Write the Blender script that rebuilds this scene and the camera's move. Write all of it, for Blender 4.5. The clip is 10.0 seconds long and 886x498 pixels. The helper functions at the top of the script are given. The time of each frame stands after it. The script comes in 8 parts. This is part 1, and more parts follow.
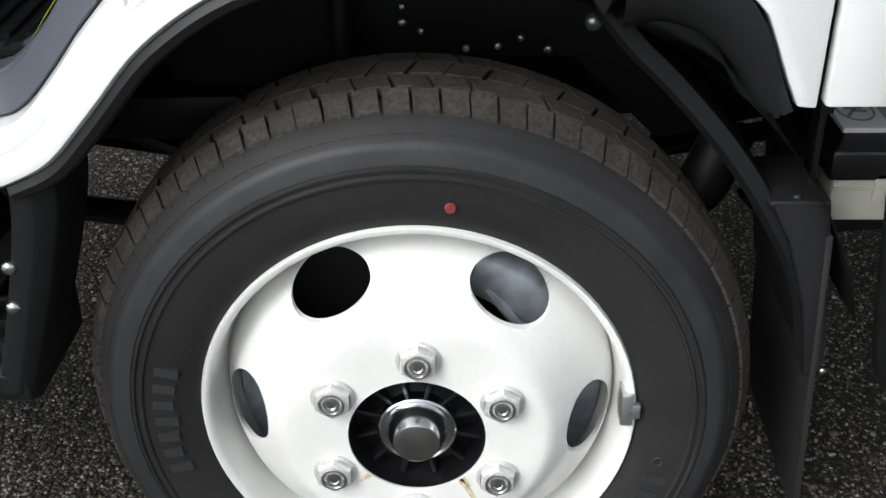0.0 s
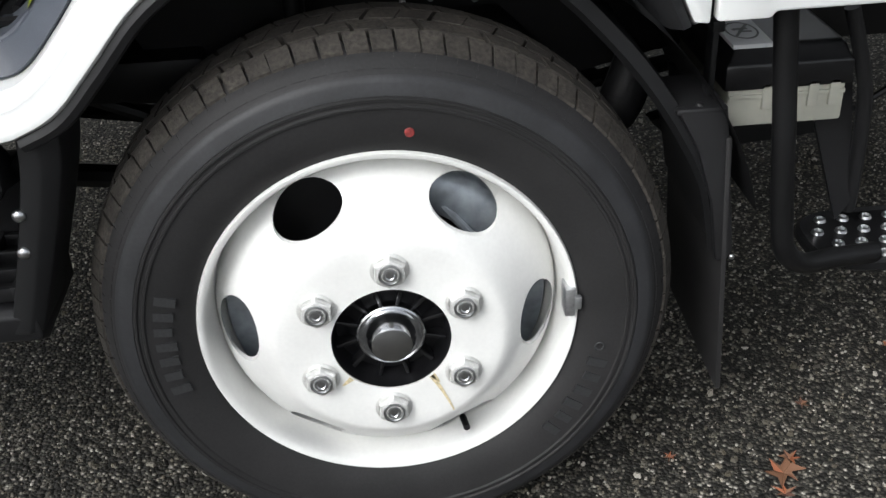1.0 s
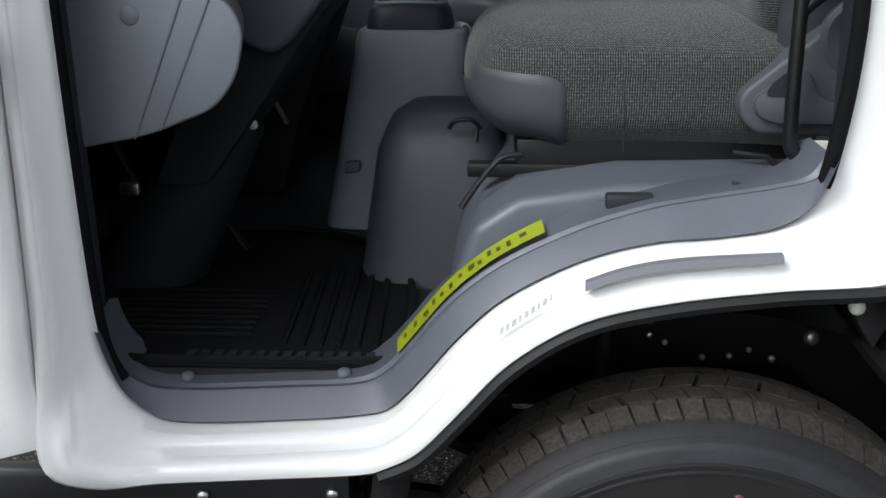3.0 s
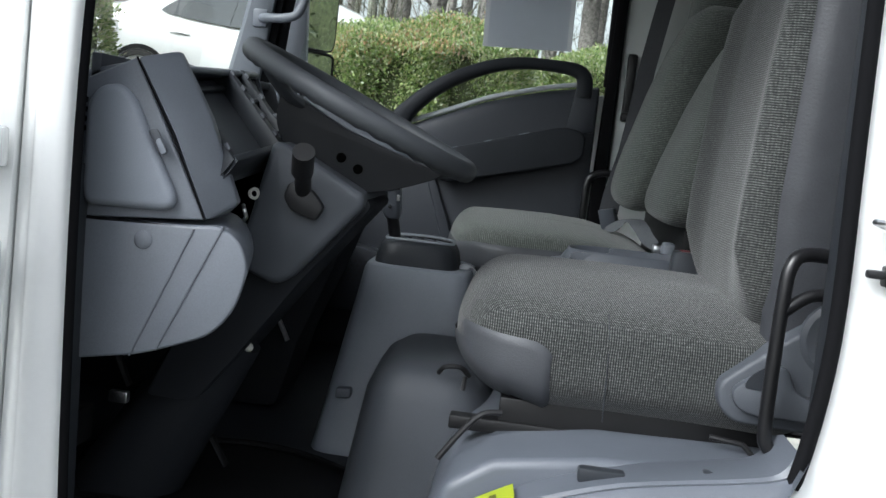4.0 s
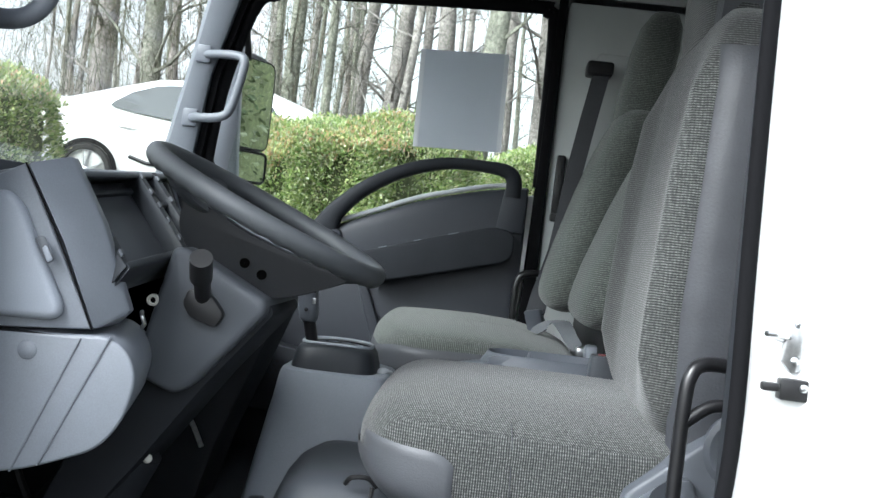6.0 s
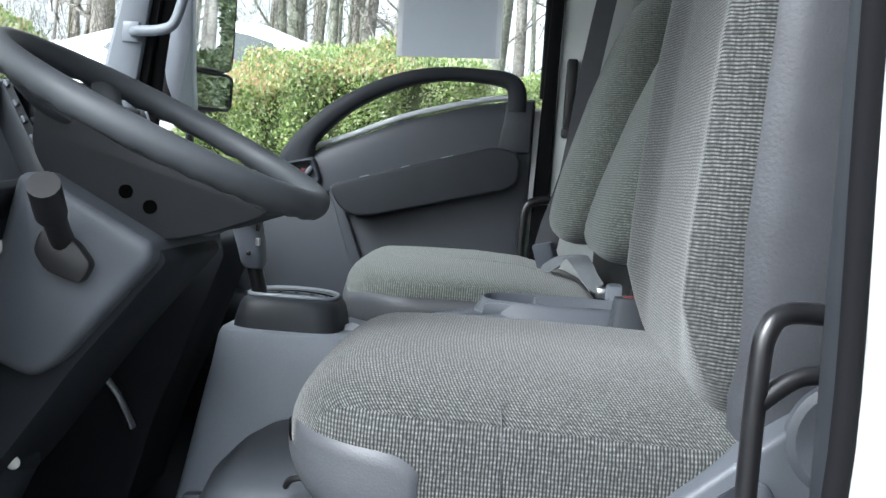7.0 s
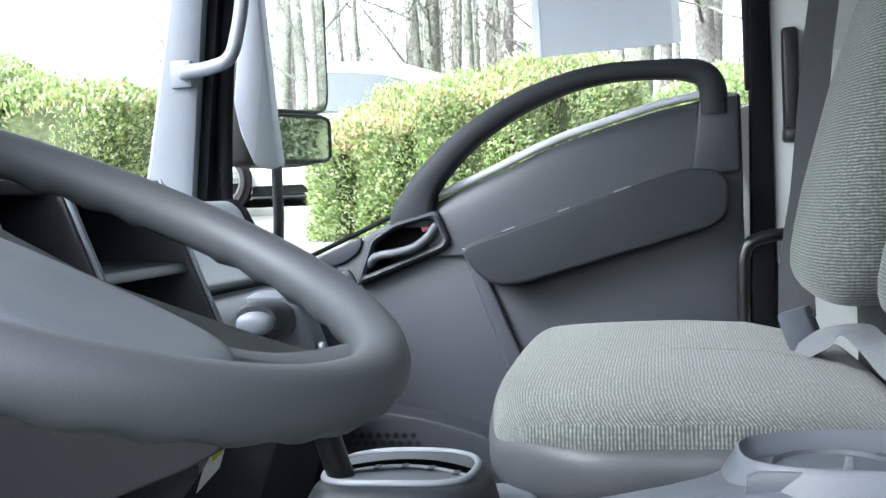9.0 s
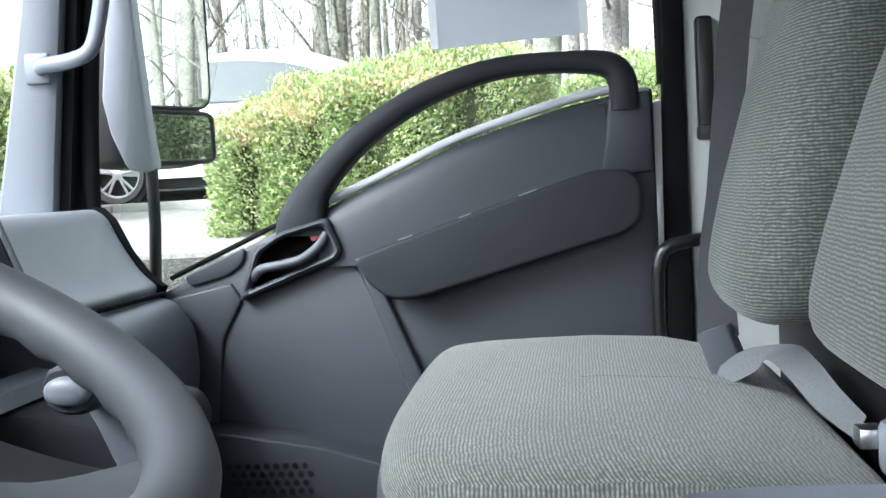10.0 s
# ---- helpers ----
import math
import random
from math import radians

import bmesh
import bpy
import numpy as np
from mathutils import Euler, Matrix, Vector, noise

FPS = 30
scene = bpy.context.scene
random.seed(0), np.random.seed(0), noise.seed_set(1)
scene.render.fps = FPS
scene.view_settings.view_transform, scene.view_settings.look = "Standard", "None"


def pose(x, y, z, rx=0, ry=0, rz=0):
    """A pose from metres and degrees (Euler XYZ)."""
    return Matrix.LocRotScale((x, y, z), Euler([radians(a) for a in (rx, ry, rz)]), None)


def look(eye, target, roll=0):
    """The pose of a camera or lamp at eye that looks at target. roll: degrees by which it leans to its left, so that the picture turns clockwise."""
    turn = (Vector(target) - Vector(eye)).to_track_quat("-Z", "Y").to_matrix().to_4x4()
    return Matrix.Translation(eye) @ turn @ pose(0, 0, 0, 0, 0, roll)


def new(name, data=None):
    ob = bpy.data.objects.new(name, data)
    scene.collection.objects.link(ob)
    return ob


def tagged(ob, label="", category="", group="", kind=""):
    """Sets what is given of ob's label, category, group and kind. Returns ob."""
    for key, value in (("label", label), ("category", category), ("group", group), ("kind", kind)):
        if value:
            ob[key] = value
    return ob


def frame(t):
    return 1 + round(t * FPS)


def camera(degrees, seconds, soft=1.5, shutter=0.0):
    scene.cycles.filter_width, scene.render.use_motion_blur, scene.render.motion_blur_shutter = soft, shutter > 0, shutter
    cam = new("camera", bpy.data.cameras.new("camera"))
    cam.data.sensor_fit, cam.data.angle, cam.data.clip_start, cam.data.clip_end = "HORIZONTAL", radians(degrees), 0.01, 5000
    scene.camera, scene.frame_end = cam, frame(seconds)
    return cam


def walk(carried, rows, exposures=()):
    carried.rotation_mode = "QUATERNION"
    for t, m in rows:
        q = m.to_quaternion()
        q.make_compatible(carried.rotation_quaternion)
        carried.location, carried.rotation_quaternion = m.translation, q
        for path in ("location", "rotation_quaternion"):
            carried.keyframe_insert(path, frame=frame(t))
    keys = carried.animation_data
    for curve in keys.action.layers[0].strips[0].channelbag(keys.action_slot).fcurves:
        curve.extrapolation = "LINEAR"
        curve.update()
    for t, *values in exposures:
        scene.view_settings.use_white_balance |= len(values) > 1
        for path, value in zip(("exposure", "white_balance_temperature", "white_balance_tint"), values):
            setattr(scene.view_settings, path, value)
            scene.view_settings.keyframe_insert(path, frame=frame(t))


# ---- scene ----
# ---------------------------------------------------------------- camera, exposure and light levels
cam = camera(45.0, 10.0)
SKY, SUN = 0.125, 0.9
EXPOSURES = [(0, 0.81, 6300, 9), (2.0, 0.78, 6250, 9), (3.2, 0.70, 6150, 9), (4.3, 1.58, 6050, 7), (5.2, 2.06, 6050, 7), (6.5, 2.12, 5980, 6), (7.4, 2.52, 5920, 8), (8, 2.66, 5900, 9), (9, 3.02, 5880, 9), (10, 2.84, 5900, 8)]
PATH = [
    (0, (0.059, -1.03, 1.202), (0.013, 0.693, 0.188), -0.8),
    (0.5, (0.035, -1.139, 1.215), (0.069, 0.564, 0.167), -1.7),
    (1, (-0.009, -1.227, 1.22), (0.113, 0.48, 0.185), -2.5),
    (1.5, (-0.062, -1.267, 1.244), (0.097, 0.465, 0.256), -3.8),
    (2, (-0.173, -1.25, 1.295), (-0.011, 0.548, 0.434), -3.5),
    (2.5, (-0.23, -1.242, 1.338), (-0.199, 0.62, 0.608), -2.5),
    (3, (-0.268, -1.262, 1.36), (-0.367, 0.652, 0.788), -0.2),
    (3.2, (-0.272, -1.268, 1.374), (-0.4, 0.664, 0.871), 1.0),
    (4.3, (-0.224, -1.293, 1.445), (-0.356, 0.699, 1.336), 7.5),
    (4.5, (-0.222, -1.303, 1.450), (-0.344, 0.692, 1.384), 7.6),
    (5, (-0.223, -1.323, 1.459), (-0.316, 0.674, 1.450), 7.3),
    (5.2, (-0.219, -1.322, 1.461), (-0.304, 0.676, 1.461), 7.1),
    (6.3, (-0.138, -1.141, 1.458), (-0.226, 0.857, 1.413), 5.9),
    (6.5, (-0.124, -1.018, 1.451), (-0.219, 0.978, 1.382), 5.2),
    (7, (-0.112, -0.780, 1.431), (-0.225, 1.212, 1.295), 4.3),
    (7.5, (-0.144, -0.521, 1.439), (-0.306, 1.464, 1.254), 1.5),
    (8, (-0.171, -0.314, 1.424), (-0.401, 1.665, 1.253), -0.1),
    (8.5, (-0.178, -0.150, 1.447), (-0.509, 1.817, 1.298), -2.0),
    (9, (-0.192, -0.034, 1.474), (-0.604, 1.921, 1.381), -2.5),
    (9.5, (-0.199, 0.078, 1.493), (-0.598, 2.037, 1.421), -3.0),
    (10, (-0.189, 0.133, 1.502), (-0.442, 2.113, 1.377), -3.2),
]
walk(cam, [(t, look(eye, target, roll)) for t, eye, target, roll in PATH], EXPOSURES)

# ---------------------------------------------------------------- world and light
world = bpy.data.worlds.new("overcast_sky")
scene.world = world
world.use_nodes = True
wn, wl = world.node_tree.nodes, world.node_tree.links
sky = wn.new("ShaderNodeTexSky")
sky.sky_type, sky.sun_disc = "NISHITA", False
sky.sun_elevation, sky.sun_rotation = radians(41), radians(225)
sky.air_density, sky.dust_density = 1.0, 4.0
pale = wn.new("ShaderNodeHueSaturation")
pale.inputs["Saturation"].default_value = 0.16
wl.new(sky.outputs[0], pale.inputs["Color"])
wl.new(pale.outputs[0], wn["Background"].inputs["Color"])
wn["Background"].inputs["Strength"].default_value = SKY
sun = new("sun", bpy.data.lights.new("sun", "SUN"))
sun.data.energy, sun.data.angle, sun.data.color = SUN, radians(25), (1.0, 0.985, 0.96)
sun.matrix_world = look((-7.6, -7.6, 9.3), (0, 0, 0))


# ---------------------------------------------------------------- materials
def mat(name, color, rough=0.5, metal=0.0, grain=0.0, grain_size=0.002, stain=0.0, stain_size=0.3,
        bump=0.0, bump_size=0.002, coat=0.0, spec=0.5, alpha=1.0, transmission=0.0, detail=3.0):
    """A surface with grain and stains at two scales, and fine relief."""
    m = bpy.data.materials.new(name)
    m.use_nodes = True
    n, l = m.node_tree.nodes, m.node_tree.links
    b = n["Principled BSDF"]
    b.inputs["Roughness"].default_value = rough
    b.inputs["Metallic"].default_value = metal
    b.inputs["Coat Weight"].default_value = coat
    b.inputs["Specular IOR Level"].default_value = spec
    b.inputs["Transmission Weight"].default_value = transmission
    col = n.new("ShaderNodeRGB")
    col.outputs[0].default_value = (*color, 1)
    out = col.outputs[0]
    co = n.new("ShaderNodeTexCoord").outputs["Object"]
    for amount, size in ((stain, stain_size), (grain, grain_size)):
        if amount > 0:
            t = n.new("ShaderNodeTexNoise")
            t.inputs["Scale"].default_value = 1 / size
            t.inputs["Detail"].default_value = detail
            l.new(co, t.inputs["Vector"])
            r = n.new("ShaderNodeMapRange")
            r.inputs["From Min"].default_value, r.inputs["From Max"].default_value = 0.3, 0.7
            r.inputs["To Min"].default_value, r.inputs["To Max"].default_value = 1 - amount, 1 + amount
            l.new(t.outputs["Fac"], r.inputs["Value"])
            x = n.new("ShaderNodeVectorMath")
            x.operation = "SCALE"
            l.new(out, x.inputs[0])
            l.new(r.outputs[0], x.inputs["Scale"])
            out = x.outputs[0]
    l.new(out, b.inputs["Base Color"])
    if bump > 0:
        t = n.new("ShaderNodeTexNoise")
        t.inputs["Scale"].default_value = 1 / bump_size
        t.inputs["Detail"].default_value = 2
        l.new(co, t.inputs["Vector"])
        u = n.new("ShaderNodeBump")
        u.inputs["Strength"].default_value, u.inputs["Distance"].default_value = bump, bump_size * 0.5
        l.new(t.outputs["Fac"], u.inputs["Height"])
        l.new(u.outputs[0], b.inputs["Normal"])
    return m


def fabric_mat(name, dark, light, pitch, turn, cross=0.3, wander=0.55, level=False):
    """Tweed: pale threads over dark ones in a fine grid, uneven along the thread; level: the ribs run across a backrest."""
    m = mat(name, dark, 0.95, spec=0.15)
    n, l = m.node_tree.nodes, m.node_tree.links
    b = n["Principled BSDF"]
    co = n.new("ShaderNodeTexCoord").outputs["Object"]
    wob = n.new("ShaderNodeTexNoise")
    wob.inputs["Scale"].default_value = 60
    l.new(co, wob.inputs["Vector"])
    add = n.new("ShaderNodeVectorMath")
    add.operation = "MULTIPLY_ADD"
    l.new(wob.outputs["Color"], add.inputs[0])
    add.inputs[1].default_value = (pitch * wander,) * 3
    l.new(co, add.inputs[2])
    mp = n.new("ShaderNodeMapping")
    mp.inputs["Rotation"].default_value = turn
    l.new(add.outputs[0], mp.inputs["Vector"])
    sep = n.new("ShaderNodeSeparateXYZ")
    l.new(mp.outputs[0], sep.inputs[0])
    nrm = n.new("ShaderNodeSeparateXYZ")
    l.new(n.new("ShaderNodeTexCoord").outputs["Normal"], nrm.inputs[0])
    ab = n.new("ShaderNodeMath")
    ab.operation = "ABSOLUTE"
    l.new(nrm.outputs["Y"], ab.inputs[0])
    side = n.new("ShaderNodeMath")
    side.operation = "GREATER_THAN"
    l.new(ab.outputs[0], side.inputs[0])
    side.inputs[1].default_value = 0.72
    run = n.new("ShaderNodeMath")
    l.new(sep.outputs["Y" if level else "X"], run.inputs[0])
    l.new(sep.outputs["X" if level else "Z"], run.inputs[1])
    lay = n.new("ShaderNodeCombineXYZ")
    l.new(sep.outputs["Z"] if level else run.outputs[0], lay.inputs["X"])
    l.new(run.outputs[0] if level else sep.outputs["Y"], lay.inputs["Y"])
    lay2 = n.new("ShaderNodeCombineXYZ")
    l.new(sep.outputs["Z" if level else "X"], lay2.inputs["X"])
    l.new(sep.outputs["X" if level else "Z"], lay2.inputs["Y"])
    pick = n.new("ShaderNodeMix")
    pick.data_type = "VECTOR"
    l.new(side.outputs[0], pick.inputs["Factor"])
    l.new(lay.outputs[0], pick.inputs[4])
    l.new(lay2.outputs[0], pick.inputs[5])
    waves = []
    for axis, k in (("X", 1.0), ("Y", 0.8)):
        w = n.new("ShaderNodeTexWave")
        w.bands_direction = axis
        w.inputs["Scale"].default_value = k / pitch * 0.314
        l.new(pick.outputs[1], w.inputs["Vector"])
        waves.append(w.outputs["Fac"])
    mx = n.new("ShaderNodeMath")
    mx.operation = "MULTIPLY_ADD"
    l.new(waves[1], mx.inputs[0])
    mx.inputs[1].default_value, mx.inputs[2].default_value = cross, 1 - cross
    mul = n.new("ShaderNodeMath")
    mul.operation = "MULTIPLY"
    l.new(waves[0], mul.inputs[0])
    l.new(mx.outputs[0], mul.inputs[1])
    big = n.new("ShaderNodeTexNoise")
    big.inputs["Scale"].default_value = 9
    l.new(co, big.inputs["Vector"])
    fade = n.new("ShaderNodeMath")
    fade.operation = "MULTIPLY_ADD"
    l.new(big.outputs["Fac"], fade.inputs[0])
    fade.inputs[1].default_value = 0.5
    fade.inputs[2].default_value = 0.55
    spot = n.new("ShaderNodeTexNoise")
    spot.inputs["Scale"].default_value = 0.8 / pitch
    l.new(co, spot.inputs["Vector"])
    sr = n.new("ShaderNodeMapRange")
    sr.inputs["From Min"].default_value, sr.inputs["From Max"].default_value = 0.3, 0.7
    sr.inputs["To Min"].default_value, sr.inputs["To Max"].default_value = 0.42, 1.25
    l.new(spot.outputs["Fac"], sr.inputs["Value"])
    mul2 = n.new("ShaderNodeMath")
    mul2.operation = "MULTIPLY"
    l.new(mul.outputs[0], mul2.inputs[0])
    l.new(sr.outputs[0], mul2.inputs[1])
    amt = n.new("ShaderNodeMath")
    amt.operation = "MULTIPLY"
    amt.use_clamp = True
    l.new(mul2.outputs[0], amt.inputs[0])
    l.new(fade.outputs[0], amt.inputs[1])
    mix = n.new("ShaderNodeMix")
    mix.data_type = "RGBA"
    l.new(amt.outputs[0], mix.inputs["Factor"])
    mix.inputs["A"].default_value = (*dark, 1)
    mix.inputs["B"].default_value = (*light, 1)
    l.new(mix.outputs["Result"], b.inputs["Base Color"])
    u = n.new("ShaderNodeBump")
    u.inputs["Strength"].default_value, u.inputs["Distance"].default_value = 0.5, 0.0012
    l.new(mul.outputs[0], u.inputs["Height"])
    l.new(u.outputs[0], b.inputs["Normal"])
    b.inputs["Sheen Weight"].default_value = 0.2
    return m


def leaf_mat(name, colors, rough=0.45, thin=0.0):
    """Foliage whose single leaves differ."""
    m = mat(name, colors[0], rough, spec=0.4)
    n, l = m.node_tree.nodes, m.node_tree.links
    g = n.new("ShaderNodeNewGeometry")
    r = n.new("ShaderNodeValToRGB")
    r.color_ramp.interpolation = "CONSTANT"
    while len(r.color_ramp.elements) < len(colors):
        r.color_ramp.elements.new(0.5)
    for i, (e, c) in enumerate(zip(r.color_ramp.elements, colors)):
        e.position, e.color = i / len(colors), (*c, 1)
    l.new(g.outputs["Random Per Island"], r.inputs[0])
    l.new(r.outputs[0], n["Principled BSDF"].inputs["Base Color"])
    if thin > 0:
        t, k = n.new("ShaderNodeBsdfTranslucent"), n.new("ShaderNodeMixShader")
        l.new(r.outputs[0], t.inputs["Color"])
        k.inputs[0].default_value = thin
        l.new(n["Principled BSDF"].outputs[0], k.inputs[1])
        l.new(t.outputs[0], k.inputs[2])
        l.new(k.outputs[0], n["Material Output"].inputs["Surface"])
    return m


WHITE = mat("white_truck_paint", (0.80, 0.81, 0.80), 0.22, coat=0.6, stain=0.03, stain_size=0.4, grain=0.01, grain_size=0.01)
RIMWHITE = mat("white_wheel_paint", (0.78, 0.78, 0.76), 0.32, coat=0.2, stain=0.05, stain_size=0.08, grain=0.02, grain_size=0.006)
RUBBER = mat("tyre_rubber", (0.019, 0.0185, 0.019), 0.62, grain=0.12, grain_size=0.004, stain=0.2, stain_size=0.09, bump=0.12, bump_size=0.003, spec=0.35)
BAND = mat("scuffed_sidewall_rubber", (0.0225, 0.0230, 0.0250), 0.55, grain=0.12, grain_size=0.005, stain=0.25, stain_size=0.06, bump=0.1, bump_size=0.003, spec=0.4)
BRIGHTCAP = mat("plated_cap", (0.60, 0.61, 0.63), 0.16, metal=1.0, stain=0.12, stain_size=0.02)
LETTER = mat("worn_rubber_marks", (0.0225, 0.023, 0.0245), 0.6, grain=0.2, grain_size=0.004)
TREAD = mat("tread_rubber", (0.031, 0.0270, 0.0225), 0.8, grain=0.5, grain_size=0.006, stain=0.35, stain_size=0.05, bump=0.5, bump_size=0.004)
BLACK = mat("black_plastic", (0.014, 0.014, 0.015), 0.42, spec=0.35, grain=0.1, grain_size=0.002, stain=0.15, stain_size=0.1, bump=0.12, bump_size=0.0015)
CHASSIS = mat("black_chassis_paint", (0.006, 0.006, 0.0065), 0.45, spec=0.3, stain=0.3, stain_size=0.08, bump=0.1, bump_size=0.004)
FLARE = mat("grey_black_flare_plastic", (0.011, 0.0112, 0.012), 0.5, spec=0.3, grain=0.12, grain_size=0.0015, stain=0.1, bump=0.15, bump_size=0.001)
GREY = mat("grey_cab_plastic", (0.220, 0.240, 0.275), 0.45, grain=0.08, grain_size=0.0015, stain=0.05, stain_size=0.12, bump=0.2, bump_size=0.0012)
DASHGREY = mat("dash_end_plastic", (0.160, 0.174, 0.200), 0.45, grain=0.08, grain_size=0.0015, stain=0.06, stain_size=0.1, bump=0.2, bump_size=0.0012)
MIDGREY = mat("mid_grey_plastic", (0.115, 0.127, 0.148), 0.45, grain=0.08, grain_size=0.0015, stain=0.05, stain_size=0.12, bump=0.2, bump_size=0.0012)
DARK = mat("charcoal_plastic", (0.023, 0.026, 0.031), 0.48, spec=0.3, grain=0.1, grain_size=0.0015, stain=0.08, bump=0.2, bump_size=0.0012)
WHEELGRIP = mat("steering_wheel_skin", (0.056, 0.061, 0.068), 0.55, grain=0.08, grain_size=0.001, bump=0.15, bump_size=0.001)
SHROUD = mat("black_shroud_plastic", (0.012, 0.0132, 0.0155), 0.5, spec=0.25, grain=0.1, grain_size=0.0015, stain=0.1, stain_size=0.08, bump=0.2, bump_size=0.0012)
# copy of the grey vinyl, darkened for the shade on the flanks
SHADEDVINYL = mat("shaded_flank_vinyl", (0.034, 0.036, 0.041), 0.5, spec=0.35, grain=0.06, grain_size=0.002, stain=0.12, stain_size=0.06, bump=0.3, bump_size=0.004)
COLGREY = mat("dark_grey_column_plastic", (0.064, 0.070, 0.081), 0.5, spec=0.35, grain=0.08, grain_size=0.0015, stain=0.06, stain_size=0.1, bump=0.2, bump_size=0.0012)
VINYL = mat("grey_vinyl", (0.056, 0.059, 0.066), 0.5, spec=0.4, grain=0.06, grain_size=0.002, stain=0.08, stain_size=0.08, bump=0.25, bump_size=0.0025)
FABRIC = fabric_mat("tweed_fabric", (0.009, 0.010, 0.010), (0.182, 0.187, 0.182), 0.0034, (0, 0, 0.0), 0.50, 0.6)
FABRIC2 = fabric_mat("fine_tweed_fabric", (0.048, 0.054, 0.049), (0.225, 0.24, 0.22), 0.0040, (0, 0, 0.0), 0.25, 0.8)
FABRICBACK = fabric_mat("tweed_back_fabric", (0.011, 0.012, 0.012), (0.150, 0.155, 0.150), 0.0036, (0, 0, 0.0), 0.35, 0.75, True)
FABRIC2BACK = fabric_mat("fine_tweed_back_fabric", (0.044, 0.050, 0.046), (0.215, 0.23, 0.21), 0.0042, (0, 0, 0.0), 0.25, 0.9, True)
SEAL = mat("black_door_seal", (0.007, 0.007, 0.008), 0.8, spec=0.06, bump=0.1, bump_size=0.003)
TRIM = mat("light_inner_trim", (0.46, 0.485, 0.48), 0.5, stain=0.05, stain_size=0.2, bump=0.1, bump_size=0.002)
LINER = mat("headliner_cloth", (0.36, 0.37, 0.37), 0.9, grain=0.1, grain_size=0.002, bump=0.2, bump_size=0.002)
CHROME = mat("zinc_steel", (0.60, 0.61, 0.62), 0.28, metal=1.0, grain=0.1, grain_size=0.004)
NUT = mat("zinc_wheel_nut", (0.72, 0.72, 0.70), 0.34, metal=0.45, grain=0.08, grain_size=0.003)
CAP = mat("dull_steel_cap", (0.60, 0.61, 0.62), 0.35, metal=0.9, grain=0.12, grain_size=0.006)
HUB = mat("black_hub_paint", (0.008, 0.008, 0.009), 0.3, stain=0.4, stain_size=0.02)
RUST = mat("rust_stain", (0.62, 0.53, 0.33), 0.6, grain=0.3, grain_size=0.004)
DARKRED = mat("dull_red_plastic", (0.16, 0.03, 0.035), 0.5, grain=0.15, grain_size=0.003)
PAVING = mat("pale_paving", (0.20, 0.19, 0.172), 0.85, grain=0.35, grain_size=0.02, stain=0.2, stain_size=0.3, bump=0.4, bump_size=0.02)
DOTRED = mat("faded_red_paint", (0.22, 0.03, 0.028), 0.6, grain=0.5, grain_size=0.004)
YELLOW = mat("yellow_label", (0.30, 0.36, 0.012), 0.45, grain=0.06, grain_size=0.01)
INK = mat("label_ink", (0.06, 0.07, 0.01), 0.5)
STRIPGREY = mat("grey_grip_strip", (0.15, 0.155, 0.172), 0.7, grain=0.1, grain_size=0.002, bump=0.3, bump_size=0.001)
SILLGREY = mat("grey_sill_plastic", (0.092, 0.102, 0.122), 0.42, grain=0.08, grain_size=0.0015, stain=0.08, stain_size=0.10, bump=0.2, bump_size=0.0012)
MATRUB = mat("black_rubber_mat", (0.0075, 0.0075, 0.008), 0.55, spec=0.2, grain=0.2, grain_size=0.003, stain=0.2, stain_size=0.08, bump=0.2, bump_size=0.002)
CREAM = mat("cream_battery_plastic", (0.42, 0.42, 0.36), 0.5, stain=0.12, stain_size=0.05)
BELT = mat("grey_belt_webbing", (0.13, 0.137, 0.146), 0.8, grain=0.15, grain_size=0.002, bump=0.3, bump_size=0.001)
DARKBELT = mat("dark_belt_webbing", (0.05, 0.052, 0.058), 0.8, grain=0.15, grain_size=0.002, bump=0.3, bump_size=0.001)
PAPER = mat("grey_window_sheet", (0.60, 0.63, 0.68), 0.7, stain=0.03, stain_size=0.1)
_b, _n, _l = PAPER.node_tree.nodes["Principled BSDF"], PAPER.node_tree.nodes, PAPER.node_tree.links
_t, _m = _n.new("ShaderNodeBsdfTranslucent"), _n.new("ShaderNodeMixShader")
_t.inputs["Color"].default_value = (0.62, 0.65, 0.70, 1)
_m.inputs[0].default_value = 0.45
_l.new(_b.outputs[0], _m.inputs[1])
_l.new(_t.outputs[0], _m.inputs[2])
_l.new(_m.outputs[0], _n["Material Output"].inputs["Surface"])
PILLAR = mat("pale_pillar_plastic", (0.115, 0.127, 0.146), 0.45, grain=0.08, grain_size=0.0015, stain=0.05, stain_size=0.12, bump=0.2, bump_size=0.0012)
# paled well past the door lining: sky sheen put into the colour
LEDGESHEEN = mat("ledge_sheen_grey", (0.40, 0.42, 0.44), 0.32, coat=0.3, stain=0.05, stain_size=0.1)
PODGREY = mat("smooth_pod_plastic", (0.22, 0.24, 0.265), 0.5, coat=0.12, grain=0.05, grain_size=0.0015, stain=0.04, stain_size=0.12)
DOORGREY = mat("door_lining_plastic", (0.027, 0.030, 0.037), 0.48, spec=0.3, grain=0.08, grain_size=0.0015, stain=0.06, stain_size=0.12, bump=0.2, bump_size=0.0012)
DOORDARK = mat("black_door_padding", (0.019, 0.021, 0.025), 0.6, grain=0.1, grain_size=0.0015, stain=0.08, stain_size=0.1, bump=0.25, bump_size=0.0015, spec=0.15)
FAINT = mat("faint_grey_print", (0.60, 0.61, 0.62), 0.5)
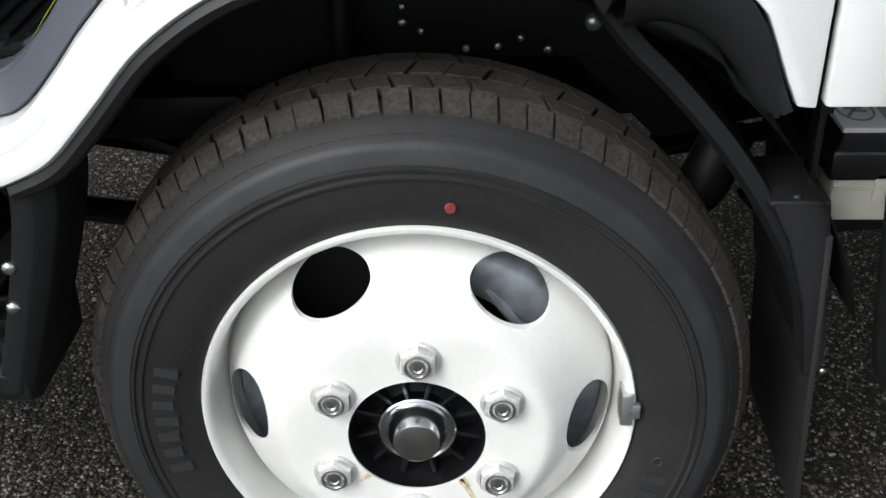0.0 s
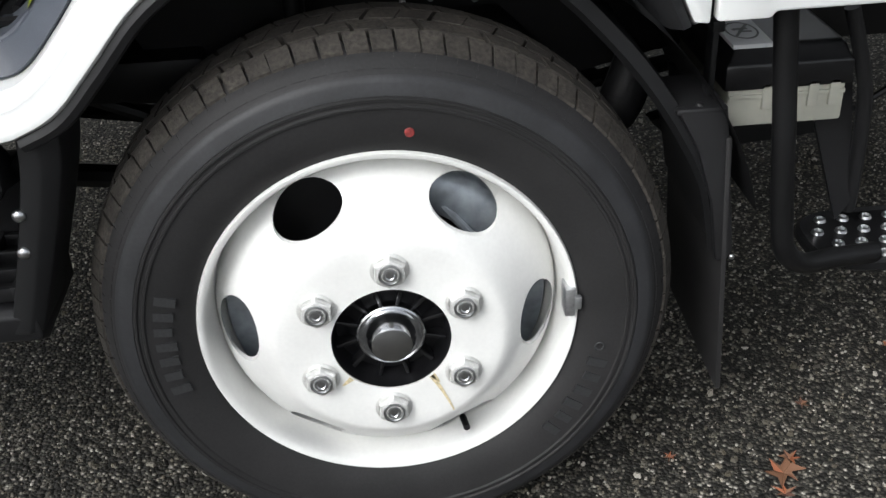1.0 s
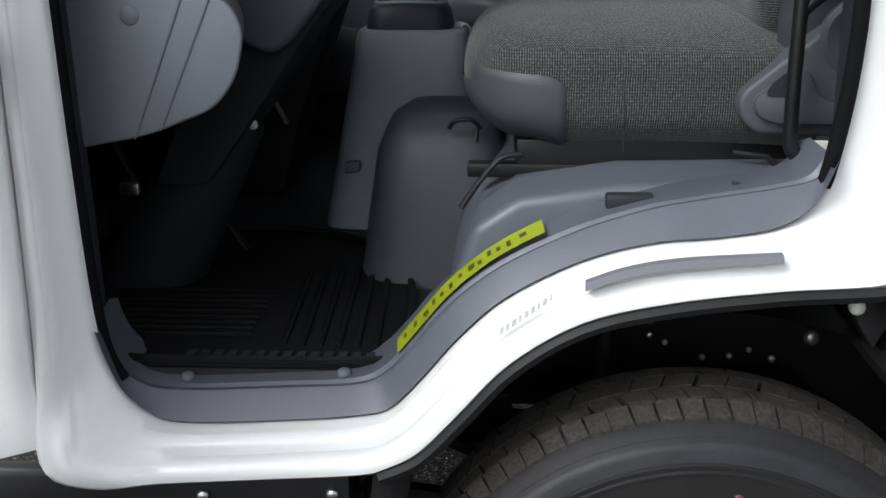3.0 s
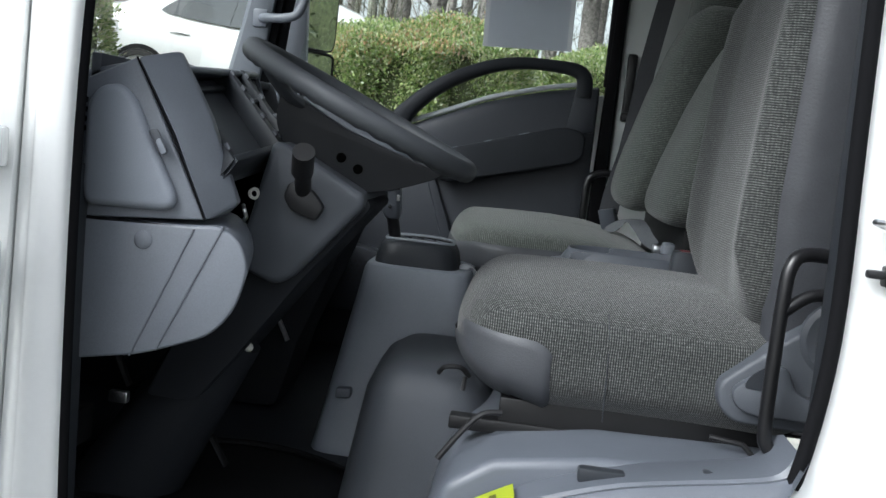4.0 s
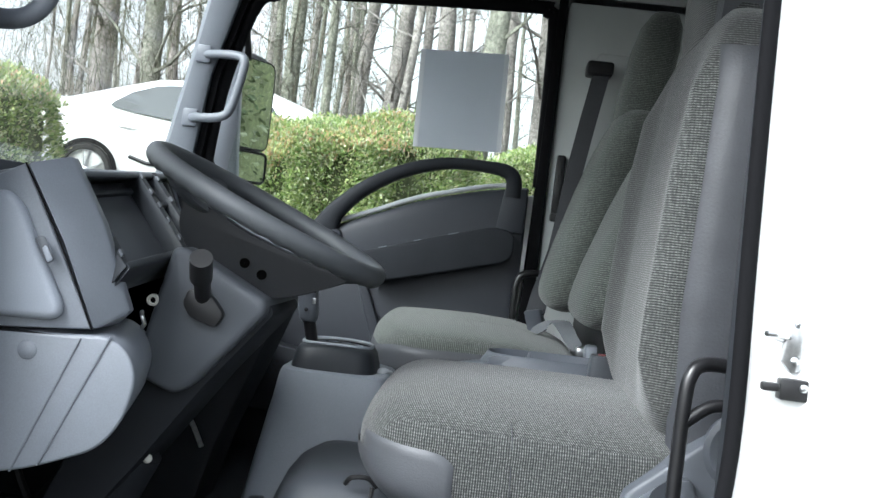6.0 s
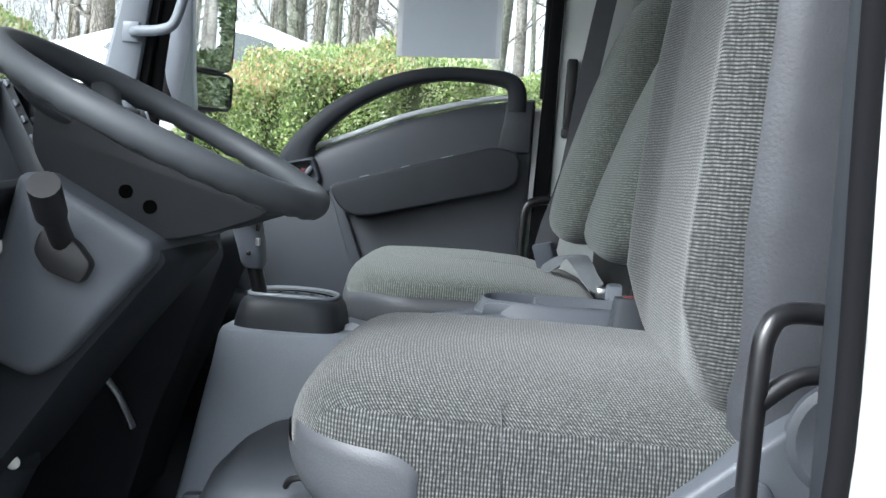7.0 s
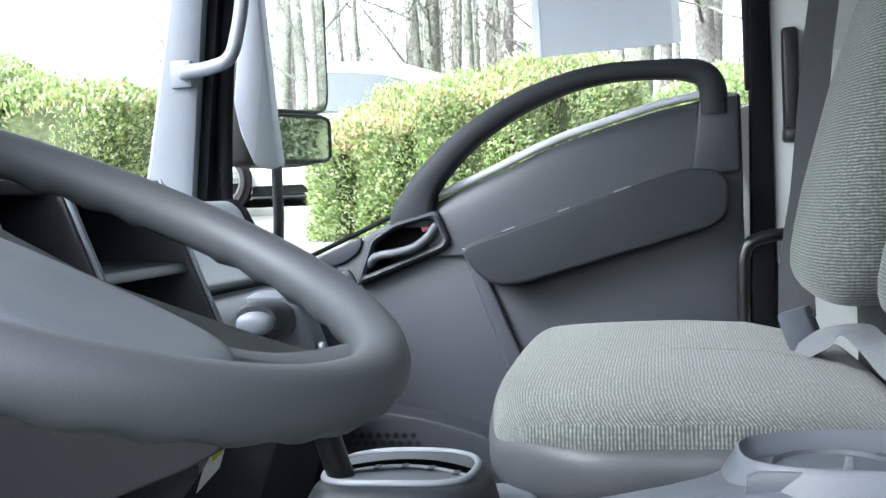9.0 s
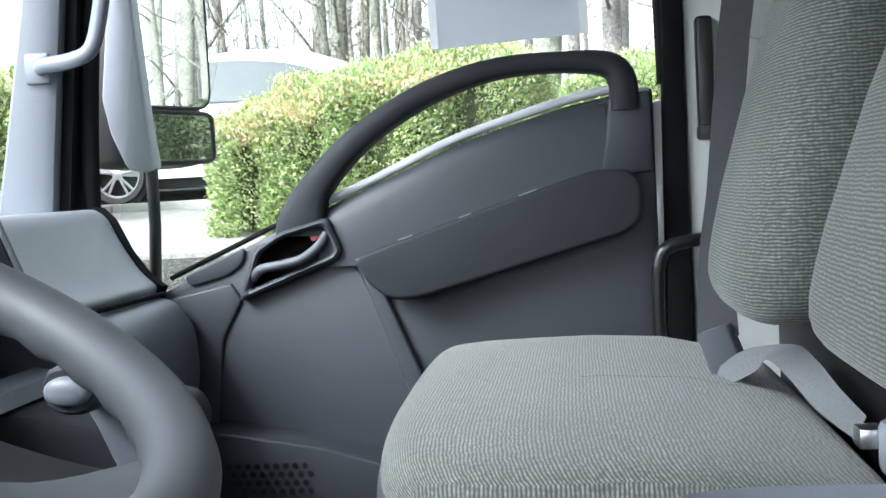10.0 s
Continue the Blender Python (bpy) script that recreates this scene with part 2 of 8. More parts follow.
# flat black that stands for the shade inside holes and slots
HOLESHADE = mat("hole_shade_black", (0.002, 0.002, 0.002), 1.0, spec=0.0)
PAPEREDGE = mat("pale_sheet_edge", (0.70, 0.72, 0.75), 0.6, stain=0.03, stain_size=0.1)
STICKER = mat("white_sticker", (0.6, 0.6, 0.55), 0.5, grain=0.1, grain_size=0.004)
AMBER = mat("amber_lens", (0.55, 0.12, 0.02), 0.25)
DRUM = mat("bare_cast_steel", (0.30, 0.33, 0.36), 0.35, metal=0.6, stain=0.3, stain_size=0.03)
CARPAINT = mat("white_car_paint", (0.78, 0.79, 0.77), 0.15, coat=0.8, stain=0.02)
CARGLASS = mat("dark_car_glass", (0.045, 0.052, 0.055), 0.08, spec=0.8)
ALLOY = mat("car_alloy", (0.55, 0.56, 0.57), 0.3, metal=0.8)
CONCRETE = mat("kerb_concrete", (0.26, 0.25, 0.235), 0.85, grain=0.2, grain_size=0.01, stain=0.2, stain_size=0.3, bump=0.4, bump_size=0.01)
BARK = mat("bark", (0.22, 0.20, 0.185), 0.9, grain=0.4, grain_size=0.05, stain=0.35, stain_size=0.6, bump=0.8, bump_size=0.05)
BARK2 = mat("mossy_bark", (0.19, 0.19, 0.155), 0.9, grain=0.4, grain_size=0.05, stain=0.35, stain_size=0.5, bump=0.8, bump_size=0.05)
LEAF = leaf_mat("hedge_leaves", [(0.25, 0.34, 0.115), (0.38, 0.46, 0.18), (0.17, 0.26, 0.085), (0.49, 0.54, 0.32), (0.29, 0.38, 0.15), (0.48, 0.45, 0.29), (0.13, 0.20, 0.07), (0.54, 0.57, 0.42), (0.32, 0.41, 0.15), (0.42, 0.47, 0.21)], 0.45, 0.4)
LEAFRED = leaf_mat("hedge_shoots", [(0.55, 0.33, 0.20), (0.50, 0.38, 0.20), (0.60, 0.42, 0.30), (0.46, 0.44, 0.20)], 0.5, 0.4)
DARKLEAF = leaf_mat("dark_evergreen_leaves", [(0.040, 0.058, 0.026), (0.055, 0.075, 0.034), (0.032, 0.046, 0.020), (0.075, 0.092, 0.044)], 0.5, 0.2)
TWIG = mat("twigs", (0.07, 0.085, 0.035), 0.9, grain=0.5, grain_size=0.05)
BRUSH = leaf_mat("brush", [(0.10, 0.09, 0.06), (0.07, 0.075, 0.04), (0.13, 0.10, 0.075), (0.06, 0.06, 0.035)])
DEADLEAF = leaf_mat("dead_leaves", [(0.24, 0.08, 0.035), (0.18, 0.09, 0.05), (0.14, 0.07, 0.05)], 0.7)
STONE = leaf_mat("loose_stones", [(0.085, 0.078, 0.060), (0.20, 0.188, 0.155), (0.050, 0.045, 0.035), (0.34, 0.325, 0.285), (0.065, 0.056, 0.040), (0.125, 0.112, 0.082), (0.042, 0.038, 0.030), (0.055, 0.047, 0.034), (0.10, 0.092, 0.072), (0.24, 0.225, 0.185)], 0.6)

MIRROR = mat("mirror_glass", (0.85, 0.87, 0.88), 0.01, metal=1.0)


def glass_mat(name, tint):
    m = bpy.data.materials.new(name)
    m.use_nodes = True
    n, l = m.node_tree.nodes, m.node_tree.links
    t = n.new("ShaderNodeBsdfTransparent")
    t.inputs["Color"].default_value = (*tint, 1)
    g = n.new("ShaderNodeBsdfGlossy")
    g.inputs["Roughness"].default_value = 0.02
    f = n.new("ShaderNodeFresnel")
    f.inputs["IOR"].default_value = 1.3
    k = n.new("ShaderNodeMath")
    k.operation = "MULTIPLY"
    k.inputs[1].default_value = 0.22
    l.new(f.outputs[0], k.inputs[0])
    mx = n.new("ShaderNodeMixShader")
    l.new(k.outputs[0], mx.inputs[0])
    l.new(t.outputs[0], mx.inputs[1])
    l.new(g.outputs[0], mx.inputs[2])
    l.new(mx.outputs[0], n["Material Output"].inputs["Surface"])
    return m


GLASS = glass_mat("clear_glass", (0.94, 0.97, 0.95))


def ground_mat():
    """Asphalt of coarse chippings: single stones in a dark binder."""
    m = mat("chip_asphalt", (0.05, 0.05, 0.05), 0.75, spec=0.35)
    n, l = m.node_tree.nodes, m.node_tree.links
    b = n["Principled BSDF"]
    co = n.new("ShaderNodeTexCoord").outputs["Object"]
    v = n.new("ShaderNodeTexVoronoi")
    v.inputs["Scale"].default_value = 150
    l.new(co, v.inputs["Vector"])
    r = n.new("ShaderNodeValToRGB")
    e = r.color_ramp.elements
    e[0].position, e[0].color = 0.0, (0.016, 0.0145, 0.0115, 1)
    e[1].position, e[1].color = 1.0, (0.42, 0.40, 0.35, 1)
    for p, c in ((0.45, 0.032), (0.72, 0.085), (0.91, 0.22)):
        k = e.new(p)
        k.color = (c, c * 0.93, c * 0.77, 1)
    sep = n.new("ShaderNodeSeparateColor")
    l.new(v.outputs["Color"], sep.inputs[0])
    l.new(sep.outputs[0], r.inputs[0])
    big = n.new("ShaderNodeTexNoise")
    big.inputs["Scale"].default_value = 2.2
    big.inputs["Detail"].default_value = 6
    l.new(co, big.inputs["Vector"])
    mr = n.new("ShaderNodeMapRange")
    mr.inputs["From Min"].default_value, mr.inputs["From Max"].default_value = 0.3, 0.7
    mr.inputs["To Min"].default_value, mr.inputs["To Max"].default_value = 0.6, 1.35
    l.new(big.outputs["Fac"], mr.inputs["Value"])
    gap = n.new("ShaderNodeMapRange")
    gap.inputs["From Min"].default_value, gap.inputs["From Max"].default_value = 0.35, 0.55
    gap.inputs["To Min"].default_value, gap.inputs["To Max"].default_value = 1.0, 0.3
    l.new(v.outputs["Distance"], gap.inputs["Value"])
    mul = n.new("ShaderNodeMath")
    mul.operation = "MULTIPLY"
    l.new(mr.outputs[0], mul.inputs[0])
    l.new(gap.outputs[0], mul.inputs[1])
    sc = n.new("ShaderNodeVectorMath")
    sc.operation = "SCALE"
    l.new(r.outputs[0], sc.inputs[0])
    l.new(mul.outputs[0], sc.inputs["Scale"])
    l.new(sc.outputs[0], b.inputs["Base Color"])
    u = n.new("ShaderNodeBump")
    u.inputs["Strength"].default_value, u.inputs["Distance"].default_value = 0.9, 0.006
    u.invert = True
    l.new(v.outputs["Distance"], u.inputs["Height"])
    l.new(u.outputs[0], b.inputs["Normal"])
    return m


ASPHALT = ground_mat()


# ---------------------------------------------------------------- mesh helpers
def part(name, bm, material, parent=None, label="", smooth=40, bevel=0.0, seg=2, shadow=True):
    """Links a bmesh as one mesh object under a thing or part."""
    bm.normal_update()
    if bevel > 0:
        es = [e for e in bm.edges if len(e.link_faces) == 2 and e.calc_face_angle(0) > 0.45]
        bmesh.ops.bevel(bm, geom=es, offset=bevel, segments=seg, profile=0.5, affect="EDGES", clamp_overlap=True)
    bmesh.ops.recalc_face_normals(bm, faces=bm.faces)
    me = bpy.data.meshes.new(name)
    bm.to_mesh(me)
    bm.free()
    for p in me.polygons:
        p.use_smooth = True
    me.set_sharp_from_angle(angle=radians(smooth))
    for mm in material if isinstance(material, (list, tuple)) else [material]:
        me.materials.append(mm)
    ob = new(name, me)
    if parent is not None:
        ob.parent = parent
        ob.matrix_parent_inverse = parent.matrix_world.inverted()
    if label:
        ob["label"] = label
    if not shadow:
        ob.visible_shadow = False
    return ob


def thing(name, label, category, at=(0, 0, 0), group=""):
    ob = new(name)
    ob.empty_display_size = 0.1
    ob.matrix_world = Matrix.Translation(at)
    return tagged(ob, label, category, group)


def box(bm, x0, x1, y0, y1, z0, z1):
    vs = [bm.verts.new((x, y, z)) for x in (x0, x1) for y in (y0, y1) for z in (z0, z1)]
    for f in ((0, 1, 3, 2), (4, 6, 7, 5), (0, 4, 5, 1), (2, 3, 7, 6), (0, 2, 6, 4), (1, 5, 7, 3)):
        bm.faces.new([vs[i] for i in f])
    return vs


def block(x0, x1, y0, y1, z0, z1):
    bm = bmesh.new()
    box(bm, x0, x1, y0, y1, z0, z1)
    return bm


def rounded(pts, r, n=4):
    """The polygon with its corners rounded."""
    out, k = [], len(pts)
    for i in range(k):
        p, a, b = (Vector(pts[j % k]).to_2d() for j in (i, i - 1, i + 1))
        da, db = (a - p), (b - p)
        t = min(r, da.length * 0.45, db.length * 0.45)
        s, e = p + da.normalized() * t, p + db.normalized() * t
        for j in range(n + 1):
            u = j / n
            q = s * (1 - u) ** 2 + p * 2 * u * (1 - u) + e * u * u
            out.append((q.x, q.y))
    return out


def prism(bm, pts, a, b, axis="y", rnd=0.0):
    """A polygon given in the other two axes, between a and b on the axis. a and b may be functions of the point."""
    pts = rounded(pts, rnd) if rnd > 0 else pts
    put = {"x": lambda u, v, w: (w, u, v), "y": lambda u, v, w: (u, w, v), "z": lambda u, v, w: (u, v, w)}[axis]
    fa = a if callable(a) else (lambda u, v: a)
    fb = b if callable(b) else (lambda u, v: b)
    A = [bm.verts.new(put(u, v, fa(u, v))) for u, v in pts]
    B = [bm.verts.new(put(u, v, fb(u, v))) for u, v in pts]
    bm.faces.new(A)
    bm.faces.new(B[::-1])
    k = len(pts)
    for i in range(k):
        bm.faces.new((A[i], B[i], B[(i + 1) % k], A[(i + 1) % k]))
    return A, B


def rings(bm, loops, close=True, caps=True, around=True):
    """Skins a row of point loops."""
    vs = [[bm.verts.new(p) for p in lp] for lp in loops]
    k = len(vs[0])
    rows = list(zip(vs, vs[1:])) + ([(vs[-1], vs[0])] if around and not caps and close == "torus" else [])
    for a, b in rows:
        for i in range(k if close else k - 1):
            bm.faces.new((a[i], a[(i + 1) % k], b[(i + 1) % k], b[i]))
    if caps and close:
        bm.faces.new(vs[0][::-1])
        bm.faces.new(vs[-1])
    return vs


def smooth_path(pts, per=6, closed=False):
    """Points on a curve through the given ones."""
    P = [Vector(p) for p in pts]
    out, k = [], len(P)
    last = k if closed else k - 1
    for i in range(last):
        a, b = P[i], P[(i + 1) % k]
        p = P[i - 1] if closed or i > 0 else a
        q = P[(i + 2) % k] if closed or i + 2 < k else b
        for j in range(per):
            t = j / per
            out.append(0.5 * ((2 * a) + (b - p) * t + (2 * p - 5 * a + 4 * b - q) * t * t + (3 * a - p - 3 * b + q) * t ** 3))
    if not closed:
        out.append(P[-1])
    return out


def tube(bm, pts, r, seg=10, flat=1.0, closed=False, up=None):
    """A round or flattened bar along a path."""
    P = [Vector(p) for p in pts]
    k = len(P)
    loops = []
    n = None
    for i, p in enumerate(P):
        if closed:
            d = (P[(i + 1) % k] - P[i - 1]).normalized()
        else:
            d = (P[min(i + 1, k - 1)] - P[max(i - 1, 0)]).normalized()
        if up is not None:
            n = Vector(up)
        elif n is None:
            n = Vector((0, 0, 1)) if abs(d.z) < 0.9 else Vector((1, 0, 0))
        n = (n - d * n.dot(d)).normalized()
        s = d.cross(n)
        rr = r(i / max(1, k - 1)) if callable(r) else r
        loops.append([p + n * math.cos(a) * rr * flat + s * math.sin(a) * rr for a in (2 * math.pi * j / seg for j in range(seg))])
    if closed:
        rings(bm, loops + [loops[0]], caps=False)
        bmesh.ops.remove_doubles(bm, verts=bm.verts, dist=1e-6)
    else:
        rings(bm, loops)


def lathe(bm, prof, seg=48, c=(0, 0, 0), caps=False, a0=0.0, a1=360.0):
    """Turns a profile of (radius, y) round the y axis through c."""
    full = abs(a1 - a0) > 359
    ang = [radians(a0 + (a1 - a0) * i / seg) for i in range(seg if full else seg + 1)]
    loops = [[(c[0] + r * math.cos(a), c[1] + y, c[2] + r * math.sin(a)) for a in ang] for r, y in prof]
    rings(bm, loops, close=full, caps=caps)


def disc_y(bm, x, y, z, r, thick, seg=20):
    lathe(bm, [(0.0005, 0), (r * 0.85, 0), (r, thick * 0.3), (r, thick)], seg, (x, y, z), caps=True)


def superloop(cx, cy, hx, hy, n=28, p=4.0):
    """A rounded rectangle about a centre."""
    out = []
    for i in range(n):
        a = 2 * math.pi * (i + 0.5) / n
        c, s = math.cos(a), math.sin(a)
        out.append((cx + hx * math.copysign(abs(c) ** (2 / p), c), cy + hy * math.copysign(abs(s) ** (2 / p), s)))
    return out


def bolt(x, y, z, r, parent, material=CHROME, d=(0, -1, 0), name="bolt"):
    """A small round-headed screw that points along d."""
    bm = bmesh.new()
    lathe(bm, [(0.0004, -0.6 * r), (r * 0.5, -0.55 * r), (r * 0.9, -0.3 * r), (r, 0), (r, 0.3 * r)], 12, caps=True)
    q = Vector((0, -1, 0)).rotation_difference(Vector(d).normalized()).to_matrix().to_4x4()
    bmesh.ops.transform(bm, matrix=Matrix.Translation((x, y, z)) @ q, verts=bm.verts)
    return part(name, bm, material, parent)


def bars(parent, start, right, up, count, width, height, step, material, out=(0, 0, 0), name="printed_line"):
    """A line of plain print marks."""
    s, r, u, o = Vector(start), Vector(right), Vector(up), Vector(out)
    rnd = random.Random(7)
    x = 0.0
    for i in range(count):
        w = width * rnd.uniform(0.6, 1.2)
        a = s + r * x
        bm = bmesh.new()
        bm.faces.new([bm.verts.new(p + o) for p in (a, a + r * w, a + r * w + u * height, a + u * height)])
        part(name, bm, material, parent)
        x += w + step

# ================================================================ ground
def ground_height(x, y):
    """Level under the truck, a bank beyond it, then a terrace that climbs gently."""
    t = min(max((y - 2.9) / 2.6, 0), 1)
    h = 1.18 * t * t * (3 - 2 * t)
    if y > 5.5:
        h += 0.07 * min(y - 5.5, 40)
    return h


bm = bmesh.new()
xs = [-900, -300, -80, -30, -15, -8, -5, -3, -2, -1, 0, 1, 2, 3, 5, 8, 15, 30, 80, 300, 900]
ys = [-900, -200, -50, -12, -4, -2, -1, 0, 1, 2, 2.9, 3.3, 3.7, 4.1, 4.5, 4.9, 5.2, 5.5, 6.5, 8, 10, 14, 20, 30, 45, 90, 300, 900]
grid = [[bm.verts.new((x, y, ground_height(x, y))) for x in xs] for y in ys]
for a, b in zip(grid, grid[1:]):
    for i in range(len(xs) - 1):
        bm.faces.new((a[i], a[i + 1], b[i + 1], b[i]))
tagged(part("ground", bm, ASPHALT), "dark wet asphalt of coarse stone chippings", "ground", kind="structure")

rnd = random.Random(3)
V, Fc = [], []
while len(V) < 260000:
    x, y = rnd.uniform(-1.3, 1.6), rnd.uniform(-0.62, 1.5)
    if rnd.random() > 0.55 + 0.8 * noise.noise(Vector((x * 3.1, y * 3.1, 2.0))) + 0.5 * noise.noise(Vector((x * 9, y * 9, 4.0))):
        continue
    r = rnd.uniform(0.0016, 0.0042) * (1.9 if rnd.random() < 0.07 else 1)
    a, st = rnd.uniform(0, 6.3), rnd.uniform(0.55, 1.0)
    ca_, sa_ = math.cos(a), math.sin(a)
    h = r * rnd.uniform(0.5, 1.1)
    k = len(V)
    for f, z in ((1.0, -0.001), (rnd.uniform(0.45, 0.75), h)):
        for q_ in range(5):
            t = q_ * 1.257 + rnd.uniform(-0.25, 0.25)
            u, v = r * f * rnd.uniform(0.75, 1.2) * math.cos(t), r * f * st * rnd.uniform(0.75, 1.2) * math.sin(t)
            V.append((x + u * ca_ - v * sa_, y + u * sa_ + v * ca_, z + (rnd.uniform(-0.25, 0.25) * h if z > 0 else 0)))
    Fc.append((k + 5, k + 6, k + 7, k + 8, k + 9))
    for q_ in range(5):
        Fc.append((k + q_, k + (q_ + 1) % 5, k + 5 + (q_ + 1) % 5, k + 5 + q_))
me = bpy.data.meshes.new("gravel")
me.from_pydata(V, [], Fc)
me.materials.append(STONE)
tagged(new("gravel", me), "loose grey chippings scattered over the asphalt", "gravel", kind="stuff")

bm = bmesh.new()
for x, y, s in ((0.61, 0.0, 0.034), (0.595, -0.045, 0.020), (0.63, 0.03, 0.022), (0.845, 0.08, 0.026), (0.70, 0.16, 0.014), (0.44, 0.06, 0.012), (0.92, 0.30, 0.016)):
    a = rnd.uniform(0, 6.3)
    ring = []
    for i in range(12):
        t = a + i * math.pi / 6
        r = s * (1.0 if i % 2 else 0.42) * rnd.uniform(0.7, 1.2)
        ring.append(bm.verts.new((x + r * math.cos(t), y + r * math.sin(t), 0.007 + rnd.uniform(0, 0.35) * s)))
    c = bm.verts.new((x, y, 0.006))
    for i in range(12):
        bm.faces.new((c, ring[i], ring[(i + 1) % 12]))
tagged(part("dead_leaves", bm, DEADLEAF), "crumpled red-brown dead leaves lying on the asphalt", "leaves", kind="stuff")


# ================================================================ front wheel
WC = (0.0, 0.0, 0.385)
wheel = thing("front_wheel", "six-stud white steel truck wheel with a new black tyre", "wheel", (0, 0.06, 0))
bm = bmesh.new()
side = [(0.246, -0.018), (0.258, -0.030), (0.275, -0.040), (0.300, -0.046), (0.3215, -0.0475), (0.323, -0.0505), (0.3255, -0.0505), (0.327, -0.0475),
        (0.331, -0.0475), (0.3325, -0.0500), (0.335, -0.0500), (0.3365, -0.0465), (0.352, -0.0430), (0.3622, -0.0385), (0.3640, -0.0355), (0.374, -0.0265), (0.382, -0.014), (0.388, 0.000)]
prof = side + [(0.389, 0.06)] + [(r, 0.125 - y) for r, y in reversed(side)]
lathe(bm, prof, 120, WC)
tyre = part("tyre", bm, RUBBER, wheel, "new black tyre with ribbed sidewall and zigzag tread", smooth=50)
bm = bmesh.new()


def tread_row(count, y0, y1, r0, r1, zig, gap, phase=0.0):
    step = 2 * math.pi / count
    wear = random.Random(count + int(y0 * 1000))
    for i in range(count):
        a = i * step + phase + wear.uniform(-0.04, 0.04) * step
        b = a + step * (1 - gap + wear.uniform(-0.03, 0.02))
        pts = []
        for (t, y, r) in ((a, y0, r0), (b, y0, r0), (b + zig * step, y1, r1), (a + zig * step, y1, r1)):
            pts.append((t, y, r))
        lo = [bm.verts.new((WC[0] + 0.380 * math.cos(t), WC[1] + y, WC[2] + 0.380 * math.sin(t))) for t, y, r in pts]
        hi = [bm.verts.new((WC[0] + r * math.cos(t), WC[1] + y, WC[2] + r * math.sin(t))) for t, y, r in pts]
        bm.faces.new(hi)
        for k in range(4):
            bm.faces.new((lo[k], lo[(k + 1) % 4], hi[(k + 1) % 4], hi[k]))


tread_row(80, -0.016, 0.011, 0.3850, 0.3995, 0.12, 0.10)
tread_row(60, 0.0145, 0.042, 0.4005, 0.4022, 0.18, 0.11, 0.05)
tread_row(60, 0.0455, 0.079, 0.4030, 0.4030, -0.25, 0.09, 0.02)
tread_row(60, 0.0825, 0.109, 0.4025, 0.4015, 0.22, 0.09, 0.08)
tread_row(92, 0.112, 0.138, 0.3995, 0.3890, 0.0, 0.07)
part("tread", bm, TREAD, tyre, smooth=20)
bm = bmesh.new()
for i in range(92):
    a, b = (2 * math.pi * (i + k) / 92 for k in (0.06, 0.90))
    ring = [[bm.verts.new((WC[0] + (r + h) * math.cos(t), WC[1] + y - h, WC[2] + (r + h) * math.sin(t))) for t in (a, b)] for r, y, h in ((0.3655, -0.0340, -0.001), (0.3670, -0.0330, 0.0003), (0.3790, -0.0195, 0.0005), (0.3830, -0.0150, -0.001))]
    for p, q in zip(ring, ring[1:]):
        bm.faces.new((p[0], p[1], q[1], q[0]))
    bm.faces.new([r[0] for r in ring])
    bm.faces.new([r[1] for r in reversed(ring)])
part("shoulder_ribs", bm, RUBBER, tyre, "row of short moulded shoulder ribs", smooth=25)
bm = bmesh.new()
lathe(bm, [(0.3372, -0.0458), (0.3380, -0.0472), (0.3520, -0.0438), (0.3610, -0.0400), (0.3618, -0.0375)], 120, WC)
part("sidewall_band", bm, BAND, tyre, "paler scuffed band round the sidewall", smooth=60)
for i in range(13):
    a0 = radians((166 + i * 4.6) if i < 7 else (-42 + (i - 7) * 5.0))
    bm = bmesh.new()
    box(bm, -0.0065, 0.0065, -0.0012, 0.003, -0.014 + 0.002 * (i % 3), 0.014)
    bmesh.ops.transform(bm, matrix=Matrix.Translation((WC[0] + 0.298 * math.cos(a0), -0.0462, WC[2] + 0.298 * math.sin(a0))) @ Matrix.Rotation(-a0 + math.pi / 2, 4, "Y"), verts=bm.verts)
    part("moulded_mark", bm, LETTER, tyre, "raised rubber moulding on the sidewall")
bm = bmesh.new()
disc_y(bm, 0.041, -0.0473, 0.672, 0.0062, 0.003, 14)
part("paint_dot", bm, DOTRED, tyre, "red paint dot")
bm = bmesh.new()
lathe(bm, [(0.0045, 0), (0.0062, -0.001), (0.0078, 0)], 16, (0.287, -0.0480, 0.327))
part("paint_ring", bm, LETTER, tyre, "small worn ring mark on the sidewall")

bm = bmesh.new()
lathe(bm, [(0.250, 0.004), (0.2565, -0.022), (0.2585, -0.031), (0.2565, -0.036), (0.2510, -0.036), (0.2470, -0.030), (0.2450, -0.018), (0.2425, 0.006), (0.2400, 0.03),
           (0.236, 0.05), (0.218, 0.06), (0.215, 0.10), (0.238, 0.12), (0.242, 0.15), (0.257, 0.160), (0.259, 0.150), (0.247, 0.13)], 96, WC)
rim = part("rim", bm, RIMWHITE, wheel, "white painted steel rim with a rolled lip", smooth=60)


def dish(r):
    """The face of the disc across its radius."""
    pts = [(0.0, -0.072), (0.148, -0.072), (0.156, -0.070), (0.166, -0.063), (0.185, -0.047), (0.205, -0.027), (0.222, -0.006), (0.233, 0.014), (0.2385, 0.034)]
    for (a, ya), (b, yb) in zip(pts, pts[1:]):
        if r <= b:
            return ya + (yb - ya) * (r - a) / (b - a)
    return pts[-1][1]


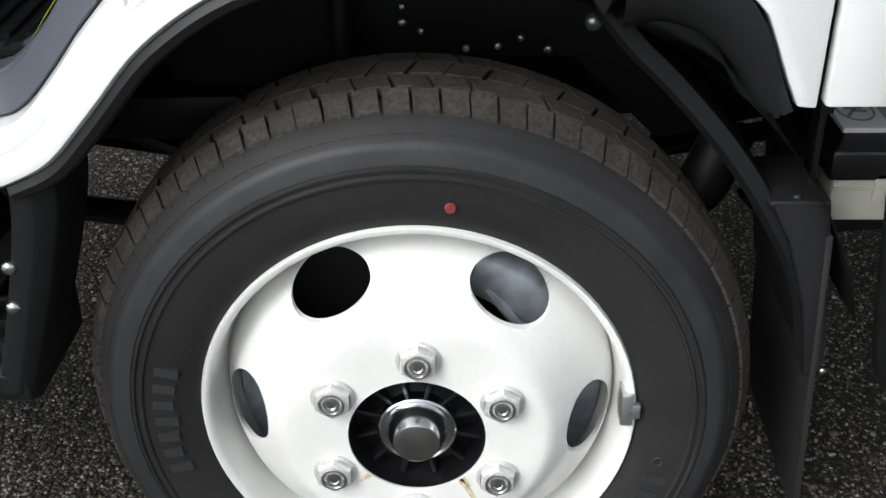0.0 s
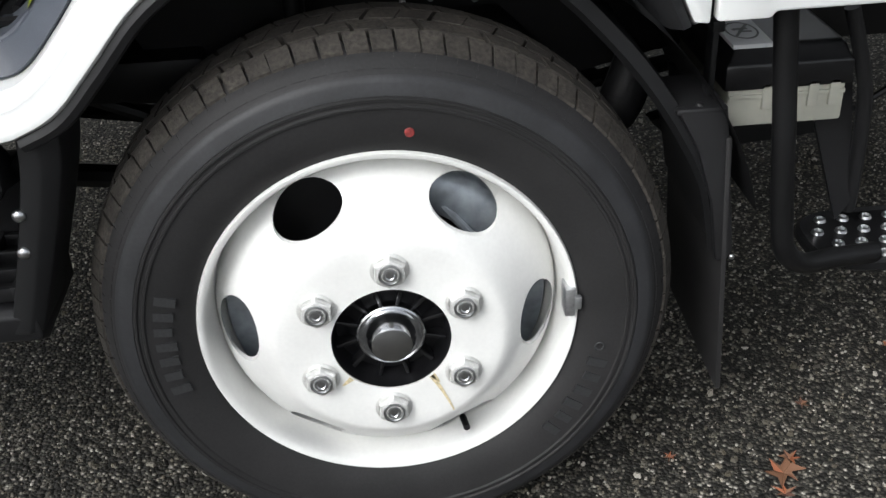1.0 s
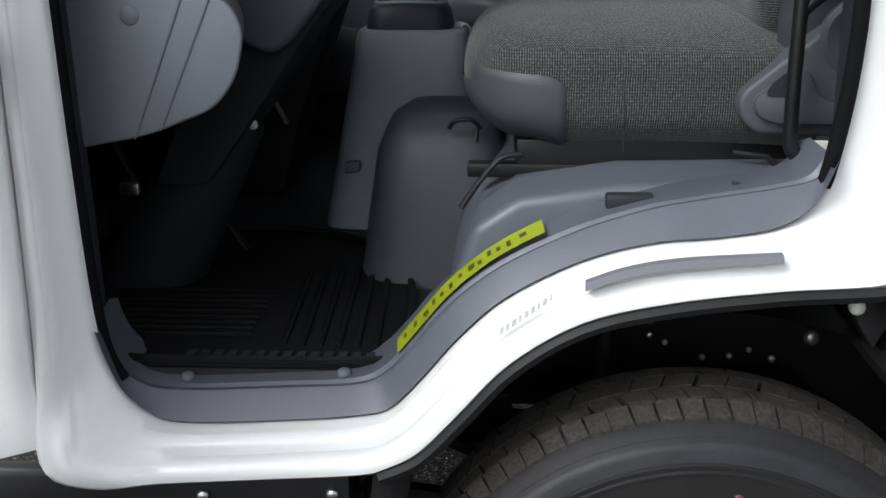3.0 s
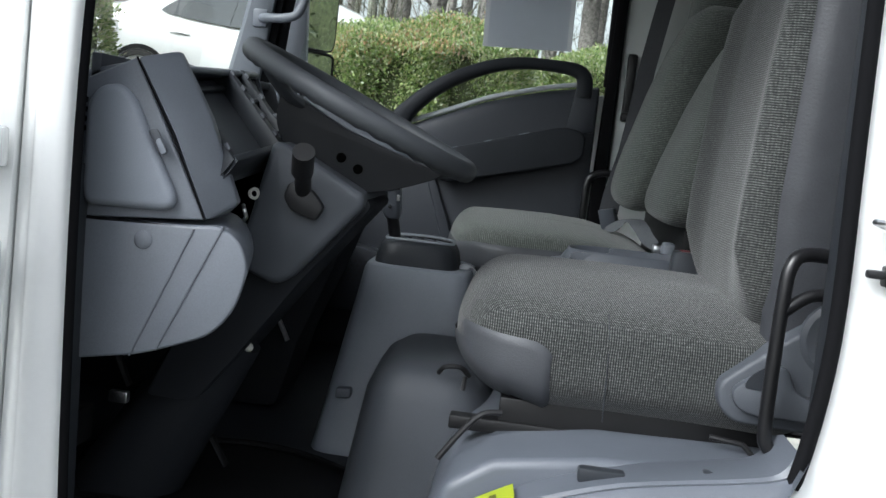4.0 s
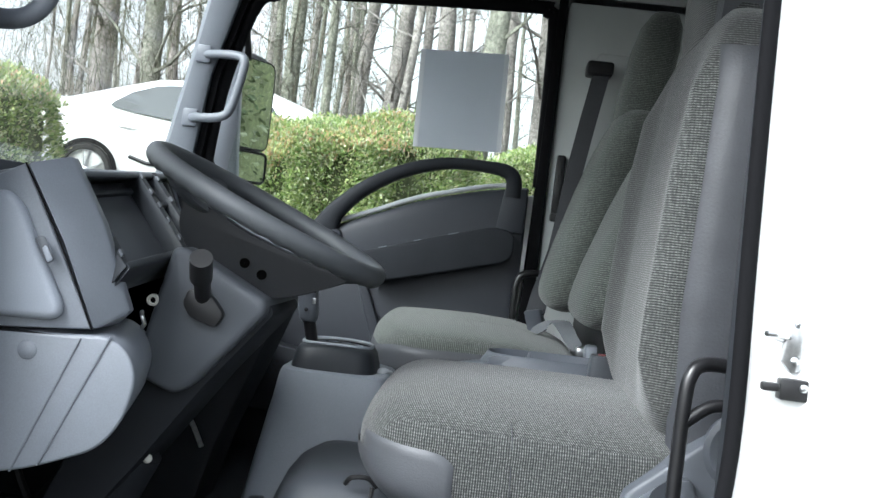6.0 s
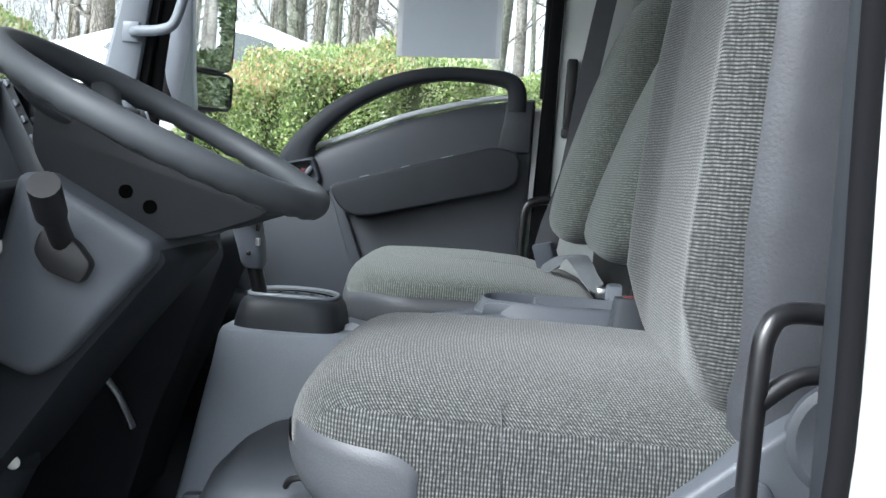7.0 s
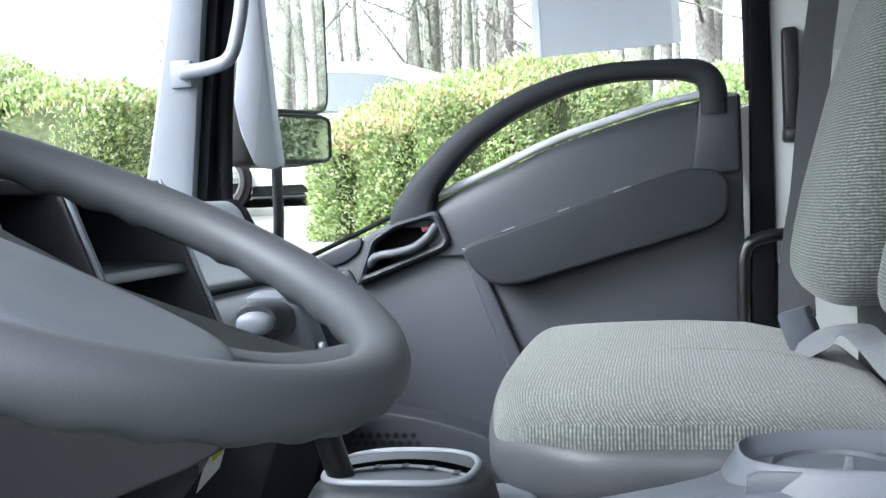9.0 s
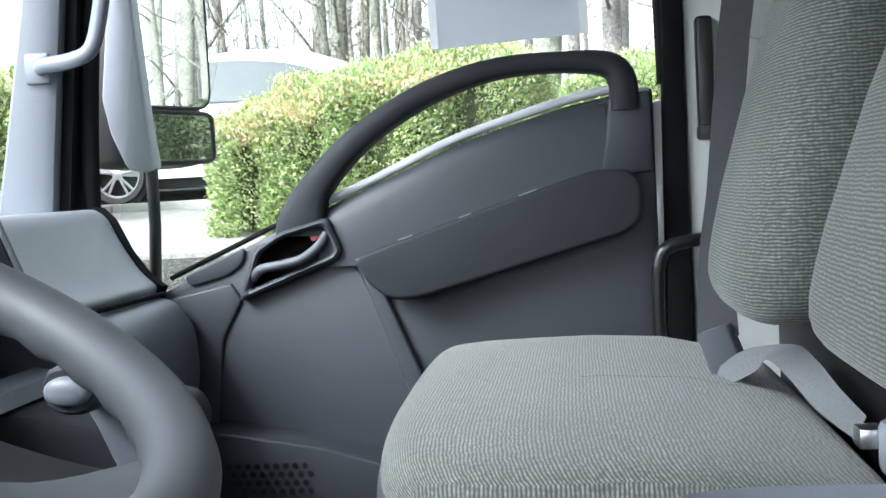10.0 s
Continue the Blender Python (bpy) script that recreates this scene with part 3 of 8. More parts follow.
# disc with six oval hand holes, left open in a fine polar grid and rimmed
bm = bmesh.new()
radii = [0.080, 0.085, 0.11, 0.135, 0.148, 0.153, 0.158, 0.163, 0.168, 0.173, 0.178, 0.183, 0.188, 0.193, 0.198, 0.203, 0.208, 0.213, 0.218, 0.222, 0.226, 0.230, 0.234, 0.2385]
NA = 360
HOLES = [radians(58 + 60 * k) for k in range(6)]


def hole_level(r, a):
    best = 9.0
    for h in HOLES:
        d = (a - h + math.pi) % (2 * math.pi) - math.pi
        best = min(best, math.hypot(d * 0.203 / 0.0505, (r - 0.203) / 0.0275))
    return best


vert = {}
for i, r in enumerate(radii):
    for j in range(NA):
        a = 2 * math.pi * j / NA
        rr, aa = r, a
        lv = hole_level(r, a)
        if 0.8 < lv < 1.2:
            h = min(HOLES, key=lambda q: abs((a - q + math.pi) % (2 * math.pi) - math.pi))
            d = (a - h + math.pi) % (2 * math.pi) - math.pi
            aa, rr = h + d / lv, 0.203 + (r - 0.203) / lv
        if lv >= 0.8:
            vert[i, j] = bm.verts.new((WC[0] + rr * math.cos(aa), dish(rr), WC[2] + rr * math.sin(aa)))
for i in range(len(radii) - 1):
    for j in range(NA):
        q = [vert.get(k) for k in ((i, j), (i + 1, j), (i + 1, (j + 1) % NA), (i, (j + 1) % NA))]
        if all(q) and len({tuple(round(c, 5) for c in v.co) for v in q}) > 2:
            rm = [0.5 * (radii[i] + radii[i + 1]), 2 * math.pi * (j + 0.5) / NA]
            if hole_level(*rm) > 1.0:
                bm.faces.new(q)
bmesh.ops.delete(bm, geom=[v for v in bm.verts if not v.link_faces], context="VERTS")
bmesh.ops.remove_doubles(bm, verts=bm.verts, dist=0.0004)
rim_edges = [e for e in bm.edges if len(e.link_faces) == 1]
grown = bmesh.ops.extrude_edge_only(bm, edges=rim_edges)
for v in grown["geom"]:
    if isinstance(v, bmesh.types.BMVert):
        v.co.y += 0.009
part("disc", bm, RIMWHITE, wheel, "white dished steel disc with six oval hand holes", smooth=50)

bm = bmesh.new()
lathe(bm, [(0.0795, -0.070), (0.0795, -0.045), (0.074, -0.030), (0.062, -0.030), (0.052, -0.038), (0.044, -0.048)], 48, WC)
hub = part("hub", bm, HUB, wheel, "glossy black cast hub with ribs")
for k in range(12):
    bm = bmesh.new()
    box(bm, 0.046, 0.077, -0.050, -0.028, -0.0028, 0.0028)
    bmesh.ops.transform(bm, matrix=Matrix.Translation(WC) @ Matrix.Rotation(k * math.pi / 6 + 0.26, 4, "Y"), verts=bm.verts)
    part("hub_rib", bm, HUB, hub, bevel=0.0012)
bm = bmesh.new()
lathe(bm, [(0.0005, -0.0855), (0.0240, -0.085), (0.0270, -0.0835), (0.0290, -0.080), (0.0325, -0.0725), (0.0355, -0.0645), (0.0375, -0.060), (0.0395, -0.0585), (0.0415, -0.0605), (0.0440, -0.0615), (0.0460, -0.0600), (0.0465, -0.056), (0.0465, -0.044), (0.042, -0.040)], 48, WC, caps=True)
part("grease_cap", bm, BRIGHTCAP, hub, "plated grease cap with a flat nose and rolled flange", smooth=30)
for k in range(6):
    a = radians(88 - 60 * k)
    x, z = 0.1111 * math.cos(a), WC[2] + 0.1111 * math.sin(a)
    bm = bmesh.new()
    hexa = [(0.0225 * math.cos(j * math.pi / 3 + a), 0.0225 * math.sin(j * math.pi / 3 + a)) for j in range(6)]
    rings(bm, [[(x + u * s, y, z + v * s) for u, v in hexa] for s, y in ((1.0, -0.074), (1.0, -0.0825), (0.94, -0.0850), (0.82, -0.0862), (0.72, -0.0866))])
    nut = part("wheel_nut", bm, NUT, wheel, smooth=25)
    bm = bmesh.new()
    lathe(bm, [(0.0155, -0.0862), (0.0150, -0.0885), (0.0128, -0.0890), (0.0112, -0.0865), (0.0095, -0.0865), (0.0088, -0.0888), (0.0062, -0.0892), (0.0050, -0.0878), (0.0004, -0.0880)], 20, (x, 0, z), caps=False)
    part("stud", bm, CHROME, nut)
    bm = bmesh.new()
    lathe(bm, [(0.024, -0.0725), (0.0255, -0.075), (0.021, -0.077)], 24, (x, 0, z))
    part("washer", bm, NUT, nut)
bm = bmesh.new()
box(bm, 0.2385, 0.2530, -0.043, -0.012, 0.378, 0.422)
box(bm, 0.2480, 0.2615, -0.043, -0.034, 0.388, 0.408)
part("balance_weight", bm, CAP, rim, "clipped grey balance weight", bevel=0.002)
bm = bmesh.new()
tube(bm, [(0.098, 0.01, 0.175), (0.100, -0.012, 0.178), (0.101, -0.022, 0.180)], 0.005, 10)
part("valve", bm, BLACK, rim, "short black rubber valve")
# rust that has run from the hub
for a0, a1, r0, r1, w in ((-52, -58, 0.081, 0.150, 0.0032), (-135, -136, 0.081, 0.098, 0.004), (-50, -51, 0.081, 0.097, 0.004)):
    bm = bmesh.new()
    n0 = 8
    L, R = [], []
    for i in range(n0 + 1):
        t = i / n0
        a, r = radians(a0 + (a1 - a0) * t), r0 + (r1 - r0) * t
        ww = w * (1 - 0.7 * t)
        for lst, sg in ((L, 1), (R, -1)):
            lst.append(bm.verts.new((WC[0] + r * math.cos(a) + sg * ww * math.sin(a), dish(r) - 0.0012, WC[2] + r * math.sin(a) - sg * ww * math.cos(a))))
    for i in range(n0):
        bm.faces.new((L[i], L[i + 1], R[i + 1], R[i]))
    part("rust_streak", bm, RUST, wheel, "thin orange rust run")
# what shows through the hand holes
bm = bmesh.new()
lathe(bm, [(0.10, 0.045), (0.225, 0.045), (0.228, 0.06), (0.228, 0.20)], 48, WC)
part("brake_backplate", bm, CHASSIS, wheel, "black brake backplate")
bm = bmesh.new()
lathe(bm, [(0.155, 0.040), (0.158, 0.010), (0.170, 0.002), (0.205, 0.004), (0.218, 0.016), (0.222, 0.040)], 14, WC, a0=34, a1=70)
tube(bm, [(0.08, 0.008, 0.54), (0.115, -0.004, 0.50), (0.14, 0.0, 0.475)], 0.006, 8)
part("brake_caliper", bm, DRUM, wheel, "silver brake caliper")
for a0_, a1_ in ((146, 214), (-34, 30)):
    bm = bmesh.new()
    lathe(bm, [(0.165, 0.040), (0.170, 0.030), (0.222, 0.034), (0.226, 0.042)], 18, WC, a0=a0_, a1=a1_)
    part("brake_shield", bm, DRUM, wheel, "dull grey brake shield", smooth=50)

# ================================================================ truck
truck = thing("truck", "white cab-over truck with its driver's door open", "truck", (0, 1.0, 0))
EDGE = [((-0.785, 2.02), (-0.868, 2.02)), ((-0.79, 1.70), (-0.868, 1.70)), ((-0.795, 1.40), (-0.868, 1.40)), ((-0.786, 1.07), (-0.868, 1.05)), ((-0.774, 0.87), (-0.868, 0.80)),
        ((-0.750, 0.798), (-0.855, 0.70)), ((-0.716, 0.762), (-0.785, 0.672)), ((-0.67, 0.748), (-0.69, 0.682)), ((-0.54, 0.753), (-0.55, 0.692)), ((-0.44, 0.762), (-0.44, 0.700)),
        ((-0.40, 0.774), (-0.405, 0.709)), ((-0.36, 0.815), (-0.362, 0.732)), ((-0.315, 0.869), (-0.312, 0.785)), ((-0.255, 0.924), (-0.25, 0.853)), ((-0.165, 0.972), (-0.165, 0.907)),
        ((-0.08, 0.996), (-0.06, 0.934)), ((0.0, 1.004), (0.07, 0.951)), ((0.068, 1.017), (0.195, 0.961)), ((0.108, 1.046), (0.235, 0.99)), ((0.128, 1.09), (0.25, 1.09)),
        ((0.145, 1.25), (0.25, 1.25)), ((0.139, 1.5), (0.25, 1.5)), ((0.133, 1.75), (0.25, 1.75)), ((0.131, 2.02), (0.25, 2.02))]
inner = smooth_path([(x, 0, z) for (x, z), _ in EDGE], 5)
outer = smooth_path([(x, 0, z) for _, (x, z) in EDGE], 5)
SILL = [(0.0, 0.012), (0.03, -0.022), (0.10, -0.034), (0.27, -0.036), (0.36, -0.044), (0.44, -0.052), (0.60, -0.053), (0.68, -0.058), (0.78, -0.064), (0.93, -0.064), (1.0, -0.058), (1.02, -0.045), (1.0, 0.02)]
POST = [(0.0, 0.03), (0.03, 0.018), (0.10, 0.016), (0.27, 0.018), (0.36, 0.018), (0.44, 0.018), (0.60, 0.016), (0.68, 0.010), (0.78, -0.012), (0.93, -0.052), (1.0, -0.0595), (1.0, -0.05), (1.0, 0.02)]
FRONT = [(0.0, 0.012), (0.03, -0.012), (0.10, -0.018), (0.27, -0.020), (0.36, -0.020), (0.44, -0.020), (0.60, -0.014), (0.68, -0.008), (0.78, 0.004), (0.93, 0.010), (1.0, 0.010), (1.02, 0.012), (1.0, 0.03)]


def mixed(k):
    """Section of the frame round the opening at station k: front post, sill, rear post."""
    u = k / 5
    post = min(max((u - 16.2) / 3.0, 0), 1)
    front = min(max((5.6 - u) / 2.0, 0), 1)
    post, front = post * post * (3 - 2 * post), front * front * (3 - 2 * front)
    return [(s, y + post * (p - y) + front * (f - y)) for (s, y), (_, p), (_, f) in zip(SILL, POST, FRONT)]


bm = bmesh.new()
rings(bm, [[(a.x + (b.x - a.x) * s, y, a.z + (b.z - a.z) * s) for s, y in mixed(k)] for k, (a, b) in enumerate(zip(inner, outer))], close=False)
part("door_frame", bm, WHITE, truck, "white pressed steel door frame with a ridged sill", smooth=50)
bm = bmesh.new()
prism(bm, [(0.19, 0.962), (0.215, 0.950), (0.26, 0.943), (0.30, 0.922), (0.338, 0.882), (0.365, 0.818), (0.378, 0.790), (0.398, 0.788), (0.398, 2.1), (0.2505, 2.1), (0.2505, 1.09), (0.236, 0.992)], -0.061, -0.03)
part("corner_panel", bm, WHITE, truck, bevel=0.004)
# opening above the lower panel is added to let daylight into the cab
bm = bmesh.new()
prism(bm, [(0.405, 0.790), (0.47, 0.790), (0.475, 0.798), (2.2, 0.815), (2.2, 1.40), (0.405, 1.40)], -0.063, -0.03)
box(bm, 0.405, 0.56, -0.062, -0.03, 1.40, 2.1)
box(bm, 1.55, 2.2, -0.062, -0.03, 1.40, 2.1)
box(bm, 0.405, 2.2, -0.061, -0.03, 2.02, 2.36)
part("rear_side_panel", bm, WHITE, truck, bevel=0.005)
bm = bmesh.new()
box(bm, 0.39, 0.412, -0.045, -0.03, 0.79, 2.1)
part("panel_gap_seal", bm, SEAL, truck)
bm = bmesh.new()
prism(bm, [(-1.60, 0.72), (-1.0, 0.66), (-0.860, 0.70), (-0.872, 0.80), (-0.872, 2.02), (-1.2, 2.02), (-1.55, 1.3)], 0.0, 0.03)
part("front_corner_panel", bm, WHITE, truck, bevel=0.004)

# black edging of the wheel arch
bm = bmesh.new()
arch = [p for p in outer if -0.42 <= p.x <= 0.2 and p.z < 0.97]
tube(bm, [(p.x + 0.004, -0.050, p.z - 0.008) for p in arch], 0.013, 8, flat=0.9)
part("arch_edging", bm, BLACK, truck, "black rubber wheel arch edging")
bm = bmesh.new()
for y0, y1 in ((-0.03, 0.0),):
    prism(bm, [(0.195, 0.957), (0.205, 0.93), (0.205, 0.90), (0.19, 0.87), (0.17, 0.90), (0.15, 0.945)], y0, 0.05)
part("arch_corner_clip", bm, BLACK, truck, bevel=0.004)
bolt(0.165, -0.032, 0.925, 0.010, truck, STICKER)
# flare behind the wheel
oa = smooth_path([(0.203, 0, 0.945), (0.225, 0, 0.946), (0.26, 0, 0.940), (0.298, 0, 0.920), (0.335, 0, 0.880), (0.362, 0, 0.816), (0.374, 0, 0.790)], 5)
ia = smooth_path([(0.205, 0, 0.865), (0.235, 0, 0.872), (0.262, 0, 0.868), (0.292, 0, 0.852), (0.318, 0, 0.826), (0.336, 0, 0.800), (0.345, 0, 0.785)], 5)
bm = bmesh.new()
rings(bm, [[(a.x, -0.040, a.z), (a.x * 0.97 + b.x * 0.03, -0.068, a.z * 0.97 + b.z * 0.03), (a.x * 0.6 + b.x * 0.4, -0.074, a.z * 0.6 + b.z * 0.4),
            (a.x * 0.15 + b.x * 0.85, -0.060, a.z * 0.15 + b.z * 0.85), (b.x, -0.045, b.z), (b.x - 0.004, 0.09, b.z - 0.004)] for a, b in zip(oa, ia)], close=False)
part("wheel_flare", bm, FLARE, truck, "dark grey plastic wheel arch flare", smooth=60)
# mudguard, its side plate and the rubber flap
mg = smooth_path([(0.19, 0, 0.862), (0.233, 0, 0.812), (0.273, 0, 0.773), (0.338, 0, 0.700), (0.397, 0, 0.615), (0.445, 0, 0.52), (0.465, 0, 0.42)], 5)
bm = bmesh.new()
rings(bm, [[(p.x - 0.004, 0.045, p.z - 0.008), (p.x, 0.030, p.z), (p.x + 0.012, 0.034, p.z + 0.012), (p.x + 0.014, 0.05, p.z + 0.013), (p.x + 0.014, 0.30, p.z + 0.013), (p.x + 0.004, 0.30, p.z + 0.003), (p.x + 0.002, 0.05, p.z + 0.001)] for p in mg])
part("mudguard", bm, FLARE, truck, "curved black plastic mudguard", smooth=50)
bm = bmesh.new()
prism(bm, [(0.392, 0.646), (0.462, 0.640), (0.490, 0.425), (0.484, 0.408), (0.466, 0.405), (0.452, 0.50), (0.425, 0.585)], 0.020, 0.034)
box(bm, 0.392, 0.462, 0.02, 0.14, 0.634, 0.645)
part("mudguard_side_plate", bm, BLACK, truck, bevel=0.005)
bm = bmesh.new()
prism(bm, [(0.018, 0.60), (0.30, 0.60), (0.30, 0.20), (0.02, 0.175)], lambda u, v: 0.462 + (0.60 - v) * 0.06, lambda u, v: 0.470 + (0.60 - v) * 0.06, "x")
part("mud_flap", bm, RUBBER, truck, "black rubber mud flap", bevel=0.002)
bolt(0.425, 0.03, 0.646, 0.006, truck, BLACK, (0, 0, 1))
bolt(0.487, 0.016, 0.415, 0.004, truck)
bm = bmesh.new()
box(bm, 0.444, 0.452, 0.058, 0.085, 0.635, 0.79)
box(bm, 0.440, 0.456, 0.050, 0.09, 0.735, 0.75)
part("flap_bracket", bm, FLARE, truck, bevel=0.002)
bolt(0.414, 0.05, 0.755, 0.007, truck, CHROME)

# wheel house and chassis
bm = bmesh.new()
rr = 0.52
rings(bm, [[(rr * math.cos(a), y, min(0.385 + rr * math.sin(a), 0.93)) for y in (0.0, 0.40)] for a in (radians(d) for d in range(12, 160, 4))], close=False)
part("wheel_house", bm, CHASSIS, truck, "black wheel house", smooth=60)
bm = bmesh.new()
prism(bm, [(-0.36, 0.72), (-0.20, 0.92), (0.2, 0.945), (0.46, 0.80), (0.50, 0.62), (0.32, 0.58), (0.2, 0.70), (-0.15, 0.70), (-0.30, 0.60)], 0.33, 0.36)
part("inner_wheel_house", bm, CHASSIS, truck)
bm = bmesh.new()
box(bm, -1.3, 3.2, 0.55, 0.62, 0.52, 0.74)
box(bm, -1.3, 3.2, 1.32, 1.39, 0.52, 0.74)
box(bm, -1.25, -1.15, 0.62, 1.32, 0.54, 0.70)
box(bm, 0.72, 0.80, 0.62, 1.32, 0.54, 0.70)
part("chassis_frame", bm, CHASSIS, truck, "black steel chassis rails", bevel=0.006)
bm = bmesh.new()
for i in range(5):
    tube(bm, smooth_path([(-0.70 + 0.09 * i, 0.46, 0.555 - 0.011 * i), (0.0, 0.46, 0.478 - 0.011 * i), (0.66 - 0.09 * i, 0.46, 0.555 - 0.011 * i)], 6), 0.032, 6, flat=0.16)
part("leaf_spring", bm, CHASSIS, truck, "black leaf spring pack")
bm = bmesh.new()
tube(bm, smooth_path([(0.0, 0.12, 0.385), (0.0, 0.30, 0.37), (0.0, 0.42, 0.34), (0.0, 1.50, 0.34), (0.0, 1.70, 0.385)], 5), 0.045, 10)
part("front_axle", bm, CHASSIS, truck, "black forged front axle beam")
bm = bmesh.new()
tube(bm, [(-0.75, 0.42, 0.60), (-0.10, 0.42, 0.54)], 0.022, 8)
part("drag_link", bm, CHASSIS, truck, "black steering rod")
bm = bmesh.new()
tube(bm, [(-0.62, 0.36, 0.47), (-0.12, 0.30, 0.44)], 0.020, 8)
part("track_rod", bm, CHASSIS, truck, "black steering rod")
bm = bmesh.new()
tube(bm, [(-0.52, 0.36, 0.62), (-0.18, 0.36, 0.47)], 0.012, 8)
part("brace_rod", bm, CHASSIS, truck, "thin black brace")
bm = bmesh.new()
box(bm, -0.52, -0.24, 0.28, 0.40, 0.60, 0.665)
part("steering_box", bm, CHASSIS, truck, "black steering box", bevel=0.01)
bm = bmesh.new()
tube(bm, [(-0.10, 0.26, 0.46), (-0.10, 0.27, 0.92)], 0.016, 10)
tube(bm, [(-0.10, 0.26, 0.46), (-0.10, 0.262, 0.66)], 0.028, 10)
part("shock_absorber", bm, CHASSIS, truck, "black shock absorber")
for x, z, r in ((-0.026, 0.772, 0.004), (-0.026, 0.751, 0.006), (-0.002, 0.739, 0.005), (0.057, 0.715, 0.005), (0.099, 0.718, 0.005), (0.129, 0.729, 0.005), (0.165, 0.714, 0.006)):
    bolt(x, 0.318, z, r, truck, CAP)
bolt(0.223, 0.318, 0.750, 0.012, truck, CAP)
bm = bmesh.new()
tube(bm, smooth_path([(0.25, 0.20, 0.60), (0.31, 0.20, 0.55), (0.36, 0.22, 0.56), (0.40, 0.26, 0.62)], 5), 0.035, 10)
part("air_hose", bm, CHASSIS, truck, "thick black hose")

# step panel ahead of the wheel
bm = bmesh.new()
prof = [(-0.040, 0.697), (-0.044, 0.685), (-0.044, 0.630), (0.02, 0.612), (0.10, 0.600), (0.13, 0.50), (0.13, 0.470), (-0.035, 0.462), (-0.048, 0.452), (-0.046, 0.415), (-0.02, 0.400), (0.14, 0.400), (0.15, 0.60), (0.02, 0.65), (-0.02, 0.697)]
A = [[(x, y, z - 0.016 * max(0, -0.55 - x)) for y, z in prof] for x in (-1.25, -1.0, -0.75, -0.55, -0.452)]
rings(bm, A)
step = part("entry_step", bm, BLACK, truck, "black plastic entry step panel", bevel=0.004)
bm = bmesh.new()
for i in range(12):
    x = -1.05 + i * 0.052
    box(bm, x - 0.004, x + 0.004, -0.03, 0.125, 0.466, 0.488)
for k in range(4):
    y = -0.025 + k * 0.048
    box(bm, -1.08, -0.462, y - 0.004, y + 0.004, 0.466, 0.486)
part("step_tread", bm, BLACK, step, "open black tread grid", bevel=0.0015)
bm = bmesh.new()
sp = smooth_path([(-0.392, 0, 0.705), (-0.396, 0, 0.66), (-0.410, 0, 0.60), (-0.430, 0, 0.53), (-0.448, 0, 0.47), (-0.462, 0, 0.425)], 4)
rings(bm, [[(p.x - 0.030, -0.046, p.z), (p.x - 0.004, -0.050, p.z), (p.x + 0.020 - 0.03 * (0.705 - p.z), -0.040, p.z), (p.x + 0.024 - 0.03 * (0.705 - p.z), 0.06, p.z), (p.x - 0.028, 0.06, p.z)] for p in sp])
part("step_end_cap", bm, FLARE, step, bevel=0.003)
for x, z in ((-0.642, 0.661), (-0.474, 0.667), (-0.440, 0.600), (-0.446, 0.548)):
    bolt(x, -0.048, z, 0.0085, step)
bm = bmesh.new()
box(bm, -0.72, -0.655, -0.055, -0.04, 0.412, 0.44)
part("side_marker", bm, AMBER, step, "amber side marker lens", bevel=0.004)
bars(step, (-0.70, -0.0462, 0.612), (1, 0, 0), (0, 0, 0.012), 4, 0.006, 1.0, 0.003, CAP)

# ================================================================ under the rear of the cab
battery = thing("battery_box", "cream battery with a black plastic cover and warning sign", "battery", (0.55, 0.2, 0.55))
bm = bmesh.new()
box(bm, 0.487, 0.655, 0.10, 0.34, 0.575, 0.640)
part("case", bm, CREAM, battery, "cream plastic battery case", bevel=0.006)
bm = bmesh.new()
for x in (0.535, 0.60, 0.63):
    box(bm, x, x + 0.014, 0.094, 0.10, 0.602, 0.640)
for z in (0.618,):
    box(bm, 0.489, 0.653, 0.0965, 0.10, z, z + 0.006)
part("case_clip", bm, CREAM, battery, bevel=0.001)
bm = bmesh.new()
rings(bm, [[(0.480 + d, 0.094 + d, z), (0.660 - d, 0.094 + d, z), (0.660 - d, 0.345 - d, z), (0.480 + d, 0.345 - d, z)] for z, d in ((0.632, 0), (0.668, 0), (0.674, 0.006), (0.690, 0.012), (0.693, 0.018))])
part("cover", bm, HUB, battery, "glossy black battery cover", bevel=0.003)
bm = bmesh.new()
box(bm, 0.488, 0.545, 0.10, 0.235, 0.690, 0.697)
plate = part("sign_plate", bm, FAINT, battery, "dark grey warning label", bevel=0.002)
bm = bmesh.new()
sgn = Matrix.Translation((0.515, 0.150, 0.6985))
for r0, r1 in ((0.0195, 0.0225),):
    n0 = 32
    a_ = [bm.verts.new(sgn @ Vector((r0 * math.cos(t), 1.5 * r0 * math.sin(t), 0))) for t in (2 * math.pi * i / n0 for i in range(n0))]
    b_ = [bm.verts.new(sgn @ Vector((r1 * math.cos(t), 1.5 * r1 * math.sin(t), 0))) for t in (2 * math.pi * i / n0 for i in range(n0))]
    for i in range(n0):
        bm.faces.new((a_[i], b_[i], b_[(i + 1) % n0], a_[(i + 1) % n0]))
for x0, y0, x1, y1, w in ((-0.014, -0.022, 0.014, 0.022, 0.0022), (-0.012, 0.004, 0.010, 0.006, 0.004), (-0.006, -0.004, 0.013, -0.006, 0.003)):
    d = Vector((y1 - y0, x0 - x1, 0)).normalized() * w
    bm.faces.new([bm.verts.new(sgn @ p) for p in (Vector((x0, y0, 0.0002)) + d, Vector((x1, y1, 0.0002)) + d, Vector((x1, y1, 0.0002)) - d, Vector((x0, y0, 0.0002)) - d)])
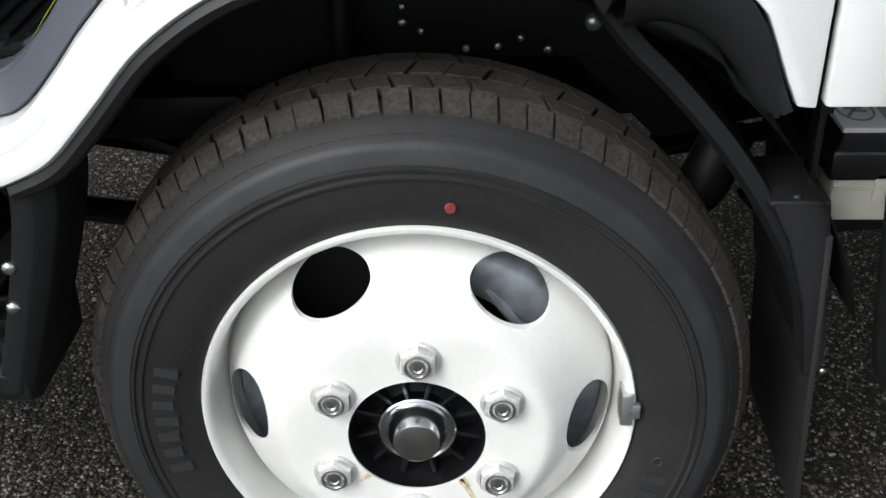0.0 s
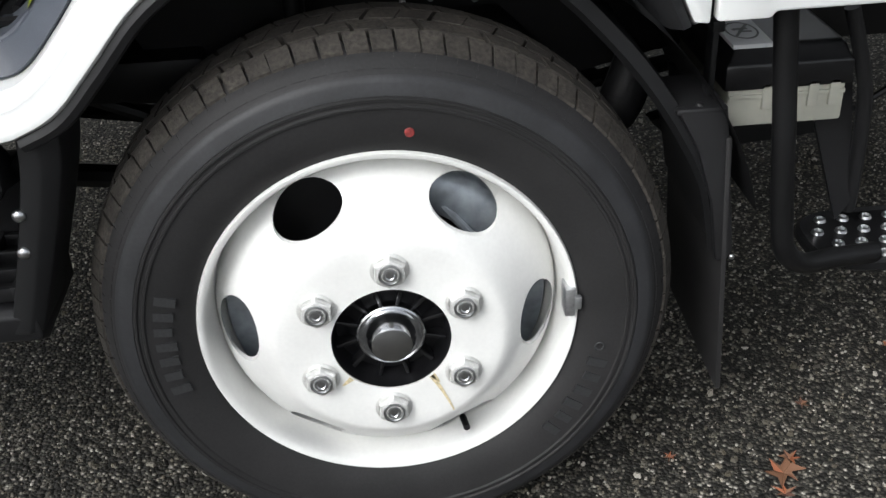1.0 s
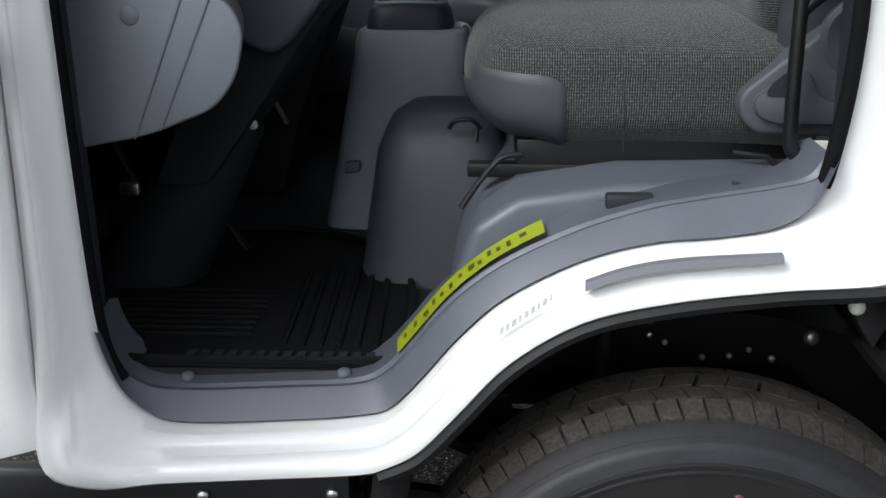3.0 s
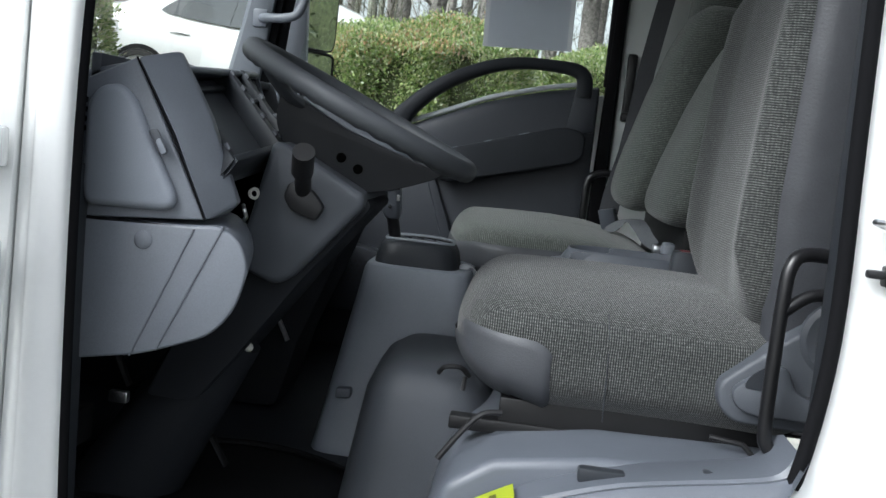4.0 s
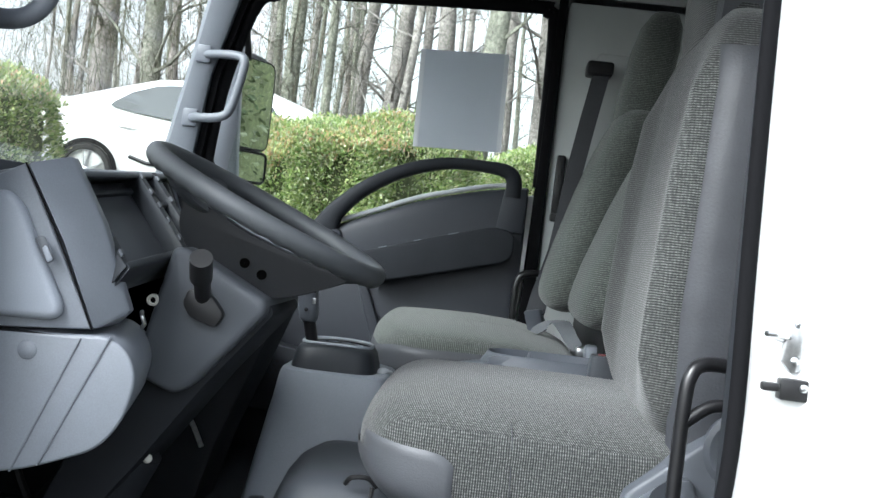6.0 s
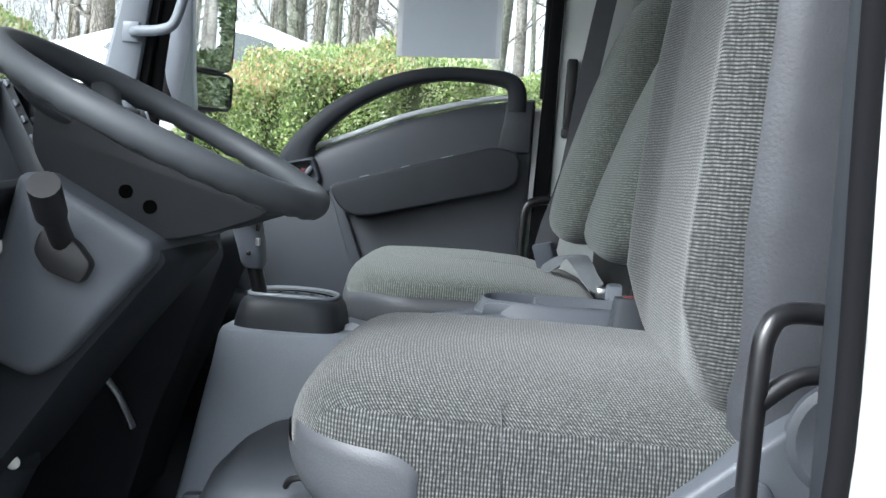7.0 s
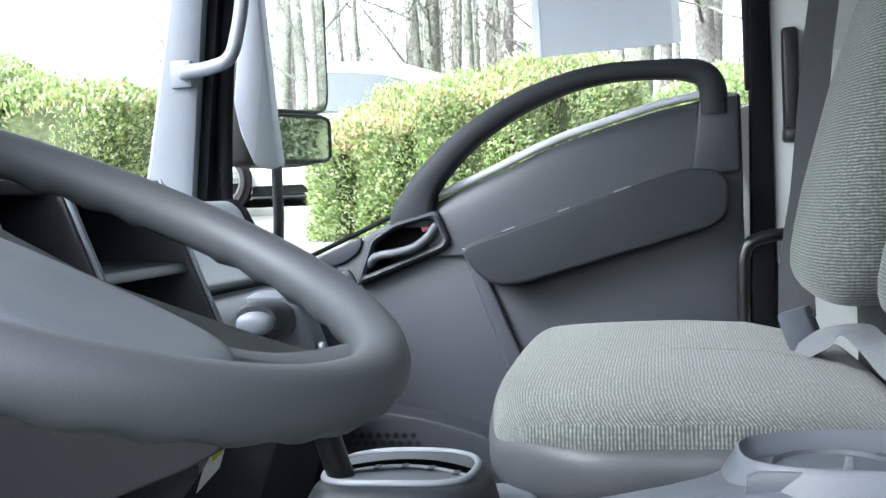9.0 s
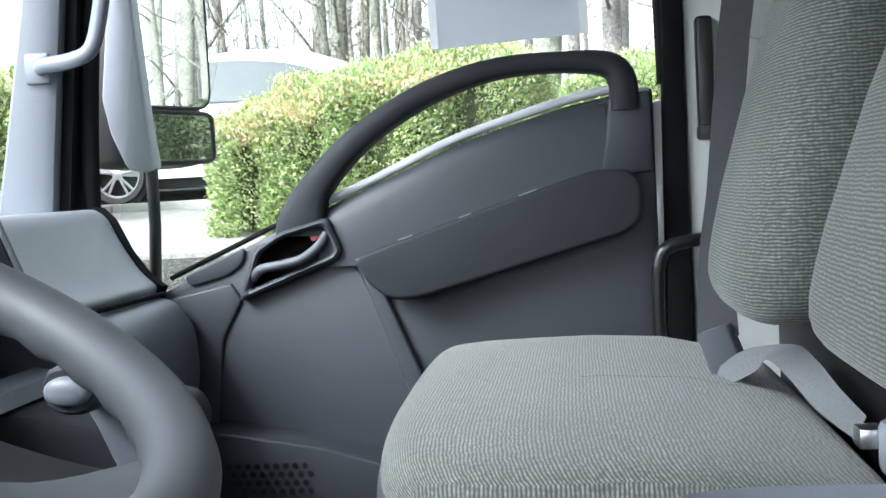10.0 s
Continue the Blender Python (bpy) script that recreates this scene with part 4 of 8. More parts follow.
part("warning_symbol", bm, HUB, plate, "black crossed-out symbol in a ring")

rung = thing("side_step", "black tubular side step with a dimpled round plate", "step", (0.6, 0.05, 0.4))
bm = bmesh.new()
tube(bm, smooth_path([(0.502, -0.02, 0.80), (0.520, -0.02, 0.64), (0.535, -0.02, 0.50), (0.548, -0.018, 0.440), (0.585, 0.0, 0.405), (0.64, 0.03, 0.390), (0.72, 0.06, 0.375)], 6), 0.0155, 12)
part("tube", bm, CHASSIS, rung, "bent black steel tube", smooth=60)
bm = bmesh.new()
tube(bm, smooth_path([(0.645, 0.10, 0.74), (0.672, 0.10, 0.66), (0.690, 0.11, 0.60), (0.705, 0.13, 0.50), (0.715, 0.15, 0.40)], 6), 0.011, 10)
prism(bm, [(0.62, 0.60), (0.68, 0.62), (0.71, 0.42), (0.69, 0.39)], 0.135, 0.145)
part("hanger", bm, BLACK, rung, "black steel hanger")
bm = bmesh.new()
pl = superloop(0.765, 0.13, 0.125, 0.082, 36, 3.0)
rings(bm, [[(x + (0.765 - x) * s, y + (0.13 - y) * s, z) for x, y in pl] for z, s in ((0.345, 0.06), (0.350, 0.0), (0.362, 0.0), (0.366, 0.05), (0.361, 0.12), (0.361, 0.9))])
sp = part("step_plate", bm, CHASSIS, rung, "black steel step plate")
for i in range(6):
    for j in range(4):
        x, y = 0.672 + i * 0.037 + (0.018 if j % 2 else 0), 0.075 + j * 0.036
        if ((x - 0.765) / 0.11) ** 2 + ((y - 0.13) / 0.07) ** 2 < 1.15:
            bm = bmesh.new()
            bm2 = [(0.004, 0.0), (0.0055, 0.005), (0.0085, 0.004), (0.010, 0.0)]
            loops = [[(x + r * math.cos(t), y + r * math.sin(t), 0.3612 + h) for t in (k * math.pi / 6 for k in range(12))] for r, h in bm2]
            rings(bm, loops, caps=False)
            part("dimple", bm, CHROME, sp)
bm = bmesh.new()
tube(bm, smooth_path([(0.70, 0.30, 0.70), (0.74, 0.25, 0.72), (0.80, 0.25, 0.70)], 5), 0.006, 8)
part("cable", bm, CHASSIS, truck, "black cable under the cab")
bm = bmesh.new()
tube(bm, smooth_path([(0.70, 0.25, 0.56), (0.72, 0.24, 0.52), (0.78, 0.30, 0.50), (0.86, 0.30, 0.55)], 5), 0.006, 8)
part("cable", bm, CHASSIS, truck, "black cable under the cab")
bm = bmesh.new()
prism(bm, [(0.44, 0.50), (0.72, 0.60), (0.74, 0.46), (0.50, 0.44)], 0.30, 0.33)
part("frame_bracket", bm, CHASSIS, truck)

# ================================================================ cab shell
bm = bmesh.new()
box(bm, -1.40, -0.33, 0.06, 1.92, 0.750, 0.793)
part("cab_floor", bm, DARK, truck, "dark cab floor")
bm = bmesh.new()
prism(bm, [(-0.33, 0.79), (-0.33, 0.90), (-0.30, 0.985), (-0.24, 1.025), (-0.10, 1.045), (0.42, 1.055), (0.42, 0.97), (-0.02, 0.965), (-0.18, 0.945), (-0.27, 0.86), (-0.30, 0.79)], 0.09, 1.90)
part("seat_plinth", bm, SILLGREY, truck, "grey moulded seat plinth", bevel=0.015, seg=3)
# unseen back of the cab, its opening added to let daylight in
bm = bmesh.new()
box(bm, 2.16, 2.20, 0.0, 1.94, 0.80, 1.40)
box(bm, 2.16, 2.20, 0.0, 1.94, 2.10, 2.36)
box(bm, 2.16, 2.20, 0.0, 0.25, 1.40, 2.10)
box(bm, 2.16, 2.20, 1.69, 1.94, 1.40, 2.10)
part("cab_back_wall", bm, LINER, truck, "unseen grey back wall, open in the middle for daylight")
bm = bmesh.new()
rings(bm, [[(x, y, z) for x, z in ((-1.02, 2.13 + 0.06 * s), (-0.90, 2.22 + 0.08 * s), (-0.5, 2.26 + 0.09 * s), (2.2, 2.26 + 0.09 * s), (2.2, 2.42), (-0.5, 2.42), (-0.95, 2.36), (-1.06, 2.22))] for y, s in ((-0.02, 0), (0.15, 0.7), (0.5, 1), (1.45, 1), (1.80, 0.7), (1.96, 0))])
part("cab_roof", bm, WHITE, truck, "white cab roof")
bm = bmesh.new()
rings(bm, [[(x, y, z) for x, z in ((-0.99, 2.12 + 0.06 * s), (-0.88, 2.20 + 0.07 * s), (-0.5, 2.235 + 0.08 * s), (2.16, 2.235 + 0.08 * s))] for y, s in ((0.0, 0), (0.15, 0.7), (0.5, 1), (1.45, 1), (1.80, 0.7), (1.93, -0.15))], close=False, caps=False)
part("headliner", bm, LINER, truck, "grey cloth headliner", smooth=60)
bm = bmesh.new()
prism(bm, [(-1.36, 0.60), (-1.38, 1.30), (-1.30, 1.40), (-1.24, 1.40), (-1.24, 0.60)], 0.02, 1.92)
part("firewall", bm, DARK, truck, "dark front bulkhead")
for y0, y1, x1 in ((0.03, 0.05, -0.835), (1.88, 1.93, -1.002)):
    bm = bmesh.new()
    box(bm, -1.26, x1, y0, y1, 0.79, 1.37)
    part("kick_panel", bm, DARK, truck, "dark footwell side panel")
bm = bmesh.new()
box(bm, -0.81, 0.16, -0.03, 0.03, 2.005, 2.30)
part("door_header", bm, WHITE, truck, bevel=0.006)

# windscreen
bm = bmesh.new()
cols = [(0.03, 0.0), (0.12, -0.07), (0.35, -0.13), (0.97, -0.16), (1.59, -0.13), (1.82, -0.07), (1.90, 0.0)]
rings(bm, [[(-1.155 + dx, y, 1.40), (-1.09 + dx, y, 1.78), (-1.00 + dx, y, 2.16)] for y, dx in cols], close=False)
part("windscreen", bm, GLASS, truck, "large clear windscreen", shadow=False)

# seal round the door opening
bm = bmesh.new()
tube(bm, [(p.x - 0.004, 0.006, p.z) for p in inner if p.x < -0.735 and p.z > 0.79][::-1], 0.011, 8)
part("door_seal", bm, SEAL, truck, "black rubber door seal", smooth=60)
bm = bmesh.new()
tube(bm, [(p.x + 0.002, 0.012, p.z) for p in inner if p.x > 0.115 and p.z > 1.06], 0.010, 8)
part("door_seal", bm, SEAL, truck, "black rubber door seal", smooth=60)
bm = bmesh.new()
prism(bm, [(0.150, 1.06), (0.182, 1.06), (0.168, 2.0), (0.137, 2.0)], 0.02, 0.04)
prism(bm, [(0.154, 1.06), (0.169, 1.06), (0.155, 2.0), (0.139, 2.0)], 0.04, 0.10)
part("pillar_trim", bm, DARK, truck, "charcoal B-pillar trim", bevel=0.006)
bm = bmesh.new()
prism(bm, [(-0.83, 0.80), (-0.80, 0.80), (-0.815, 1.35), (-0.83, 1.35)], 0.03, 0.10)
part("kick_trim", bm, DARK, truck)
# moulded grey sill that follows the opening
tri = [((-0.774, 0.87), (-0.787, 0.87)), ((-0.750, 0.798), (-0.772, 0.828)), ((-0.716, 0.762), (-0.735, 0.791)), ((-0.67, 0.748), (-0.68, 0.780)), ((-0.54, 0.753), (-0.54, 0.786)), ((-0.44, 0.762), (-0.448, 0.792)),
       ((-0.40, 0.774), (-0.410, 0.808)), ((-0.36, 0.815), (-0.374, 0.846)), ((-0.315, 0.869), (-0.330, 0.899)), ((-0.255, 0.924), (-0.263, 0.953)), ((-0.165, 0.972), (-0.17, 1.000)), ((-0.08, 0.996), (-0.08, 1.030)),
       ((0.0, 1.004), (0.005, 1.046)), ((0.068, 1.017), (0.07, 1.057)), ((0.108, 1.046), (0.118, 1.070)), ((0.128, 1.09), (0.138, 1.10))]
ca = smooth_path([(x, 0, z) for (x, z), _ in tri], 4)
ea = smooth_path([(x, 0, z) for _, (x, z) in tri], 4)
bm = bmesh.new()
rings(bm, [[(a.x, 0.014, a.z - 0.002), (a.x, -0.014, a.z), (a.x, -0.019, a.z + 0.004), (b.x, 0.004, b.z - 0.002), (b.x, 0.010, b.z + 0.003), (b.x, 0.020, b.z + 0.002), (b.x - 0.001, 0.030, b.z - 0.004), (b.x - 0.006, 0.036, b.z + 0.001), (b.x - 0.010, 0.10, b.z + 0.006), (b.x - 0.014, 0.14, b.z - 0.006)] for a, b in zip(ca, ea)], close=False)
sill = part("sill_trim", bm, SILLGREY, truck, "grey moulded door sill trim", smooth=35)
for x, z in ((-0.680, 0.786), (-0.468, 0.795)):
    bolt(x, 0.048, z, 0.010, sill, MIDGREY, (0, -0.2, 1), "sill_plug")
for x in (-0.10, 0.055):
    bm = bmesh.new()
    box(bm, x - 0.03, x + 0.03, 0.055, 0.075, 1.030 + 0.1 * x, 1.038 + 0.1 * x + 0.012)
    part("sill_recess", bm, DARK, sill, bevel=0.004)
tp = smooth_path([(-0.396, 0, 0.832), (-0.360, 0, 0.877), (-0.327, 0, 0.916), (-0.290, 0, 0.949), (-0.254, 0, 0.974), (-0.208, 0, 0.999)], 6)
bm = bmesh.new()
L, R = [], []
for i, p in enumerate(tp):
    d = (tp[min(i + 1, len(tp) - 1)] - tp[max(i - 1, 0)]).normalized()
    nrm = Vector((-d.z, 0, d.x))
    q = Vector((p.x, 0.031, p.z)) - nrm * 0.002
    L.append(bm.verts.new(q))
    R.append(bm.verts.new(q + nrm * 0.006 + Vector((0, 0.042, 0))))
for i in range(len(tp) - 1):
    bm.faces.new((L[i], L[i + 1], R[i + 1], R[i]))
tape = part("warning_label", bm, YELLOW, truck, "long yellow-green warning label")
for i in range(2, 28, 2):
    d = (tp[i + 1] - tp[i]).normalized()
    nrm = Vector((-d.z, 0, d.x))
    a = Vector((tp[i].x, 0.040 + 0.004 * (i % 3), tp[i].z)) + nrm * 0.0008
    u = Vector((0, 0.010 + 0.006 * (i % 4 == 0), 0)) + nrm * 0.0022
    w = d * (0.006 + 0.004 * (i % 5 == 1))
    bm = bmesh.new()
    bm.faces.new([bm.verts.new(v) for v in (a, a + w, a + w + u, a + u)])
    part("printed_line", bm, INK, tape)
# anti-slip strip on the white sill
sp2 = smooth_path([(-0.162, 0, 0.951), (-0.115, 0, 0.968), (-0.05, 0, 0.980), (0.065, 0, 0.988)], 6)
bm = bmesh.new()
rings(bm, [[(p.x, -0.0645 + 0.006, p.z), (p.x, -0.0655, p.z + 0.001), (p.x, -0.0605, p.z + 0.0095), (p.x, -0.050, p.z + 0.0105)] for p in sp2])
part("grip_strip", bm, STRIPGREY, truck, "grey anti-slip strip")
bars(truck, (-0.262, -0.0595, 0.893), (0.80, 0, 0.60), (0, 0, 0.009), 9, 0.007, 1.0, 0.0035, FAINT)
# striker and door switch on the pillar
bm = bmesh.new()
prism(bm, [(0.191, 1.363), (0.203, 1.350), (0.213, 1.352), (0.217, 1.385), (0.213, 1.415), (0.203, 1.422), (0.195, 1.405)], 0.006, 0.017)
stk = part("door_striker", bm, CHROME, truck, "zinc door striker", bevel=0.002)
bm = bmesh.new()
tube(bm, smooth_path([(0.199, 0.012, 1.392), (0.186, -0.012, 1.394), (0.166, -0.022, 1.395), (0.171, -0.005, 1.393), (0.191, 0.012, 1.388)], 4), 0.0042, 8)
part("striker_loop", bm, CHROME, stk)
bolt(0.206, 0.006, 1.408, 0.0055, stk)
bolt(0.206, 0.006, 1.364, 0.0055, stk)
bm = bmesh.new()
box(bm, 0.190, 0.224, -0.004, 0.016, 1.319, 1.344)
box(bm, 0.169, 0.190, -0.006, 0.008, 1.328, 1.338)
part("door_switch", bm, BLACK, truck, "black door contact switch", bevel=0.003)
bolt(0.217, -0.005, 1.335, 0.005, truck, CHROME)
bars(truck, (0.193, 0.0125, 1.522), (0.1, 0, -1), (0.006, 0, 0), 12, 0.004, 1.0, 0.0018, FAINT)

# open driver's door, hinged at the front post
HM = Matrix.Translation((-0.885, -0.03, 0)) @ Matrix.Rotation(radians(-20), 4, "Z")
bm = bmesh.new()
box(bm, -0.045, 0.0, -1.0, -0.03, 0.80, 1.50)
bmesh.ops.transform(bm, matrix=HM, verts=bm.verts)
dd = part("driver_door", bm, WHITE, truck, "open white driver's door", bevel=0.02, seg=3)
bm = bmesh.new()
prism(bm, [(-0.045, 0.82), (-0.045, 1.22), (-0.075, 1.30), (-0.10, 1.42), (-0.98, 1.45), (-0.98, 0.82)], 0.004, 0.036, "x", 0.03)
bmesh.ops.transform(bm, matrix=HM, verts=bm.verts)
part("door_lining", bm, GREY, dd, "grey door lining", bevel=0.012)
bm = bmesh.new()
box(bm, 0.0, 0.012, -0.028, -0.012, 1.055, 1.13)
bmesh.ops.transform(bm, matrix=HM, verts=bm.verts)
part("door_check", bm, BLACK, dd, "black door check strap", bevel=0.002)
for z in (1.20, 1.34):
    bm = bmesh.new()
    box(bm, -0.925, -0.872, -0.030, -0.012, z, z + 0.05)
    part("hinge", bm, WHITE, dd, bevel=0.005)

# passenger side: pillar, door and window
bm = bmesh.new()
pil = [((-1.05, 2.14), (-0.925, 2.12)), ((-1.10, 1.86), (-0.995, 1.86)), ((-1.155, 1.58), (-1.028, 1.58)), ((-1.19, 1.42), (-1.045, 1.42)), ((-1.21, 1.30), (-1.045, 1.30))]
rings(bm, [[(a[0] - 0.02, 1.93, a[1]), (a[0], 1.86, a[1]), (a[0] + 0.018, 1.835, a[1]), (b[0] - 0.045, 1.835, b[1]), (b[0] - 0.03, 1.845, b[1]), (b[0] - 0.028, 1.95, b[1])] for a, b in pil])
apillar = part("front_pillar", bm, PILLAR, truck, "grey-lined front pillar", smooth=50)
bm = bmesh.new()
rings(bm, [[(b[0] - 0.030, 1.868, b[1]), (b[0] - 0.010, 1.868, b[1]), (b[0] - 0.010, 1.945, b[1]), (b[0] - 0.030, 1.945, b[1])] for a, b in pil])
part("pillar_seal", bm, SEAL, apillar, "black rubber pillar seal")
bm = bmesh.new()
tube(bm, smooth_path([(-1.065, 1.835, 1.728), (-1.035, 1.79, 1.726), (-0.985, 1.775, 1.728), (-0.946, 1.772, 1.743), (-0.928, 1.772, 1.79), (-0.914, 1.772, 1.86), (-0.912, 1.775, 1.895), (-0.930, 1.785, 1.912), (-0.985, 1.80, 1.915), (-1.045, 1.838, 1.915)], 5), 0.0115, 10, flat=1.15)
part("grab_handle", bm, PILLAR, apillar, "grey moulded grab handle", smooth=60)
for x, z in ((-1.068, 1.727), (-1.048, 1.915)):
    bm = bmesh.new()
    box(bm, x - 0.022, x + 0.022, 1.826, 1.84, z - 0.026, z + 0.026)
    part("handle_base", bm, MIDGREY, apillar, bevel=0.006)

bm = bmesh.new()
hp = [(-1.0, 0.78), (-1.0, 1.30), (-0.87, 1.352), (-0.70, 1.432), (-0.60, 1.468), (-0.40, 1.545), (-0.20, 1.606), (-0.12, 1.628), (-0.062, 1.636), (-0.062, 0.78)]
prism(bm, hp, 1.878, 1.93)
pdoor = part("passenger_door", bm, DOORGREY, truck, "grey-lined passenger door with a dark armrest", bevel=0.008)
bm = bmesh.new()
prism(bm, [(-1.02, 0.80), (-1.02, 1.285), (-0.87, 1.335), (-0.40, 1.518), (-0.06, 1.615), (0.04, 1.635), (0.04, 0.80)], 1.935, 1.985)
part("door_skin", bm, WHITE, pdoor, bevel=0.006)
LEDGE = [(-0.895, 1.356), (-0.863, 1.370), (-0.759, 1.414), (-0.708, 1.436), (-0.602, 1.476), (-0.508, 1.514), (-0.39, 1.564), (-0.295, 1.593), (-0.20, 1.618), (-0.129, 1.631)]
# ledge bar in the paler grey that carries the sky sheen
bm = bmesh.new()
tube(bm, smooth_path([(x, 1.893, z + 0.005) for x, z in LEDGE[4:]], 5), 0.0075, 8)
part("window_ledge", bm, LEDGESHEEN, pdoor, "window ledge, paled for sky sheen", smooth=60)
bm = bmesh.new()
tube(bm, smooth_path([(x, 1.912, z + 0.005) for x, z in LEDGE], 5), 0.0045, 6)
part("window_seal", bm, SEAL, pdoor, "thin black window seal", smooth=60)
# upper lining curves down from the ledge to the arm rest
bm = bmesh.new()
loops = []
for x, z, low in ((-0.618, 1.468, 1.380), (-0.60, 1.474, 1.372), (-0.545, 1.497, 1.372), (-0.50, 1.515, 1.382), (-0.39, 1.561, 1.420), (-0.295, 1.590, 1.452), (-0.20, 1.615, 1.480), (-0.138, 1.626, 1.492)):
    h = z - low
    loops.append([(x, 1.899, z - 0.002), (x, 1.888, z - 0.003), (x, 1.880, z - 0.009), (x, 1.874, z - 0.020), (x, 1.869, z - 0.32 * h), (x, 1.865, z - 0.60 * h), (x, 1.864, low), (x, 1.886, low)])
rings(bm, loops)
part("upper_lining", bm, DOORGREY, pdoor, "charcoal upper door lining", smooth=60)
bm = bmesh.new()
ar = [(-0.552, 1.388), (-0.530, 1.345), (-0.495, 1.318), (-0.45, 1.318), (-0.30, 1.358), (-0.115, 1.408), (-0.09, 1.430), (-0.088, 1.485), (-0.105, 1.503), (-0.155, 1.510), (-0.30, 1.468)]
prism(bm, ar, 1.815, 1.885, "y", 0.03)
part("armrest", bm, DOORDARK, pdoor, "charcoal padded armrest", bevel=0.020, seg=4)
bm = bmesh.new()
arcp = smooth_path([(-0.648, 0.044, 1.425), (-0.645, 0.040, 1.450), (-0.617, 0.0265, 1.507), (-0.546, 0.0215, 1.577), (-0.458, 0.0195, 1.632), (-0.371, 0.0180, 1.666), (-0.288, 0.0165, 1.682), (-0.198, 0.0165, 1.683), (-0.135, 0.0195, 1.676), (-0.110, 0.0225, 1.652), (-0.107, 0.0235, 1.60)], 6)
loops = []
for i, p in enumerate(arcp):
    d = arcp[min(i + 1, len(arcp) - 1)] - arcp[max(i - 1, 0)]
    d = Vector((d.x, 0, d.z)).normalized()
    n_ = Vector((-d.z, 0, d.x))
    q = Vector((p.x, 1.876, p.z))
    dep = 0.012 + 0.012 * min(1, i / 14)
    loops.append([q + n_ * p.y * c_ + Vector((0, dep * s_, 0)) for c_, s_ in ((1, 1), (1, -0.3), (0.9, -0.7), (0.6, -0.95), (0, -1.05), (-0.6, -0.95), (-0.9, -0.7), (-1, -0.3), (-1, 1))])
rings(bm, loops)
part("pull_handle", bm, DOORDARK, pdoor, "arched charcoal pull handle", smooth=50)
bm = bmesh.new()
prism(bm, [(-0.132, 1.624), (-0.066, 1.632), (-0.066, 1.50), (-0.150, 1.495)], 1.861, 1.885)
part("handle_foot", bm, DOORGREY, pdoor, bevel=0.008)
# inner latch
bm = bmesh.new()
outer = rounded([(-0.759, 1.320), (-0.723, 1.409), (-0.678, 1.435), (-0.599, 1.455), (-0.576, 1.400), (-0.583, 1.384)], 0.010)
inner = rounded([(-0.738, 1.340), (-0.717, 1.399), (-0.677, 1.424), (-0.607, 1.441), (-0.590, 1.402), (-0.598, 1.393)], 0.010)


def ring_at(k, y):
    """Loop between the latch bezel's outer and inner outlines."""
    return [(a[0] + (b[0] - a[0]) * k, y, a[1] + (b[1] - a[1]) * k) for a, b in zip(outer, inner)]


rings(bm, [ring_at(0, 1.886), ring_at(0, 1.860), ring_at(0.15, 1.855), ring_at(0.5, 1.852), ring_at(0.85, 1.855), ring_at(1, 1.862), ring_at(1.05, 1.8772)], caps=False)
latch = part("latch_bezel", bm, DOORGREY, pdoor, "grey latch bezel ring", smooth=50)
# black plate paints the shade inside the latch recess
bm = bmesh.new()
prism(bm, [(x, z) for x, y, z in ring_at(0.9, 0)], 1.8735, 1.8768)
part("latch_cup", bm, HOLESHADE, latch, "flat latch recess plate, black for its shade")
bm = bmesh.new()
tube(bm, smooth_path([(-0.734, 1.866, 1.358), (-0.715, 1.856, 1.374), (-0.680, 1.851, 1.380), (-0.645, 1.851, 1.388), (-0.618, 1.856, 1.406), (-0.604, 1.866, 1.426)], 5), 0.0100, 10, flat=0.8)
part("latch_lever", bm, COLGREY, latch, "charcoal latch lever", smooth=60)
bm = bmesh.new()
prism(bm, [(-0.636, 1.436), (-0.621, 1.441), (-0.614, 1.421), (-0.629, 1.415)], 1.866, 1.873)
part("lock_flag", bm, DARKRED, latch, "dull red lock flag", bevel=0.002)
bm = bmesh.new()
prism(bm, [(-0.858, 1.366), (-0.846, 1.348), (-0.78, 1.364), (-0.752, 1.383), (-0.746, 1.404), (-0.752, 1.410)], 1.872, 1.884, "y", 0.012)
part("blank_plate", bm, DOORGREY, pdoor, "grey blank plate beside the latch", bevel=0.005, seg=3)
# lower door moulding
bm = bmesh.new()
prism(bm, [(-0.56, 1.385), (-0.535, 1.385), (-0.40, 1.05), (-0.36, 0.90), (-0.40, 0.90), (-0.44, 1.05)], 1.862, 1.884)
prism(bm, [(-0.97, 0.90), (-0.97, 1.29), (-0.88, 1.330), (-0.775, 1.352), (-0.757, 1.322), (-0.793, 1.259), (-0.815, 1.10), (-0.82, 0.90)], 1.871, 1.884)
part("door_moulding", bm, DOORGREY, pdoor, bevel=0.005, seg=3)
bm = bmesh.new()
prism(bm, [(-0.98, 0.92), (-0.98, 1.10), (-0.80, 1.115), (-0.62, 1.085), (-0.50, 1.05), (-0.46, 0.90)], 1.80, 1.884, "y", 0.03)
spk = part("speaker_pod", bm, DOORGREY, pdoor, "grey speaker pod", bevel=0.02, seg=3)
for i in range(9):
    for j in range(5):
        bm = bmesh.new()
        lathe(bm, [(0.0005, 0), (0.0052, 0)], 8, (-0.775 + i * 0.016 + 0.008 * (j % 2), 1.7988, 1.0 + j * 0.014))
        part("speaker_hole", bm, HUB, spk)
bars(pdoor, (-0.475, 1.8135, 1.412), (0.955, 0, 0.295), (0, 0, 0.0025), 3, 0.03, 1.0, 0.08, MIDGREY, name="seam_mark")
